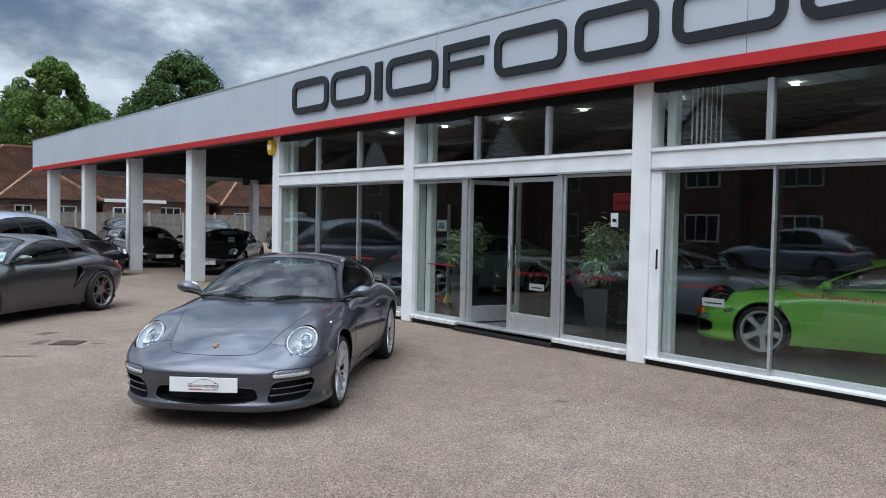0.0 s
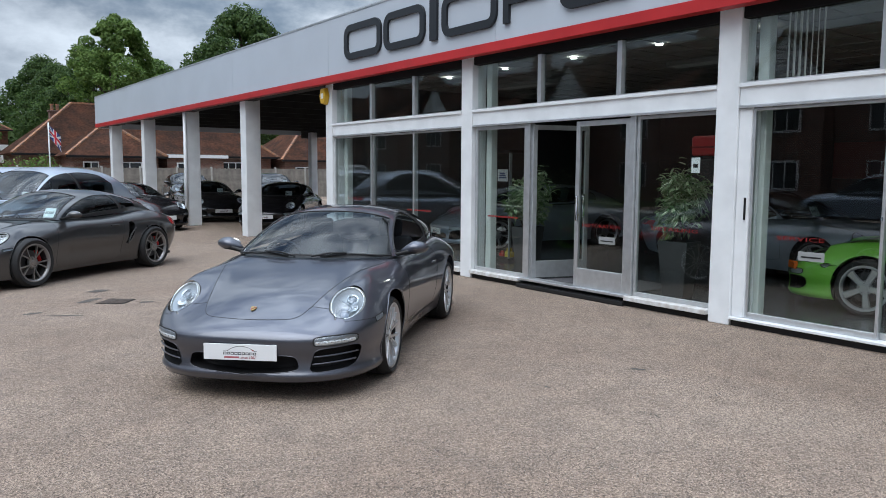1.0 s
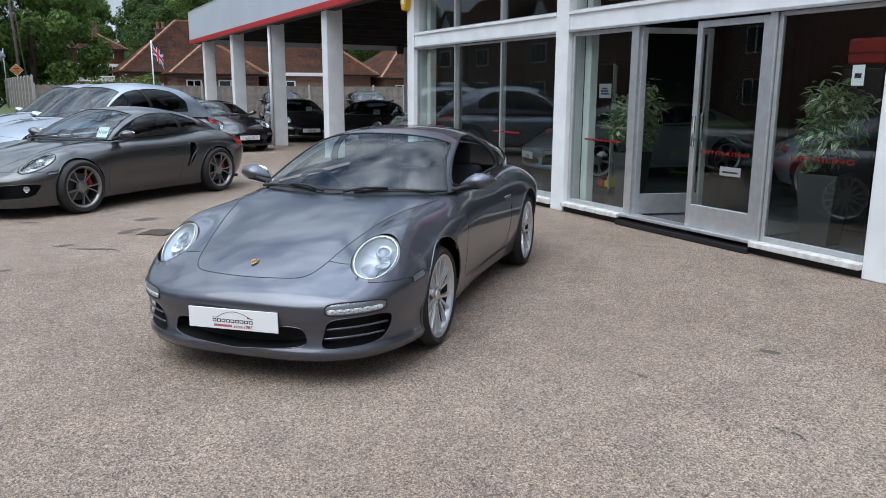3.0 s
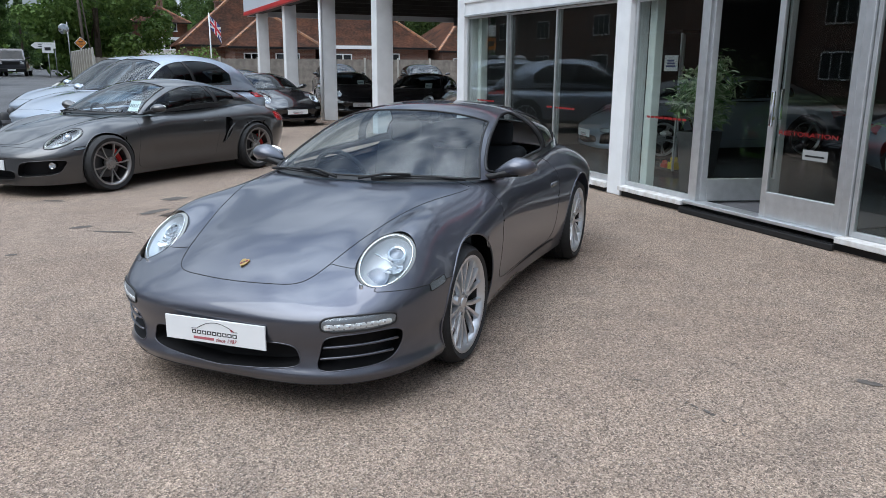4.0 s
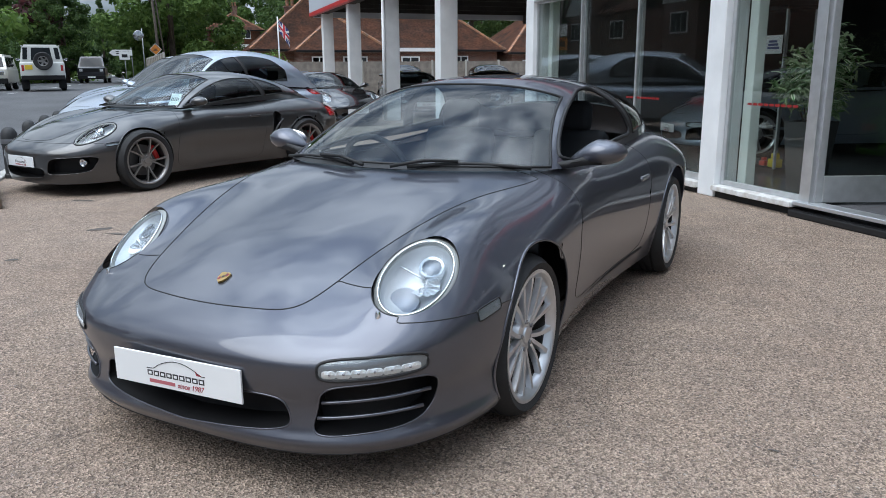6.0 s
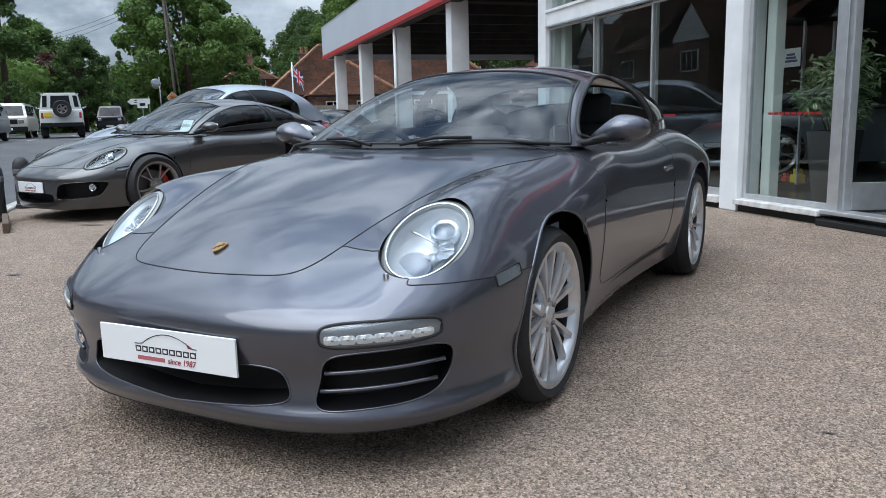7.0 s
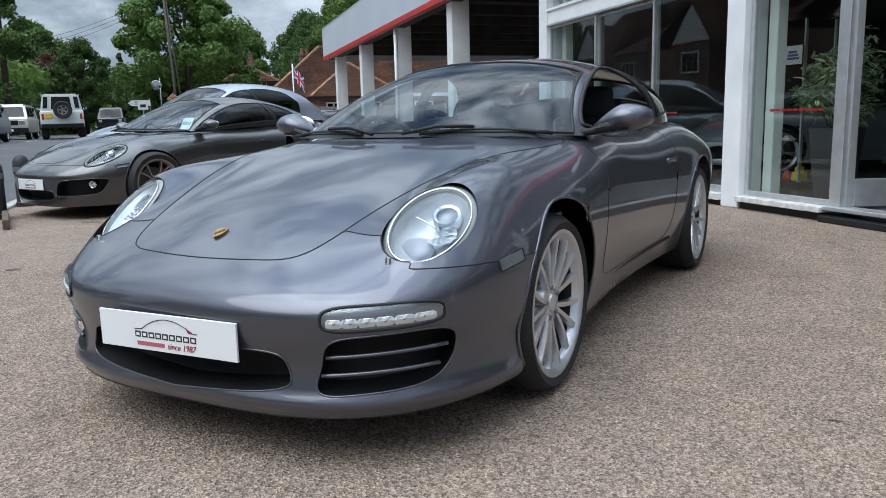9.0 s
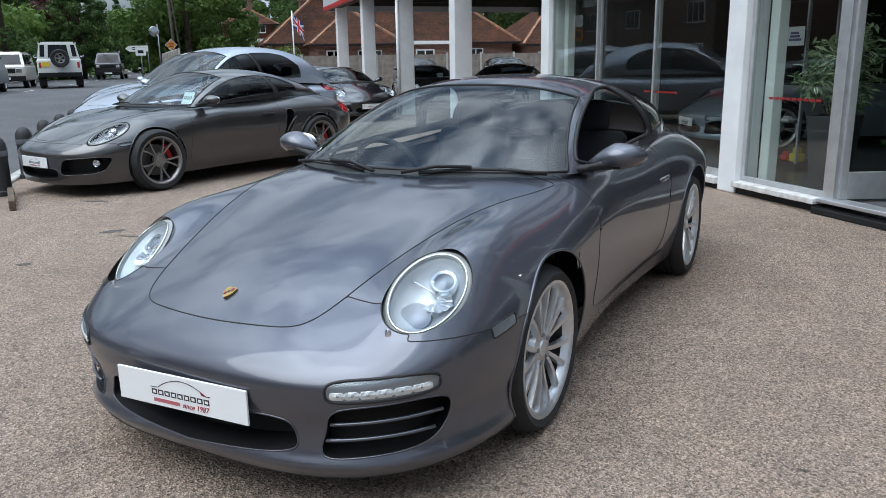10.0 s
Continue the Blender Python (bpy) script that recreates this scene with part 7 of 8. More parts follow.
def hip_house(name, x0, x1, y0, y1, eave, ridge, label, windows=(), chimney=None, gable=False, wall=None, ridge_axis="x", group=""):
    hs = tagged(empty(name, pose(x0, y0, 0)), label, "house", group)
    w, d = x1 - x0, y1 - y0
    box("wall", 0, w, 0, d, 0, eave, wall or BRICK, hs, "brick wall")
    o = 0.45
    bm = bmesh.new()
    base = [bm.verts.new(p) for p in ((-o, -o, eave - 0.1), (w + o, -o, eave - 0.1), (w + o, d + o, eave - 0.1), (-o, d + o, eave - 0.1))]
    if ridge_axis == "x":
        k = 0 if gable else min(d / 2, w / 2 - 0.05)
        tops = [bm.verts.new((k - (o if gable else 0), d / 2, ridge)), bm.verts.new((w - k + (o if gable else 0), d / 2, ridge))]
        fs = ((base[0], base[1], tops[1], tops[0]), (base[2], base[3], tops[0], tops[1]), (base[1], base[2], tops[1]), (base[3], base[0], tops[0]))
        hips = ((base[0], tops[0]), (base[1], tops[1]), (tops[0], tops[1]))
    else:
        k = 0 if gable else min(w / 2, d / 2 - 0.05)
        tops = [bm.verts.new((w / 2, k - (o if gable else 0), ridge)), bm.verts.new((w / 2, d - k + (o if gable else 0), ridge))]
        fs = ((base[1], base[2], tops[1], tops[0]), (base[3], base[0], tops[0], tops[1]), (base[0], base[1], tops[0]), (base[2], base[3], tops[1]))
        hips = ((base[0], tops[0]), (base[1], tops[0]), (tops[0], tops[1]))
    for i, f in enumerate(fs):
        if not (gable and len(f) == 3):
            bm.faces.new(f)
    lines = [(v[0].co.copy(), v[1].co.copy()) for v in hips]
    gb = [[v.co.copy() for v in f] for f in fs if gable and len(f) == 3]
    bmesh.ops.solidify(bm, geom=bm.faces, thickness=0.12)
    part("roof", bm, TILE, hs, "weathered clay tile roof")
    for tri in gb:
        bm = bmesh.new()
        bm.faces.new([bm.verts.new((min(max(v.x, 0), w), min(max(v.y, 0.002), d - 0.002), v.z - 0.1)) for v in tri])
        bmesh.ops.solidify(bm, geom=bm.faces, thickness=0.1)
        part("gable", bm, wall or BRICK, hs, "brick gable")
    for a, b in lines:
        if gable and abs(a.z - b.z) > 0.1:
            continue
        n = max(2, int((b - a).length / 0.33))
        bm = bmesh.new()
        for k in range(n):
            p, q = a.lerp(b, k / n), a.lerp(b, (k + 0.96) / n)
            mtx = (q - p).to_track_quat("X", "Z").to_matrix().to_4x4()
            add_box(bm, 0, (q - p).length, -0.085, 0.085, -0.04, 0.085, 0, 1, Matrix.Translation(p) @ mtx)
        part("ridge_tiles", bm, RIDGE, hs, "orange clay ridge tiles")
    bm = bmesh.new()
    add_box(bm, -o - 0.03, w + o + 0.03, -o - 0.08, -o - 0.005, eave - 0.22, eave - 0.09)
    part("gutter", bm, BLACK, hs, "black gutter")
    for (wx, wz, ww, wh, n) in windows:
        window_unit(hs, wx, -0.06, wz, ww, wh, n)
    if chimney:
        cx, cy, ch = chimney
        st = box("chimney", cx - 0.35, cx + 0.35, cy - 0.3, cy + 0.3, eave, ch, BRICK, hs, "brick chimney stack")
        box("chimney_cap", cx - 0.42, cx + 0.42, cy - 0.37, cy + 0.37, ch, ch + 0.1, BRICK, st)
        for s_ in (-0.17, 0.17):
            turned("chimney_pot", [(0.11, 0), (0.10, 0.35), (0.12, 0.36), (0.12, 0.42), (0.08, 0.42)], RIDGE, st, "clay pot", pose(cx + s_, cy, ch + 0.1), 12, "z")
    return hs


G = "houses beyond the fence"
bung = hip_house("bungalow", 7.4, 23.9, 54.0, 61.5, 2.7, 6.1, "brick bungalow with a weathered tile hipped roof", ((12.7, 1.0, 1.6, 1.2, 3),), (2.8, 4.2, 5.5), group=G)
turned("satellite_dish", [(0.0, -0.06), (0.2, -0.04), (0.36, 0.03), (0.37, 0.04), (0.2, -0.02), (0.0, -0.03)], mat("grey dish metal", (0.5, 0.5, 0.5), 0.5), bung, "grey satellite dish", pose(3.0, 3.6, 4.75, 0, 0, 160), 20)
hip_house("bungalow_wing", 9.7, 14.6, 50.0, 55.5, 2.55, 4.6, "hipped brick front wing of a bungalow", ((0.5, 1.0, 0.9, 1.1, 2), (2.4, 0.2, 1.5, 1.9, 2)), ridge_axis="y", group=G)
ext = tagged(empty("flat_extension", pose(15.3, 50.5, 0)), "flat-roofed brick extension with white fascia", "house extension", G)
box("wall", 0, 3.7, 0, 3.4, 0, 2.45, BRICK, ext, "brick wall")
box("fascia_board", -0.25, 3.95, -0.25, -0.2, 2.40, 2.60, UPVC, ext, "white fascia board")
box("flat_roof", -0.25, 3.95, -0.2, 3.4, 2.46, 2.64, mat("grey roof felt", (0.2, 0.2, 0.2), 0.9), ext)
window_unit(ext, 0.6, -0.06, 1.2, 1.2, 0.9, 2)
hip_house("bungalow", 24.6, 39.0, 53.0, 61.0, 2.5, 5.9, "brick bungalow with a brown tile hipped roof", ((0.8, 1.1, 1.5, 0.8, 2), (5.5, 0.9, 1.6, 1.2, 2)), group=G)
cot = hip_house("cottage", 6.6, 12.8, 104.0, 110.0, 6.3, 8.3, "tile-hung cottage with white windows among trees", ((1.0, 5.2, 1.3, 0.95, 2), (3.7, 5.2, 1.3, 0.95, 2), (0.6, 3.0, 2.4, 1.2, 4), (3.4, 3.0, 2.0, 1.2, 3)), (3.4, 3.0, 9.2), wall=TILE, group=G)
box("render_band", 0.003, 6.197, -0.02, -0.002, 2.4, 4.5, UPVC, cot, "white rendered ground floor")
# houses over the road, mirrored in the glass
GO = "houses over the road"
for k, (yy, hh) in enumerate(((-14.0, 8.4), (-1.5, 8.9), (11.5, 8.2), (24.0, 8.7), (36.5, 8.3), (49.0, 8.8))):
    hs = tagged(empty("house", pose(-16.5, yy + 9.0, 0, 0, 0, -90)), "two-storey brick house with gable and tile roof", "house", GO)
    if k == 0:
        first = hs
    box("wall", 0, 9.0, -7.5, 0, 0, 5.2, BRICK, hs, "brick wall")
    bm = bmesh.new()
    p = [bm.verts.new(v) for v in ((-0.4, 0.4, 5.1), (9.4, 0.4, 5.1), (9.4, -3.75, hh), (-0.4, -3.75, hh), (9.4, -7.9, 5.1), (-0.4, -7.9, 5.1))]
    bm.faces.new((p[0], p[1], p[2], p[3]))
    bm.faces.new((p[3], p[2], p[4], p[5]))
    bmesh.ops.solidify(bm, geom=bm.faces, thickness=0.12)
    part("roof", bm, TILE, hs, "clay tile roof")
    for xg in (0.05, 8.85):
        bm = bmesh.new()
        bm.faces.new([bm.verts.new(v) for v in ((xg, -0.02, 5.15), (xg, -7.48, 5.15), (xg, -3.75, hh - 0.1))])
        bmesh.ops.solidify(bm, geom=bm.faces, thickness=0.1)
        part("gable", bm, BRICK, hs, "brick gable")
    # a front gable
    bm = bmesh.new()
    p = [bm.verts.new(v) for v in ((0.6, 0.9, 5.1), (4.4, 0.9, 5.1), (2.5, 0.9, 7.4), (0.6, -2.5, 5.1), (4.4, -2.5, 5.1), (2.5, -3.2, 7.4))]
    bm.faces.new((p[0], p[1], p[2]))
    part("front_gable", bm, UPVC, hs, "white rendered gable")
    bm = bmesh.new()
    p = [bm.verts.new(v) for v in ((0.3, 1.1, 4.9), (4.7, 1.1, 4.9), (2.5, 1.1, 7.55), (0.3, -2.5, 4.9), (4.7, -2.5, 4.9), (2.5, -3.4, 7.55))]
    bm.faces.new((p[0], p[2], p[5], p[3]))
    bm.faces.new((p[2], p[1], p[4], p[5]))
    bmesh.ops.solidify(bm, geom=bm.faces, thickness=0.1)
    part("front_roof", bm, TILE, hs, "clay tile roof")
    box("bay", 0.8, 4.2, 0.002, 0.85, 0, 5.05, BRICK, hs, "brick bay")
    for wx in (1.6, 5.6):
        for wz in (0.9, 3.3):
            wu = empty("window")
            wu.parent = hs
            yo = 0.86 if wx < 4 else 0.01
            wu.matrix_local = pose(wx, yo, wz)
            box("window_frame", 0, 1.7, 0.0, 0.05, 0, 1.25, UPVC, wu, "white frame")
            for q in range(3):
                box("pane", 0.08 + q * 0.53, 0.54 + q * 0.53, 0.051, 0.058, 0.09, 1.16, mat_once("dark window glass", (0.03, 0.035, 0.04), 0.08), wu)
    cs = box("chimney", 7.6, 8.3, -4.3, -3.3, 6.5, hh + 1.3, BRICK, hs, "brick chimney stack")

# ---- flag, poles and signs ----
fp = tagged(empty("flagpole", pose(7.8, 46.0, 0)), "white flagpole with a limp red, white and blue flag", "flagpole")
tube("pole", [(0, 0, 0), (0, 0, 4.1)], 0.035, UPVC, fp, "white pole", sides=10)


def flag_piece(name, u0, u1, v0, v1, material, lift, skew=0.0):
    vs, fs = [], []
    nu = 10
    for i in range(nu + 1):
        u = u0 + (u1 - u0) * i / nu
        for v in (v0, v1):
            vv = v + skew * (u - u0)
            vs.append((0.04 + 0.55 * u, 0.07 * math.sin(u * 7) + lift, 3.98 - 0.85 * u - 0.62 * (1 - vv) + 0.25 * u * vv))
    for i in range(nu):
        fs.append((2 * i, 2 * i + 2, 2 * i + 3, 2 * i + 1))
    place(name, mesh_from(name, vs, fs), material, fp)


FB, FW, FR = mat("flag blue", (0.03, 0.05, 0.2), 0.8), mat("flag white", (0.75, 0.74, 0.74), 0.8), mat("flag red", (0.5, 0.03, 0.05), 0.8)
flag_piece("flag_field", 0, 1, 0, 1, FB, 0)
for lft in (-0.006, 0.006):
    flag_piece("flag_diagonal", 0, 1, 0, 0.14, FW, lft, 0.86)
    flag_piece("flag_diagonal", 0, 1, 0.86, 1.0, FW, lft * 1.1, -0.86)
    flag_piece("flag_cross", 0, 1, 0.34, 0.66, FW, lft * 1.6)
    flag_piece("flag_cross", 0.36, 0.64, 0, 1, FW, lft * 1.8)
    flag_piece("flag_cross", 0, 1, 0.40, 0.60, FR, lft * 2.4)
    flag_piece("flag_cross", 0.42, 0.58, 0, 1, FR, lft * 2.6)

WOODP = mat("grey pole timber", (0.12, 0.10, 0.085), 0.85, var=0.4, scale=6)
tp = tagged(empty("telegraph_pole", pose(1.5, 58.0, 0)), "tall weathered timber telegraph pole", "pole")
tube("shaft", [(0, 0, 0), (-0.1, 0, 4.5), (-0.35, 0, 9.8)], [0.10, 0.09, 0.07], WOODP, tp, sides=10)
box("crossarm", -0.9, 0.2, -0.05, 0.05, 9.3, 9.42, WOODP, tp)
tube("stay_pole", [(0.5, 0.1, 0), (0.1, 0.1, 5), (-0.2, 0.1, 9.4)], 0.045, WOODP, tp, sides=8)
for k in range(3):
    wr = tube("overhead_wire", [(1.15 - 22 * t, 58 + 30 * t, 9.3 - 0.22 * k - 3.0 * math.sin(math.pi * t) * 0.5 - 1.2 * t * k * 0.3) for t in [j / 16 for j in range(17)]], 0.012, TRIM, None, sides=4)
    tagged(wr, "thin black overhead wire", "cable")
tp2 = tagged(empty("telegraph_pole", pose(-11.2, 50.0, 0)), "weathered timber pole beside the hedge", "pole")
tube("shaft", [(0, 0, 0), (-0.25, 0, 6.0)], [0.12, 0.09], WOODP, tp2, sides=8)


def sign_post(x, y, h, label, cat="road sign", r=0.03):
    sp_ = tagged(empty("road_sign", pose(x, y, rise(y) - 0.02)), label, cat)
    tube("post", [(0, 0, 0), (0, 0, h)], r, mat_once("grey sign post", (0.3, 0.31, 0.32), 0.5, metal=0.5), sp_, "grey metal post", sides=10)
    return sp_


SIGNW, SIGNO = mat("white sign face", (0.75, 0.76, 0.75), 0.5), mat("orange sign face", (0.55, 0.19, 0.02), 0.5)
sg = sign_post(1.3, 57.5, 2.55, "orange diamond road works sign on a grey post")
for s_, mt_, o in ((0.27, SIGNW, -0.05), (0.245, mat_once("black sign edge", (0.02, 0.02, 0.02), 0.6), -0.056), (0.225, SIGNO, -0.062)):
    box("sign_plate", -s_, s_, o, o + 0.005, -s_, s_, mt_, sg, "diamond sign plate", 0, 1, pose(0, 0, 2.26, 0, 45, 0))
for k in range(3):
    box("printed_bar", -0.15 + 0.05 * (k % 2), 0.15 - 0.05 * (k % 2), -0.068, -0.064, 2.16 + 0.08 * k, 2.20 + 0.08 * k, mat_once("black sign print", (0.02, 0.02, 0.02), 0.6), sg)
sg = sign_post(-0.4, 62.0, 2.5, "white arrow-ended direction sign on a grey post")
bm = bmesh.new()
for yb in (-0.08, -0.05):
    bm.faces.new([bm.verts.new(v) for v in ((0.05, yb, 1.95), (0.05, yb, 2.35), (-1.2, yb, 2.35), (-1.45, yb, 2.15), (-1.2, yb, 1.95))])
fa, fb = bm.faces[:] if bm.faces.ensure_lookup_table() is None else ()
bmesh.ops.bridge_loops(bm, edges=list(fa.edges) + list(fb.edges))
part("direction_board", bm, SIGNW, sg, "white arrow-ended board")
for z_ in (2.06, 2.20):
    box("printed_bar", -1.0, -0.15, -0.086, -0.081, z_, z_ + 0.06, mat_once("black sign print", (0.02, 0.02, 0.02), 0.6), sg)
sg = sign_post(-0.75, 60.0, 2.2, "small white square sign on a grey post")
box("sign_plate", -0.33, 0.33, -0.06, -0.04, 1.65, 2.2, SIGNW, sg)
box("printed_bar", -0.18, 0.18, -0.068, -0.061, 1.8, 2.0, TRIM, sg)
sg = sign_post(0.75, 52.0, 3.3, "round traffic mirror on a tall grey post", "mirror")
turned("mirror_disc", [(0.0, -0.06), (0.18, -0.045), (0.27, -0.02), (0.29, -0.01), (0.29, 0.02), (0.0, 0.04)], mat_once("dull mirror steel", (0.42, 0.44, 0.46), 0.2, metal=1.0), sg, "convex mirror", pose(-0.2, 0, 2.9), 24)
sg = sign_post(-8.9, 45.0, 3.4, "yellow and white warning sign by the hedge")
box("sign_plate", -0.32, 0.32, -0.06, -0.04, 2.75, 3.4, SIGNW, sg, "white back of a sign")
box("sign_plate", -0.35, 0.35, -0.065, -0.04, 1.95, 2.65, SIGNO, sg, "yellow warning plate")
box("printed_bar", -0.2, 0.2, -0.075, -0.067, 2.15, 2.45, TRIM, sg)

# ---- vehicles on the road ----
def boxy_vehicle(name, m, L, W, H, hood, body, label, spare=False, van=False, ground=0.32):
    """An upright vehicle: x forward, origin between the axles on the ground."""
    v = tagged(empty(name, m), label, "vehicle")
    belt = ground + (H - ground) * 0.52
    hz = belt + 0.02 if not van else belt - 0.02
    bm = bmesh.new()
    add_box(bm, -L / 2, L / 2, -W / 2, W / 2, ground, belt, 0.09, 3)
    part("body", bm, body, v, auto=40)
    bm = bmesh.new()
    xf, sl = L / 2 - hood, (0.55 if van else 0.22)
    base = [(-L / 2 + 0.04, W / 2 - 0.04), (xf + sl, W / 2 - 0.05)]
    b0 = [bm.verts.new((x, y * s_, belt - 0.02)) for x, y, s_ in ((-L / 2 + 0.04, W / 2 - 0.03, 1), (xf + sl, W / 2 - 0.05, 1), (xf + sl, W / 2 - 0.05, -1), (-L / 2 + 0.04, W / 2 - 0.03, -1))]
    b1 = [bm.verts.new((x, y * s_, H)) for x, y, s_ in ((-L / 2 + 0.12, W / 2 - 0.17, 1), (xf - 0.1, W / 2 - 0.18, 1), (xf - 0.1, W / 2 - 0.18, -1), (-L / 2 + 0.12, W / 2 - 0.17, -1))]
    for i in range(4):
        bm.faces.new((b0[i], b0[(i + 1) % 4], b1[(i + 1) % 4], b1[i]))
    bm.faces.new(b1)
    bmesh.ops.bevel(bm, geom=list(bm.edges), offset=0.07, segments=2, affect="EDGES")
    part("cabin", bm, body, v, auto=40)
    gl = mat_once("dark vehicle glass", (0.02, 0.025, 0.028), 0.06)
    hm = H - belt

    def pane(nm, pts):
        bm = bmesh.new()
        f = bm.faces.new([bm.verts.new(p) for p in pts])
        bmesh.ops.solidify(bm, geom=bm.faces, thickness=0.02)
        part(nm, bm, gl, v, "dark glass")
    za, zb_ = belt + 0.06, H - 0.13
    fx = lambda z: xf + sl + (-0.1 - sl) * (z - belt + 0.02) / (hm + 0.02) + 0.012
    ya = lambda z: W / 2 - 0.05 - 0.13 * (z - belt + 0.02) / (hm + 0.02) + 0.012
    rx_ = lambda z: -L / 2 + 0.04 + 0.08 * (z - belt + 0.02) / (hm + 0.02) - 0.012
    pane("windscreen", ((fx(za), ya(za) - 0.12, za), (fx(za), -ya(za) + 0.12, za), (fx(zb_), -ya(zb_) + 0.12, zb_), (fx(zb_), ya(zb_) - 0.12, zb_)))
    ri = 0.42 if spare else 0.25
    pane("rear_window", ((rx_(za), ya(za) - ri, za), (rx_(za), -ya(za) + ri, za), (rx_(zb_), -ya(zb_) + ri - 0.04, zb_), (rx_(zb_), ya(zb_) - ri + 0.04, zb_)))
    n = 3
    x0, x1 = -L / 2 + 0.25, xf + sl - 0.25
    for s_ in (1, -1):
        for k in range(n):
            a, b = x0 + (x1 - x0) * k / n + 0.05, x0 + (x1 - x0) * (k + 1) / n - 0.05
            bt = b - (0.22 if k == n - 1 else 0)
            pane("side_window", ((a, ya(za) * s_, za), (b, ya(za) * s_, za), (bt, ya(zb_) * s_, zb_), (a, ya(zb_) * s_, zb_)))
        box("headlight", L / 2 - 0.03, L / 2 + 0.012, s_ * (W / 2 - 0.26) - 0.13, s_ * (W / 2 - 0.26) + 0.13, belt - 0.32, belt - 0.12, REFLECTOR, v, "clear headlight", 0.02, 2)
        box("tail_lamp", -L / 2 - 0.012, -L / 2 + 0.03, s_ * (W / 2 - 0.12) - 0.05, s_ * (W / 2 - 0.12) + 0.05, belt - 0.4, belt - 0.15, REDLENS, v, "red tail lamp", 0.01)
        mirror_pod(v, s_, xf + sl - 0.35, W / 2 + 0.02, belt + 0.12, BLACK, 1.0)
        for xx in (L / 2 - 0.85, -L / 2 + 0.85):
            wheel(v, xx, (W / 2 - 0.12) * s_, 0.345, 0.22, 0.22, (5, 0.0, 0.05, 0.2, 0.02), SILVER, DARKCAL, n=28)
    box("front_bumper", L / 2 - 0.05, L / 2 + 0.08, -W / 2 + 0.02, W / 2 - 0.02, ground, ground + 0.25, BLACK, v, "black bumper", 0.03, 2)
    box("rear_bumper", -L / 2 - 0.08, -L / 2 + 0.05, -W / 2 + 0.02, W / 2 - 0.02, ground, ground + 0.2, BLACK, v, "black bumper", 0.03, 2)
    box("grille", L / 2 - 0.02, L / 2 + 0.015, -W / 2 + 0.42, W / 2 - 0.42, belt - 0.34, belt - 0.12, BLACK, v, "black grille", 0.01)
    box("number_plate", L / 2 + 0.08, L / 2 + 0.088, -0.26, 0.26, ground + 0.08, ground + 0.19, PLATE, v, "white plate")
    box("number_plate", -L / 2 - 0.03, -L / 2 - 0.012, W / 2 - 0.50, W / 2 - 0.20, belt - 0.34, belt - 0.14, mat_once("yellow plate", (0.7, 0.5, 0.03), 0.5), v, "yellow plate")
    if spare:
        for s_ in (1, -1):
            yo = s_ * (W / 2 - 0.24)
            pane("corner_window", ((rx_(za), yo - 0.09, za + 0.04), (rx_(za), yo + 0.09, za + 0.04), (rx_(zb_), yo - s_ * 0.05 + 0.09, zb_), (rx_(zb_), yo - s_ * 0.05 - 0.09, zb_)))
            box("roof_gutter", -L / 2 + 0.12, xf - 0.1, s_ * (W / 2 - 0.15) - 0.03, s_ * (W / 2 - 0.15) + 0.03, H - 0.07, H - 0.03, body, v)
        wheel(v, -L / 2 - 0.14, 0.0001, 0.39, 0.22, 0.21, (5, 0.0, 0.05, 0.19, 0.02), DARKRIM, DARKCAL, n=32).matrix_local = pose(-L / 2 - 0.13, -0.05, belt + 0.02, 0, 0, 90)
        for s_ in (1, -1):
            box("mudflap", -L / 2 + 0.42, -L / 2 + 0.45, s_ * (W / 2 - 0.15) - 0.16, s_ * (W / 2 - 0.15) + 0.16, 0.12, 0.6, BLACK, v, "black mudflap")
    return v


boxy_vehicle("off_roader", pose(-3.45, 43.8, 0.45, 0, 0, 98), 4.4, 1.79, 2.03, 1.15, mat_once("off-white vehicle paint", (0.62, 0.63, 0.60), 0.35), "white upright off-road vehicle with rear spare wheel", spare=True, ground=0.5)
boxy_vehicle("van", pose(-3.45, 68.5, 0.45, 0, 0, -91), 4.9, 1.9, 1.95, 0.75, P_NAVY, "dark passenger van standing on the road", van=True)
boxy_vehicle("people_carrier", pose(-6.0, 46.0, 0.45, 0, 0, -86), 4.5, 1.8, 1.68, 0.85, mat_once("pale gold vehicle paint", (0.55, 0.53, 0.48), 0.35, metal=0.3), "pale people carrier parked at the far kerb", van=True)
boxy_vehicle("hatchback", pose(-5.6, 37.4, 0.45, 0, 0, -88), 4.1, 1.75, 1.5, 0.95, mat_once("grey vehicle paint", (0.2, 0.21, 0.23), 0.35, metal=0.3), "grey hatchback parked at the far kerb", van=True)

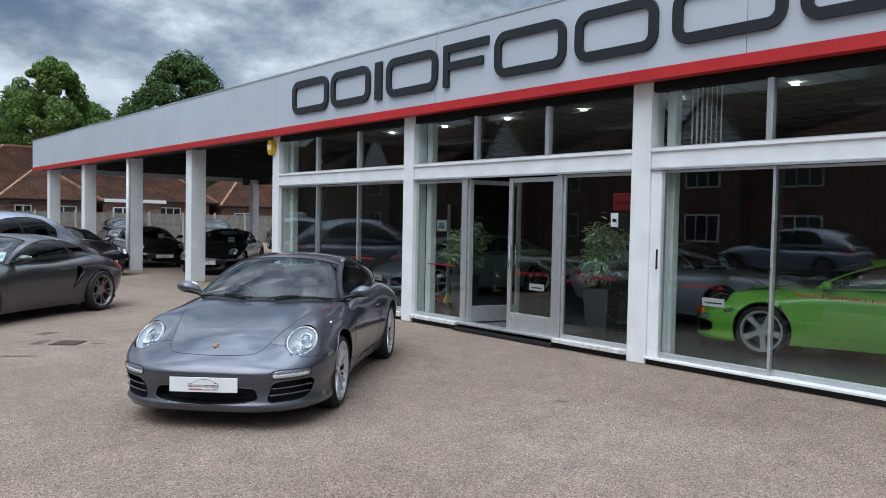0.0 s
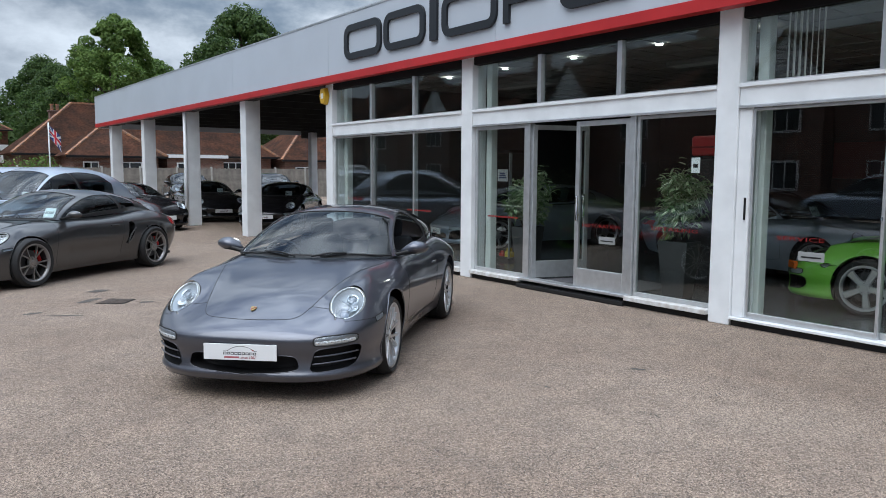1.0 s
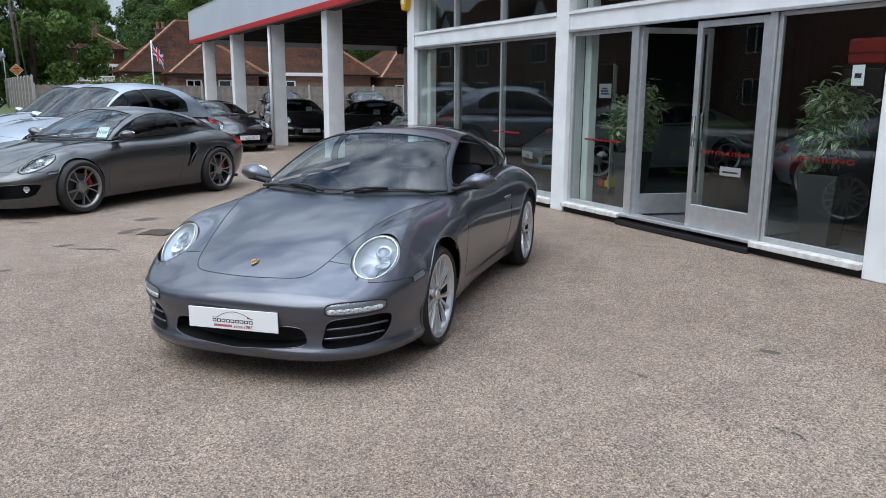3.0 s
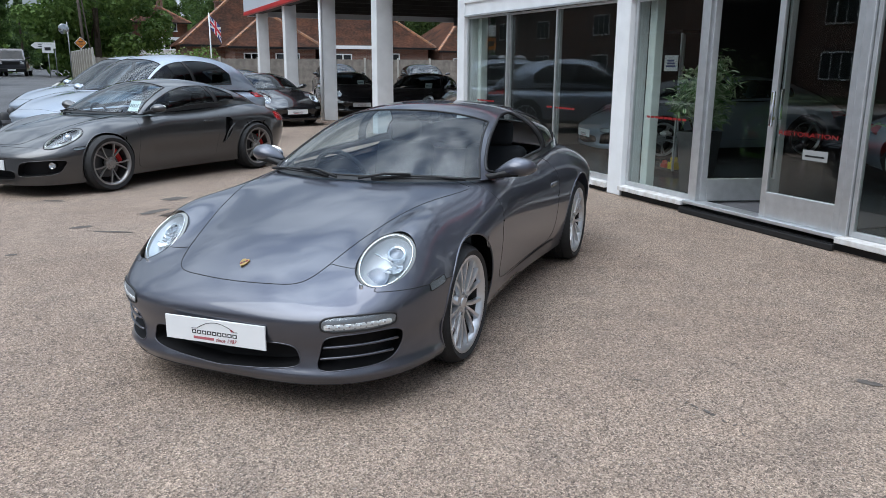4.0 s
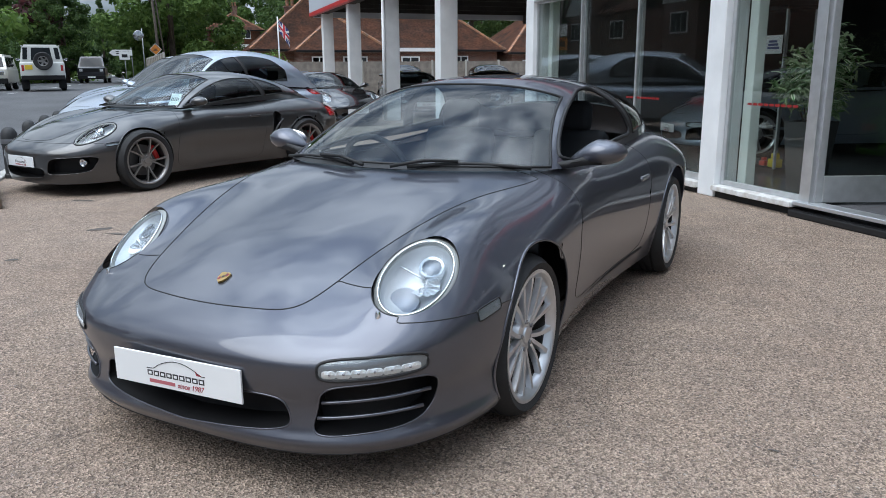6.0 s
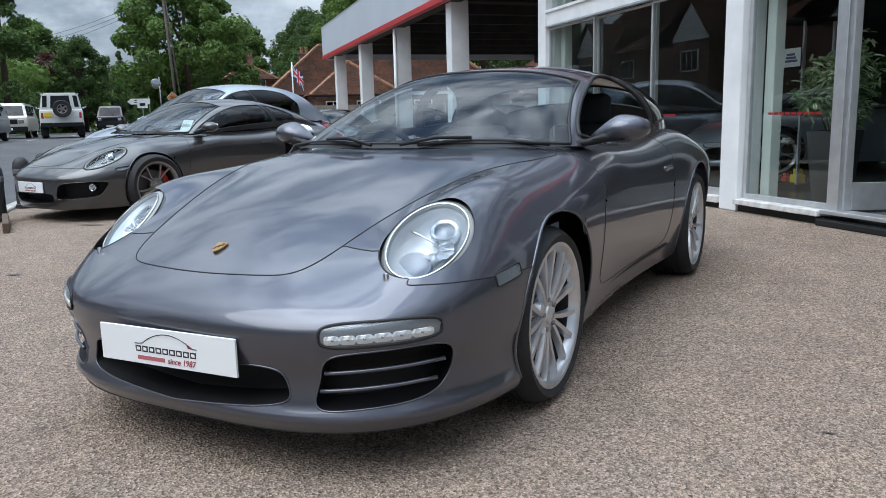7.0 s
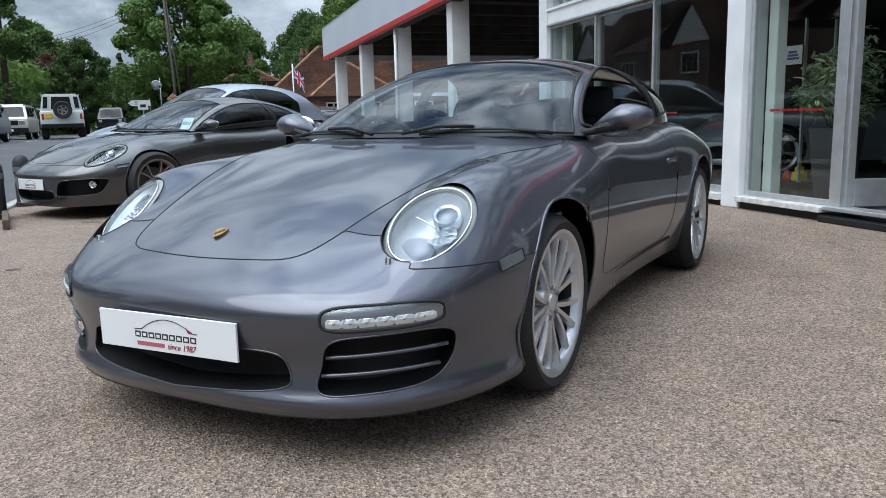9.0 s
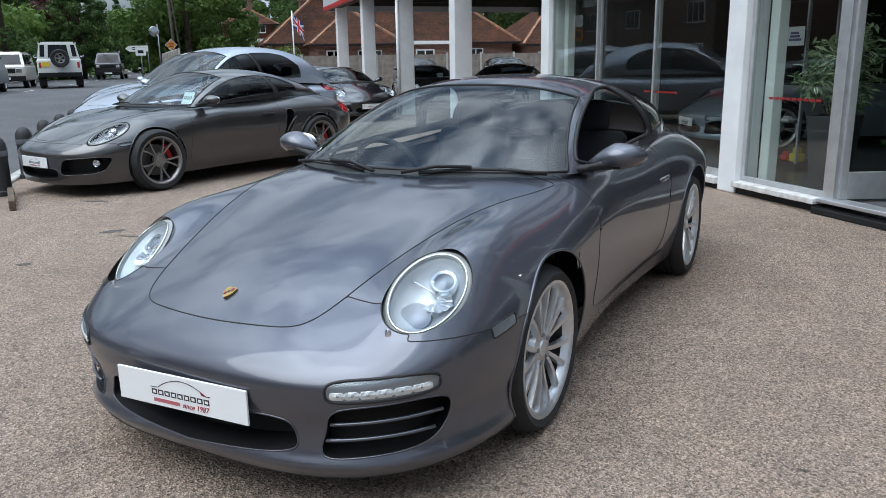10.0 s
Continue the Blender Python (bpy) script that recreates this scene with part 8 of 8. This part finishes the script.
# ---- trees ----
def leaf_mat(name, c1, c2):
    m = bpy.data.materials.new(name)
    m.use_nodes = True
    n, l = m.node_tree.nodes, m.node_tree.links
    b = n["Principled BSDF"]
    b.inputs["Roughness"].default_value = 0.6
    b.inputs["Specular IOR Level"].default_value = 0.3
    g = n.new("ShaderNodeNewGeometry")
    r = n.new("ShaderNodeValToRGB")
    r.color_ramp.elements[0].color, r.color_ramp.elements[1].color = (*c1, 1), (*c2, 1)
    l.new(g.outputs["Random Per Island"], r.inputs["Fac"])
    l.new(r.outputs["Color"], b.inputs["Base Color"])
    t = n.new("ShaderNodeBsdfTranslucent")
    l.new(r.outputs["Color"], t.inputs["Color"])
    x = n.new("ShaderNodeMixShader")
    x.inputs["Fac"].default_value = 0.42
    l.new(b.outputs["BSDF"], x.inputs[1])
    l.new(t.outputs["BSDF"], x.inputs[2])
    l.new(x.outputs["Shader"], n["Material Output"].inputs["Surface"])
    return m


BARK = mat("grey brown bark", (0.085, 0.065, 0.05), 0.9, var=0.4, scale=6, bump=0.6, bscale=18)
L_MID = leaf_mat("mid green leaves", (0.060, 0.115, 0.026), (0.17, 0.26, 0.065))
L_DARK = leaf_mat("dark green leaves", (0.034, 0.072, 0.020), (0.105, 0.165, 0.045))
L_LIME = leaf_mat("light green leaves", (0.075, 0.14, 0.026), (0.19, 0.275, 0.07))
L_PURPLE = leaf_mat("purple leaves", (0.035, 0.012, 0.014), (0.09, 0.03, 0.03))


def leaves_mesh(name, clumps, per, size, rng):
    """Many small bent leaf sprays spread through round clumps."""
    C = np.array([c[:3] for c in clumps])
    R = np.array([c[3] for c in clumps])
    k = len(C) * per
    idx = np.repeat(np.arange(len(C)), per)
    d = rng.normal(size=(k, 3))
    d /= np.linalg.norm(d, axis=1)[:, None]
    rad = R[idx] * (0.55 + 0.5 * rng.random(k) ** 0.6)
    p = C[idx] + d * rad[:, None] * np.array([1, 1, 0.8])
    nrm = d + rng.normal(size=(k, 3)) * 0.55 + np.array([0, 0, 0.35])
    nrm /= np.linalg.norm(nrm, axis=1)[:, None]
    a = np.cross(nrm, rng.normal(size=(k, 3)))
    a /= np.linalg.norm(a, axis=1)[:, None] + 1e-9
    b = np.cross(nrm, a)
    s = size * (0.6 + 0.8 * rng.random(k))[:, None]
    v = np.stack([p - a * s, p - b * s * 0.55 + nrm * s * 0.1, p + a * s * 1.1, p + b * s * 0.6 - nrm * s * 0.15], 1).reshape(-1, 3)
    f = np.arange(4 * k).reshape(-1, 4)
    me = bpy.data.meshes.new(name)
    me.vertices.add(4 * k)
    me.vertices.foreach_set("co", v.ravel())
    me.loops.add(4 * k)
    me.loops.foreach_set("vertex_index", f.ravel())
    me.polygons.add(k)
    me.polygons.foreach_set("loop_start", np.arange(0, 4 * k, 4))
    me.update(calc_edges=True)
    return me


def broad_tree(h, spread, leaf, seed, label, per=130, size=0.15, low=0.2):
    rng = np.random.default_rng(seed)
    tr = tagged(empty("tree"), label, "tree", "trees behind the fence")
    tube("trunk", [(0, 0, 0), (0.1, 0.05, h * 0.25), (0.05, 0.15, h * 0.55), (0.0, 0.1, h * 0.85)], [h * 0.022, h * 0.017, h * 0.010, h * 0.003], BARK, tr, "grey brown trunk", sides=10)
    clumps = []
    for i in range(130):
        z = low + (1 - low) * rng.random() ** 0.85
        prof = math.sin(math.pi * min(1, (z - low * 0.6) / (1 - low * 0.6)) ** 0.75) ** 0.6
        a, rr = rng.random() * 6.283, spread * prof * (0.30 + 0.72 * rng.random() ** 0.7)
        clumps.append((rr * math.cos(a), rr * math.sin(a), h * z * 0.95, spread * (0.10 + 0.13 * rng.random())))
    for i in range(9):
        c0 = clumps[i * 13]
        zb = h * (0.25 + 0.05 * i)
        tube("limb", [(0.05, 0.1, zb), (c0[0] * 0.5, c0[1] * 0.5, (zb + c0[2]) / 2 + 0.3), (c0[0] * 0.95, c0[1] * 0.95, c0[2])], [h * 0.010, h * 0.006, h * 0.002], BARK, tr, sides=6)
    place("crown", leaves_mesh("crown", clumps, per, size, rng), leaf, tr, "leafy crown")
    return tr


def conifer(h, spread, leaf, seed, label):
    rng = np.random.default_rng(seed)
    tr = tagged(empty("conifer"), label, "tree", "trees behind the fence")
    tube("trunk", [(0, 0, 0), (0, 0, h * 0.97)], [h * 0.02, h * 0.003], BARK, tr, "grey brown trunk", sides=8)
    clumps = []
    for i in range(70):
        z = 0.1 + 0.9 * rng.random()
        a = rng.random() * 6.283
        rr = spread * (1.02 - z) * (0.4 + 0.6 * rng.random())
        clumps.append((rr * math.cos(a), rr * math.sin(a), h * z - 0.15 * rr, 0.35 + spread * 0.20 * (1.1 - z)))
    place("crown", leaves_mesh("crown", clumps, 150, 0.18, rng), leaf, tr, "dark needled crown")
    return tr


def at(tr, deg, d, scale=1.0, ox=0.0, oy=0.0):
    a = radians(deg)
    tr.matrix_world = pose(ox + d * math.cos(a), oy + d * math.sin(a), 0, 0, 0, deg * 7 % 360) @ Matrix.Diagonal((scale, scale, scale, 1))
    return tr


t_oak = at(broad_tree(17.0, 6.2, L_DARK, 3, "tall dark oak in full leaf", 270), 68, 76)
t_lime = at(broad_tree(18.0, 5.0, L_LIME, 5, "tall light green broadleaf tree", 270), 76.3, 80, 0.92)
t_big = at(broad_tree(12.4, 5.2, L_MID, 8, "large mid green roadside tree", 270), 90.3, 62, 1.0, 2.6, 3.3)
t_con = at(conifer(21.0, 4.6, L_DARK, 4, "tall dark conifer by the road"), 101.5, 58, 0.68, 2.6, 3.3)


def again(tr, deg, d, scale, ox=2.6, oy=3.3):
    a = radians(deg)
    t = copy_thing(tr, pose(0, 0, 0))
    t.matrix_basis = pose(ox + d * math.cos(a), oy + d * math.sin(a), 0, 0, 0, (deg * 37) % 360) @ Matrix.Diagonal((scale, scale, scale, 1))
    return t


for tr, deg, d, sc in ((t_oak, 79.0, 84, 0.84), (t_oak, 61.5, 78, 0.86), (t_oak, 72.2, 88, 0.82), (t_oak, 97.0, 68, 0.47), (t_con, 94.6, 92, 0.43), (t_con, 104.5, 50, 0.6), (t_big, 64.8, 92, 1.2), (t_big, 55, 86, 1.3), (t_oak, 48, 84, 0.9), (t_big, 100, 74, 0.8), (t_oak, 107, 60, 0.6), (t_big, 75, 96, 1.2), (t_oak, 91.5, 100, 0.55), (t_lime, 40, 90, 0.9), (t_oak, 81.2, 95, 0.8), (t_oak, 81.8, 128, 1.1), (t_big, 86.2, 126, 1.3), (t_oak, 88.0, 112, 0.9)):
    again(tr, deg, d, sc)
# trees behind the houses over the road
for k, (x, y, sc) in enumerate(((-34, -18, 0.5), (-32, 4, 0.45), (-36, 22, 0.5), (-28, 36, 0.48))):
    t = copy_thing((t_oak, t_big)[k % 2], pose(x, y, 0, 0, 0, 50 * k))
    t.matrix_basis = pose(x, y, 0, 0, 0, 50 * k) @ Matrix.Diagonal((sc, sc, sc, 1))
    t["group"] = "trees over the road"


def hedge(name, pts, width, h, leaf, seed, label, per=90, size=0.2):
    rng = np.random.default_rng(seed)
    clumps = []
    for (a, b) in zip(pts[:-1], pts[1:]):
        a, b = np.array(a, float), np.array(b, float)
        n = int(np.linalg.norm(b - a) / 0.9) + 1
        for i in range(n):
            for j in range(3):
                p = a + (b - a) * (i + rng.random()) / n + rng.normal(size=2) * width * 0.35
                zz = h * (0.25 + 0.3 * j + 0.2 * rng.random())
                clumps.append((p[0], p[1], zz, h * 0.24 + 0.25))
    return tagged(place(name, leaves_mesh(name, clumps, per, size, rng), leaf), label, "hedge", kind="stuff")


hedge("hedge", [(-11.8, 57), (-11.0, 70)], 2.0, 3.8, L_MID, 11, "dense green roadside hedge", 150, 0.15)
hedge("shrubs", [(-10.5, 62), (-6.5, 84)], 2.5, 5.0, L_LIME, 12, "bright green roadside shrubs", 70, 0.26)
hedge("shrubs", [(-8.2, 70), (-7.2, 76)], 1.4, 5.6, L_PURPLE, 13, "purple-leaved roadside shrub", 80, 0.24)
hedge("garden_hedge", [(5.2, 48.0), (8.2, 47.2)], 1.0, 1.9, L_LIME, 14, "clipped garden hedge behind the fence", 160, 0.075)
hedge("far_woods", [(-30, 118), (0, 124), (30, 118), (62, 100)], 6, 7.0, L_DARK, 15, "dark distant woodland", 60, 0.6)
hedge("shrubs", [(-1.0, 66), (3.0, 70)], 2.5, 4.6, L_MID, 16, "mixed green shrubs by the road bend", 70, 0.26)


# ---- showroom contents ----
LAMPM = mat("ceiling lamp diffuser", (0.35, 0.34, 0.32), 0.5, emit=0.03)
for xx, yy in ((10.5, 11.5), (10.5, 7.4), (10.5, 3.2), (10.5, -1.5), (14.5, 11.5), (14.5, 7.4), (14.5, 3.2)):
    li = tagged(empty("ceiling_light", pose(xx, yy, 3.298)), "long white fluorescent ceiling light", "ceiling light", "ceiling lights in the showroom")
    box("frame", -0.16, 0.16, -0.75, 0.75, -0.06, 0.006, mat_once("dull lamp frame", (0.25, 0.25, 0.25), 0.6), li, "white metal frame", 0.006)
    box("diffuser", -0.13, 0.13, -0.71, 0.71, -0.07, -0.061, LAMPM, li, "glowing diffuser")
for k in range(7):
    sp_ = tagged(empty("spotlight", pose(8.9, 11.8 - 1.55 * k, 3.30)), "small round recessed ceiling spotlight", "spotlight", "spotlights behind the glass")
    turned("ring", [(0.05, -0.008), (0.06, -0.008), (0.062, 0.0)], CHROME, sp_, n=20, axis="z")
    turned("bulb", [(0.0, -0.006), (0.045, -0.005), (0.05, -0.001)], mat_once("spot bulb", (1.0, 0.95, 0.85), 0.4, emit=40.0), sp_, n=16, axis="z")

INCOL = mat("pale inner column plaster", (0.62, 0.66, 0.64), 0.6, var=0.08, scale=3)
for y in (9.36, 4.98, 13.72):
    tagged(box("inner_column", FX + 0.215, FX + 0.34, y - 0.06, y + 0.06, 0.10, 3.30, INCOL, None, "", 0.01), "pale plastered column inside the glass", "column", kind="structure")
for k in range(7):
    bl = box("vertical_blind", -0.045, 0.045, -0.004, 0.004, 2.30, 3.28, mat_once("white blind fabric", (0.6, 0.6, 0.57), 0.8), None, "", 0, 1, pose(FX + 0.36, 4.80 - 0.06 * k, 0, 0, 0, 35 + 6 * math.sin(k)))
    tagged(bl, "narrow white vertical blind slat at the window", "blind", "blind slats")

VARI = bpy.data.materials.new("variegated leaf")
VARI.use_nodes = True
vn, vl = VARI.node_tree.nodes, VARI.node_tree.links
vb = vn["Principled BSDF"]
vb.inputs["Roughness"].default_value = 0.45
vg = vn.new("ShaderNodeTexCoord")
vs_ = vn.new("ShaderNodeSeparateXYZ")
va = vn.new("ShaderNodeMath")
va.operation = "ABSOLUTE"
vr = vn.new("ShaderNodeValToRGB")
vr.color_ramp.elements[0].position, vr.color_ramp.elements[1].position = 0.22, 0.50
vr.color_ramp.elements[0].color, vr.color_ramp.elements[1].color = (0.075, 0.20, 0.055, 1), (0.70, 0.76, 0.56, 1)
vm = vn.new("ShaderNodeMath")
vm.operation = "MULTIPLY"
vm.inputs[1].default_value = 78.0
vl.new(vg.outputs["Object"], vs_.inputs["Vector"])
vl.new(vs_.outputs["Y"], va.inputs[0])
vl.new(va.outputs[0], vm.inputs[0])
vl.new(vm.outputs[0], vr.inputs["Fac"])
vl.new(vr.outputs["Color"], vb.inputs["Base Color"])


def leaf_shape():
    n = 7
    vs, fs = [], []
    for i in range(n):
        t = i / (n - 1)
        w = 0.013 * math.sin(math.pi * (0.04 + 0.93 * t) ** 0.8)
        z = -0.022 * t * t
        vs += [(0.088 * t, -w, z + 0.006), (0.088 * t, 0, z), (0.088 * t, w, z + 0.006)]
    for i in range(n - 1):
        for j in range(2):
            fs.append((3 * i + j, 3 * i + 3 + j, 3 * i + 4 + j, 3 * i + 1 + j))
    return mesh_from("leaf", vs, fs)


LEAF = leaf_shape()
LEAF.materials.append(VARI)
POTM = mat("dark grey planter", (0.05, 0.052, 0.055), 0.5, var=0.2, scale=6)


def potted_plant(x, y, z, h, seed, label, rot=10):
    rng = random.Random(seed)
    pl = tagged(empty("potted_plant", pose(x, y, z, 0, 0, rot)), label, "plant", "potted plants in the showroom")
    bm = bmesh.new()
    a = [bm.verts.new((sx * 0.13, sy * 0.13, 0.0)) for sx, sy in ((-1, -1), (1, -1), (1, 1), (-1, 1))]
    b = [bm.verts.new((sx * 0.19, sy * 0.19, 0.68)) for sx, sy in ((-1, -1), (1, -1), (1, 1), (-1, 1))]
    c_ = [bm.verts.new((sx * 0.165, sy * 0.165, 0.68)) for sx, sy in ((-1, -1), (1, -1), (1, 1), (-1, 1))]
    d_ = [bm.verts.new((sx * 0.16, sy * 0.16, 0.62)) for sx, sy in ((-1, -1), (1, -1), (1, 1), (-1, 1))]
    for lo, hi in ((a, b), (b, c_), (c_, d_)):
        for i in range(4):
            bm.faces.new((lo[i], lo[(i + 1) % 4], hi[(i + 1) % 4], hi[i]))
    bm.faces.new(a)
    bm.faces.new(d_)
    part("planter", bm, POTM, pl, "tall dark grey tapered planter")
    ends = []
    for k in range(16):
        ang, rr = rng.random() * 6.283, 0.08 + 0.23 * rng.random()
        zz = 0.72 + (h - 0.74) * (0.12 + 0.80 * rng.random())
        p0, p2 = Vector((0.05 * math.cos(ang), 0.05 * math.sin(ang), 0.61)), Vector((rr * math.cos(ang), rr * math.sin(ang), zz))
        p1 = p0.lerp(p2, 0.5) + Vector((0, 0, 0.06))
        tube("stem", [p0, p1, p2], [0.006, 0.004, 0.002], BARK, pl, sides=5)
        ends += [p1.lerp(p2, t) for t in (0.0, 0.3, 0.55, 0.75, 0.9, 1.0)]
    for k in range(300):
        p = ends[rng.randrange(len(ends))] + Vector((rng.gauss(0, 0.045), rng.gauss(0, 0.045), rng.gauss(0, 0.05)))
        s_ = 0.95 + 0.5 * rng.random()
        place("leaf", LEAF, None, pl, "", Matrix.Translation(p) @ pose(0, 0, 0, rng.uniform(-50, 50), rng.uniform(-35, 45), rng.uniform(0, 360)) @ Matrix.Diagonal((s_, s_, s_, 1)))
    bm = bmesh.new()
    for k in range(1000):
        p = ends[rng.randrange(len(ends))] + Vector((rng.gauss(0, 0.065), rng.gauss(0, 0.065), rng.gauss(0, 0.06)))
        s_ = 0.9 + 0.5 * rng.random()
        mx = Matrix.Translation(p) @ pose(0, 0, 0, rng.uniform(-50, 50), rng.uniform(-35, 45), rng.uniform(0, 360)) @ Matrix.Diagonal((s_, s_, s_, 1))
        base = len(bm.verts)
        vv = [bm.verts.new(mx @ v.co) for v in LEAF.vertices]
        for f_ in LEAF.polygons:
            bm.faces.new([vv[i] for i in f_.vertices])
    part("inner_leaves", bm, INLEAF, pl, "dense green inner leaves")
    return pl


INLEAF = leaf_mat("inner pot leaves", (0.08, 0.18, 0.05), (0.52, 0.60, 0.40))
potted_plant(8.22, 6.22, 0.10, 1.62, 21, "leafy variegated plant in a tall grey planter")
potted_plant(8.32, 9.02, 0.10, 1.62, 22, "leafy variegated plant in a tall dark planter", 24)

# glass display cabinet with small items
vit = tagged(empty("display_cabinet", pose(8.85, 10.25, 0.10)), "tall glass display cabinet with models on shelves", "display cabinet")
for sx in (0.0, 0.40):
    for sy in (-0.2, 0.22):
        box("corner_post", sx - 0.012, sx + 0.012, sy - 0.012, sy + 0.012, 0.06, 1.82, ALU, vit, "slim metal corner post")
box("base", -0.03, 0.43, -0.23, 0.25, 0.0, 0.06, BLACK, vit, "black base")
box("top", -0.03, 0.43, -0.23, 0.25, 1.82, 1.86, BLACK, vit, "black top")
for zz in (0.50, 0.92, 1.34):
    box("shelf", 0.0, 0.40, -0.2, 0.22, zz, zz + 0.006, PANE, vit, "glass shelf")
for nm, yy, zz, sx, h_, colr, lb in (("model_car", 0.12, 0.506, 0.1, 0.06, (0.6, 0.6, 0.6), "small pale model car on a shelf"), ("toy", -0.08, 0.06 + 0.1, 0.10, 0.16, (0.65, 0.5, 0.02), "small yellow toy in a cabinet"), ("toy", 0.10, 0.06 + 0.1, 0.07, 0.10, (0.5, 0.03, 0.02), "small red toy in a cabinet")):
    bm = bmesh.new()
    add_box(bm, -sx / 2, sx / 2, -sx * 0.7, sx * 0.7, 0, h_ * 0.6, 0.012, 2)
    add_box(bm, -sx / 2.6, sx / 2.6, -sx * 0.35, sx * 0.35, h_ * 0.6, h_, 0.01, 2)
    part(nm, bm, mat(nm + " paint", colr, 0.4), vit, lb, pose(0.12, yy, zz + (0 if nm == "model_car" else -0.095)))
crd = tagged(box("show_card", 0, 0.004, -0.13, 0.13, 0, 0.20, PLATE, None, "", 0, 1, pose(8.80, 10.17, 1.446)), "white show card with a printed car shape", "card")
for k in range(3):
    box("printed_bar", -0.004, -0.0005, -0.09 + 0.02 * k, 0.09 - 0.01 * k, 0.05 + 0.035 * k, 0.075 + 0.035 * k, mat_once("show card ink", (0.10, 0.12, 0.25), 0.6), crd)

# black cabinet with a red box and a notice
cab = tagged(empty("cabinet", pose(9.0, 6.47, 0.10)), "tall black cabinet beside the window", "cabinet")
box("body", 0, 0.45, -0.22, 0.22, 0.0, 1.72, BLACK, cab, "", 0.01)
box("door", -0.016, -0.002, -0.21, 0.21, 0.05, 1.68, mat_once("black satin door", (0.02, 0.02, 0.022), 0.35), cab, "black satin door", 0.004)
rb = tagged(empty("red_case", pose(9.12, 6.47, 1.82)), "red plastic case standing on the cabinet", "case")
bm = bmesh.new()
add_box(bm, -0.12, 0.12, -0.2, 0.2, 0.0, 0.26, 0.04, 3)
part("shell", bm, mat("red plastic", (0.5, 0.02, 0.025), 0.4), rb, auto=50)
box("band", -0.125, 0.125, -0.205, 0.205, 0.10, 0.125, mat_once("dark red band", (0.2, 0.01, 0.012), 0.5), rb)
nt = tagged(box("notice", 0, 0.002, -0.055, 0.055, 0, 0.17, PLATE, None, "", 0, 1, pose(FX + 0.096, 5.66, 1.60)), "small white notice stuck inside the glass", "notice")
box("printed_bar", -0.002, 0.0, -0.03, 0.03, 0.06, 0.10, TRIM, nt)
# a desk and dark fittings further in
dk = tagged(empty("desk", pose(12.8, 8.2, 0.10)), "dark reception desk at the back", "desk")
box("top", -0.4, 0.4, -0.9, 0.9, 0.72, 0.76, mat_once("dark wood", (0.06, 0.04, 0.03), 0.5), dk, "", 0.006)
box("front_panel", -0.38, -0.34, -0.85, 0.85, 0.0, 0.72, INNER, dk)
box("side_panel", -0.34, 0.38, -0.85, -0.81, 0.0, 0.72, INNER, dk)
box("side_panel", -0.34, 0.38, 0.81, 0.85, 0.0, 0.72, INNER, dk)
for yy, zz, w_, h_ in ((8.6, 1.5, 1.2, 0.8), (5.0, 1.4, 1.6, 1.0), (2.0, 1.5, 1.0, 0.8)):
    pic = tagged(box("wall_panel", 0, 0.03, -w_ / 2, w_ / 2, 0, h_, mat_once("dark red display panel", (0.10, 0.02, 0.02), 0.5), None, "", 0.004, 1, pose(17.76, yy, zz)), "dark red display panel on the back wall", "wall panel")
mt = tagged(box("door_mat", FX + 0.25, FX + 1.3, 6.7, 8.2, 0.10, 0.112, mat("grey coir mat", (0.10, 0.10, 0.11), 0.95, bump=0.5, bscale=200), None, "", 0.003), "grey entrance mat inside the doors", "mat")

# ---- red window lettering and white decals ----
REDTXT = mat("red window lettering", (0.24, 0.010, 0.010), 0.5)
def words(body, y, z, width, x):
    me = text_mesh(body, 0.09, 0.001)
    w = max(v.co.x for v in me.vertices) - min(v.co.x for v in me.vertices)
    me.materials.append(REDTXT)
    ob = place("window_lettering", me, None, None, "", pose(x, y, z, 90, 0, -90) @ Matrix.Diagonal((width / w, 0.62, 1, 1)))
    tagged(ob, "red lettering stuck on the shop window", "lettering", "window lettering")


def red_bars(y, z, width, x, n):
    g = tagged(empty("window_lettering", pose(x, y, z)), "row of red unreadable lettering on the glass", "lettering", "window lettering")
    for k in range(n):
        box("printed_bar", -0.001, 0.001, -width / 2 + k * width / n, -width / 2 + (k + 0.8) * width / n, -0.012, 0.012, REDTXT, g)


words("RESTORATION", 6.98, 0.93, 0.62, FX + 0.064)
words("SERVICE", 4.42, 0.96, 0.48, FX + 0.064)
words("RESTORATION", 2.95, 0.955, 0.95, FX + 0.114)
red_bars(8.88, 0.955, 0.66, FX + 0.084, 9)
words("DETAILING", 5.90, 0.955, 0.62, FX + 0.076)
red_bars(11.0, 0.955, 0.70, FX + 0.074, 9)
red_bars(13.2, 0.955, 0.60, FX + 0.074, 7)
dc = tagged(box("decal", -0.001, 0.001, -0.13, 0.13, -0.045, 0.045, mat_once("translucent decal film", (0.30, 0.31, 0.31), 0.5), None, "", 0, 1, pose(FX + 0.066, 6.88, 0.76)), "small white decal with a printed outline", "decal")
box("printed_bar", -0.003, -0.0015, -0.1, 0.1, -0.015, 0.0, TRIM, dc)
dc2 = copy_thing(dc, pose(FX + 0.062, 4.30, 0.80))
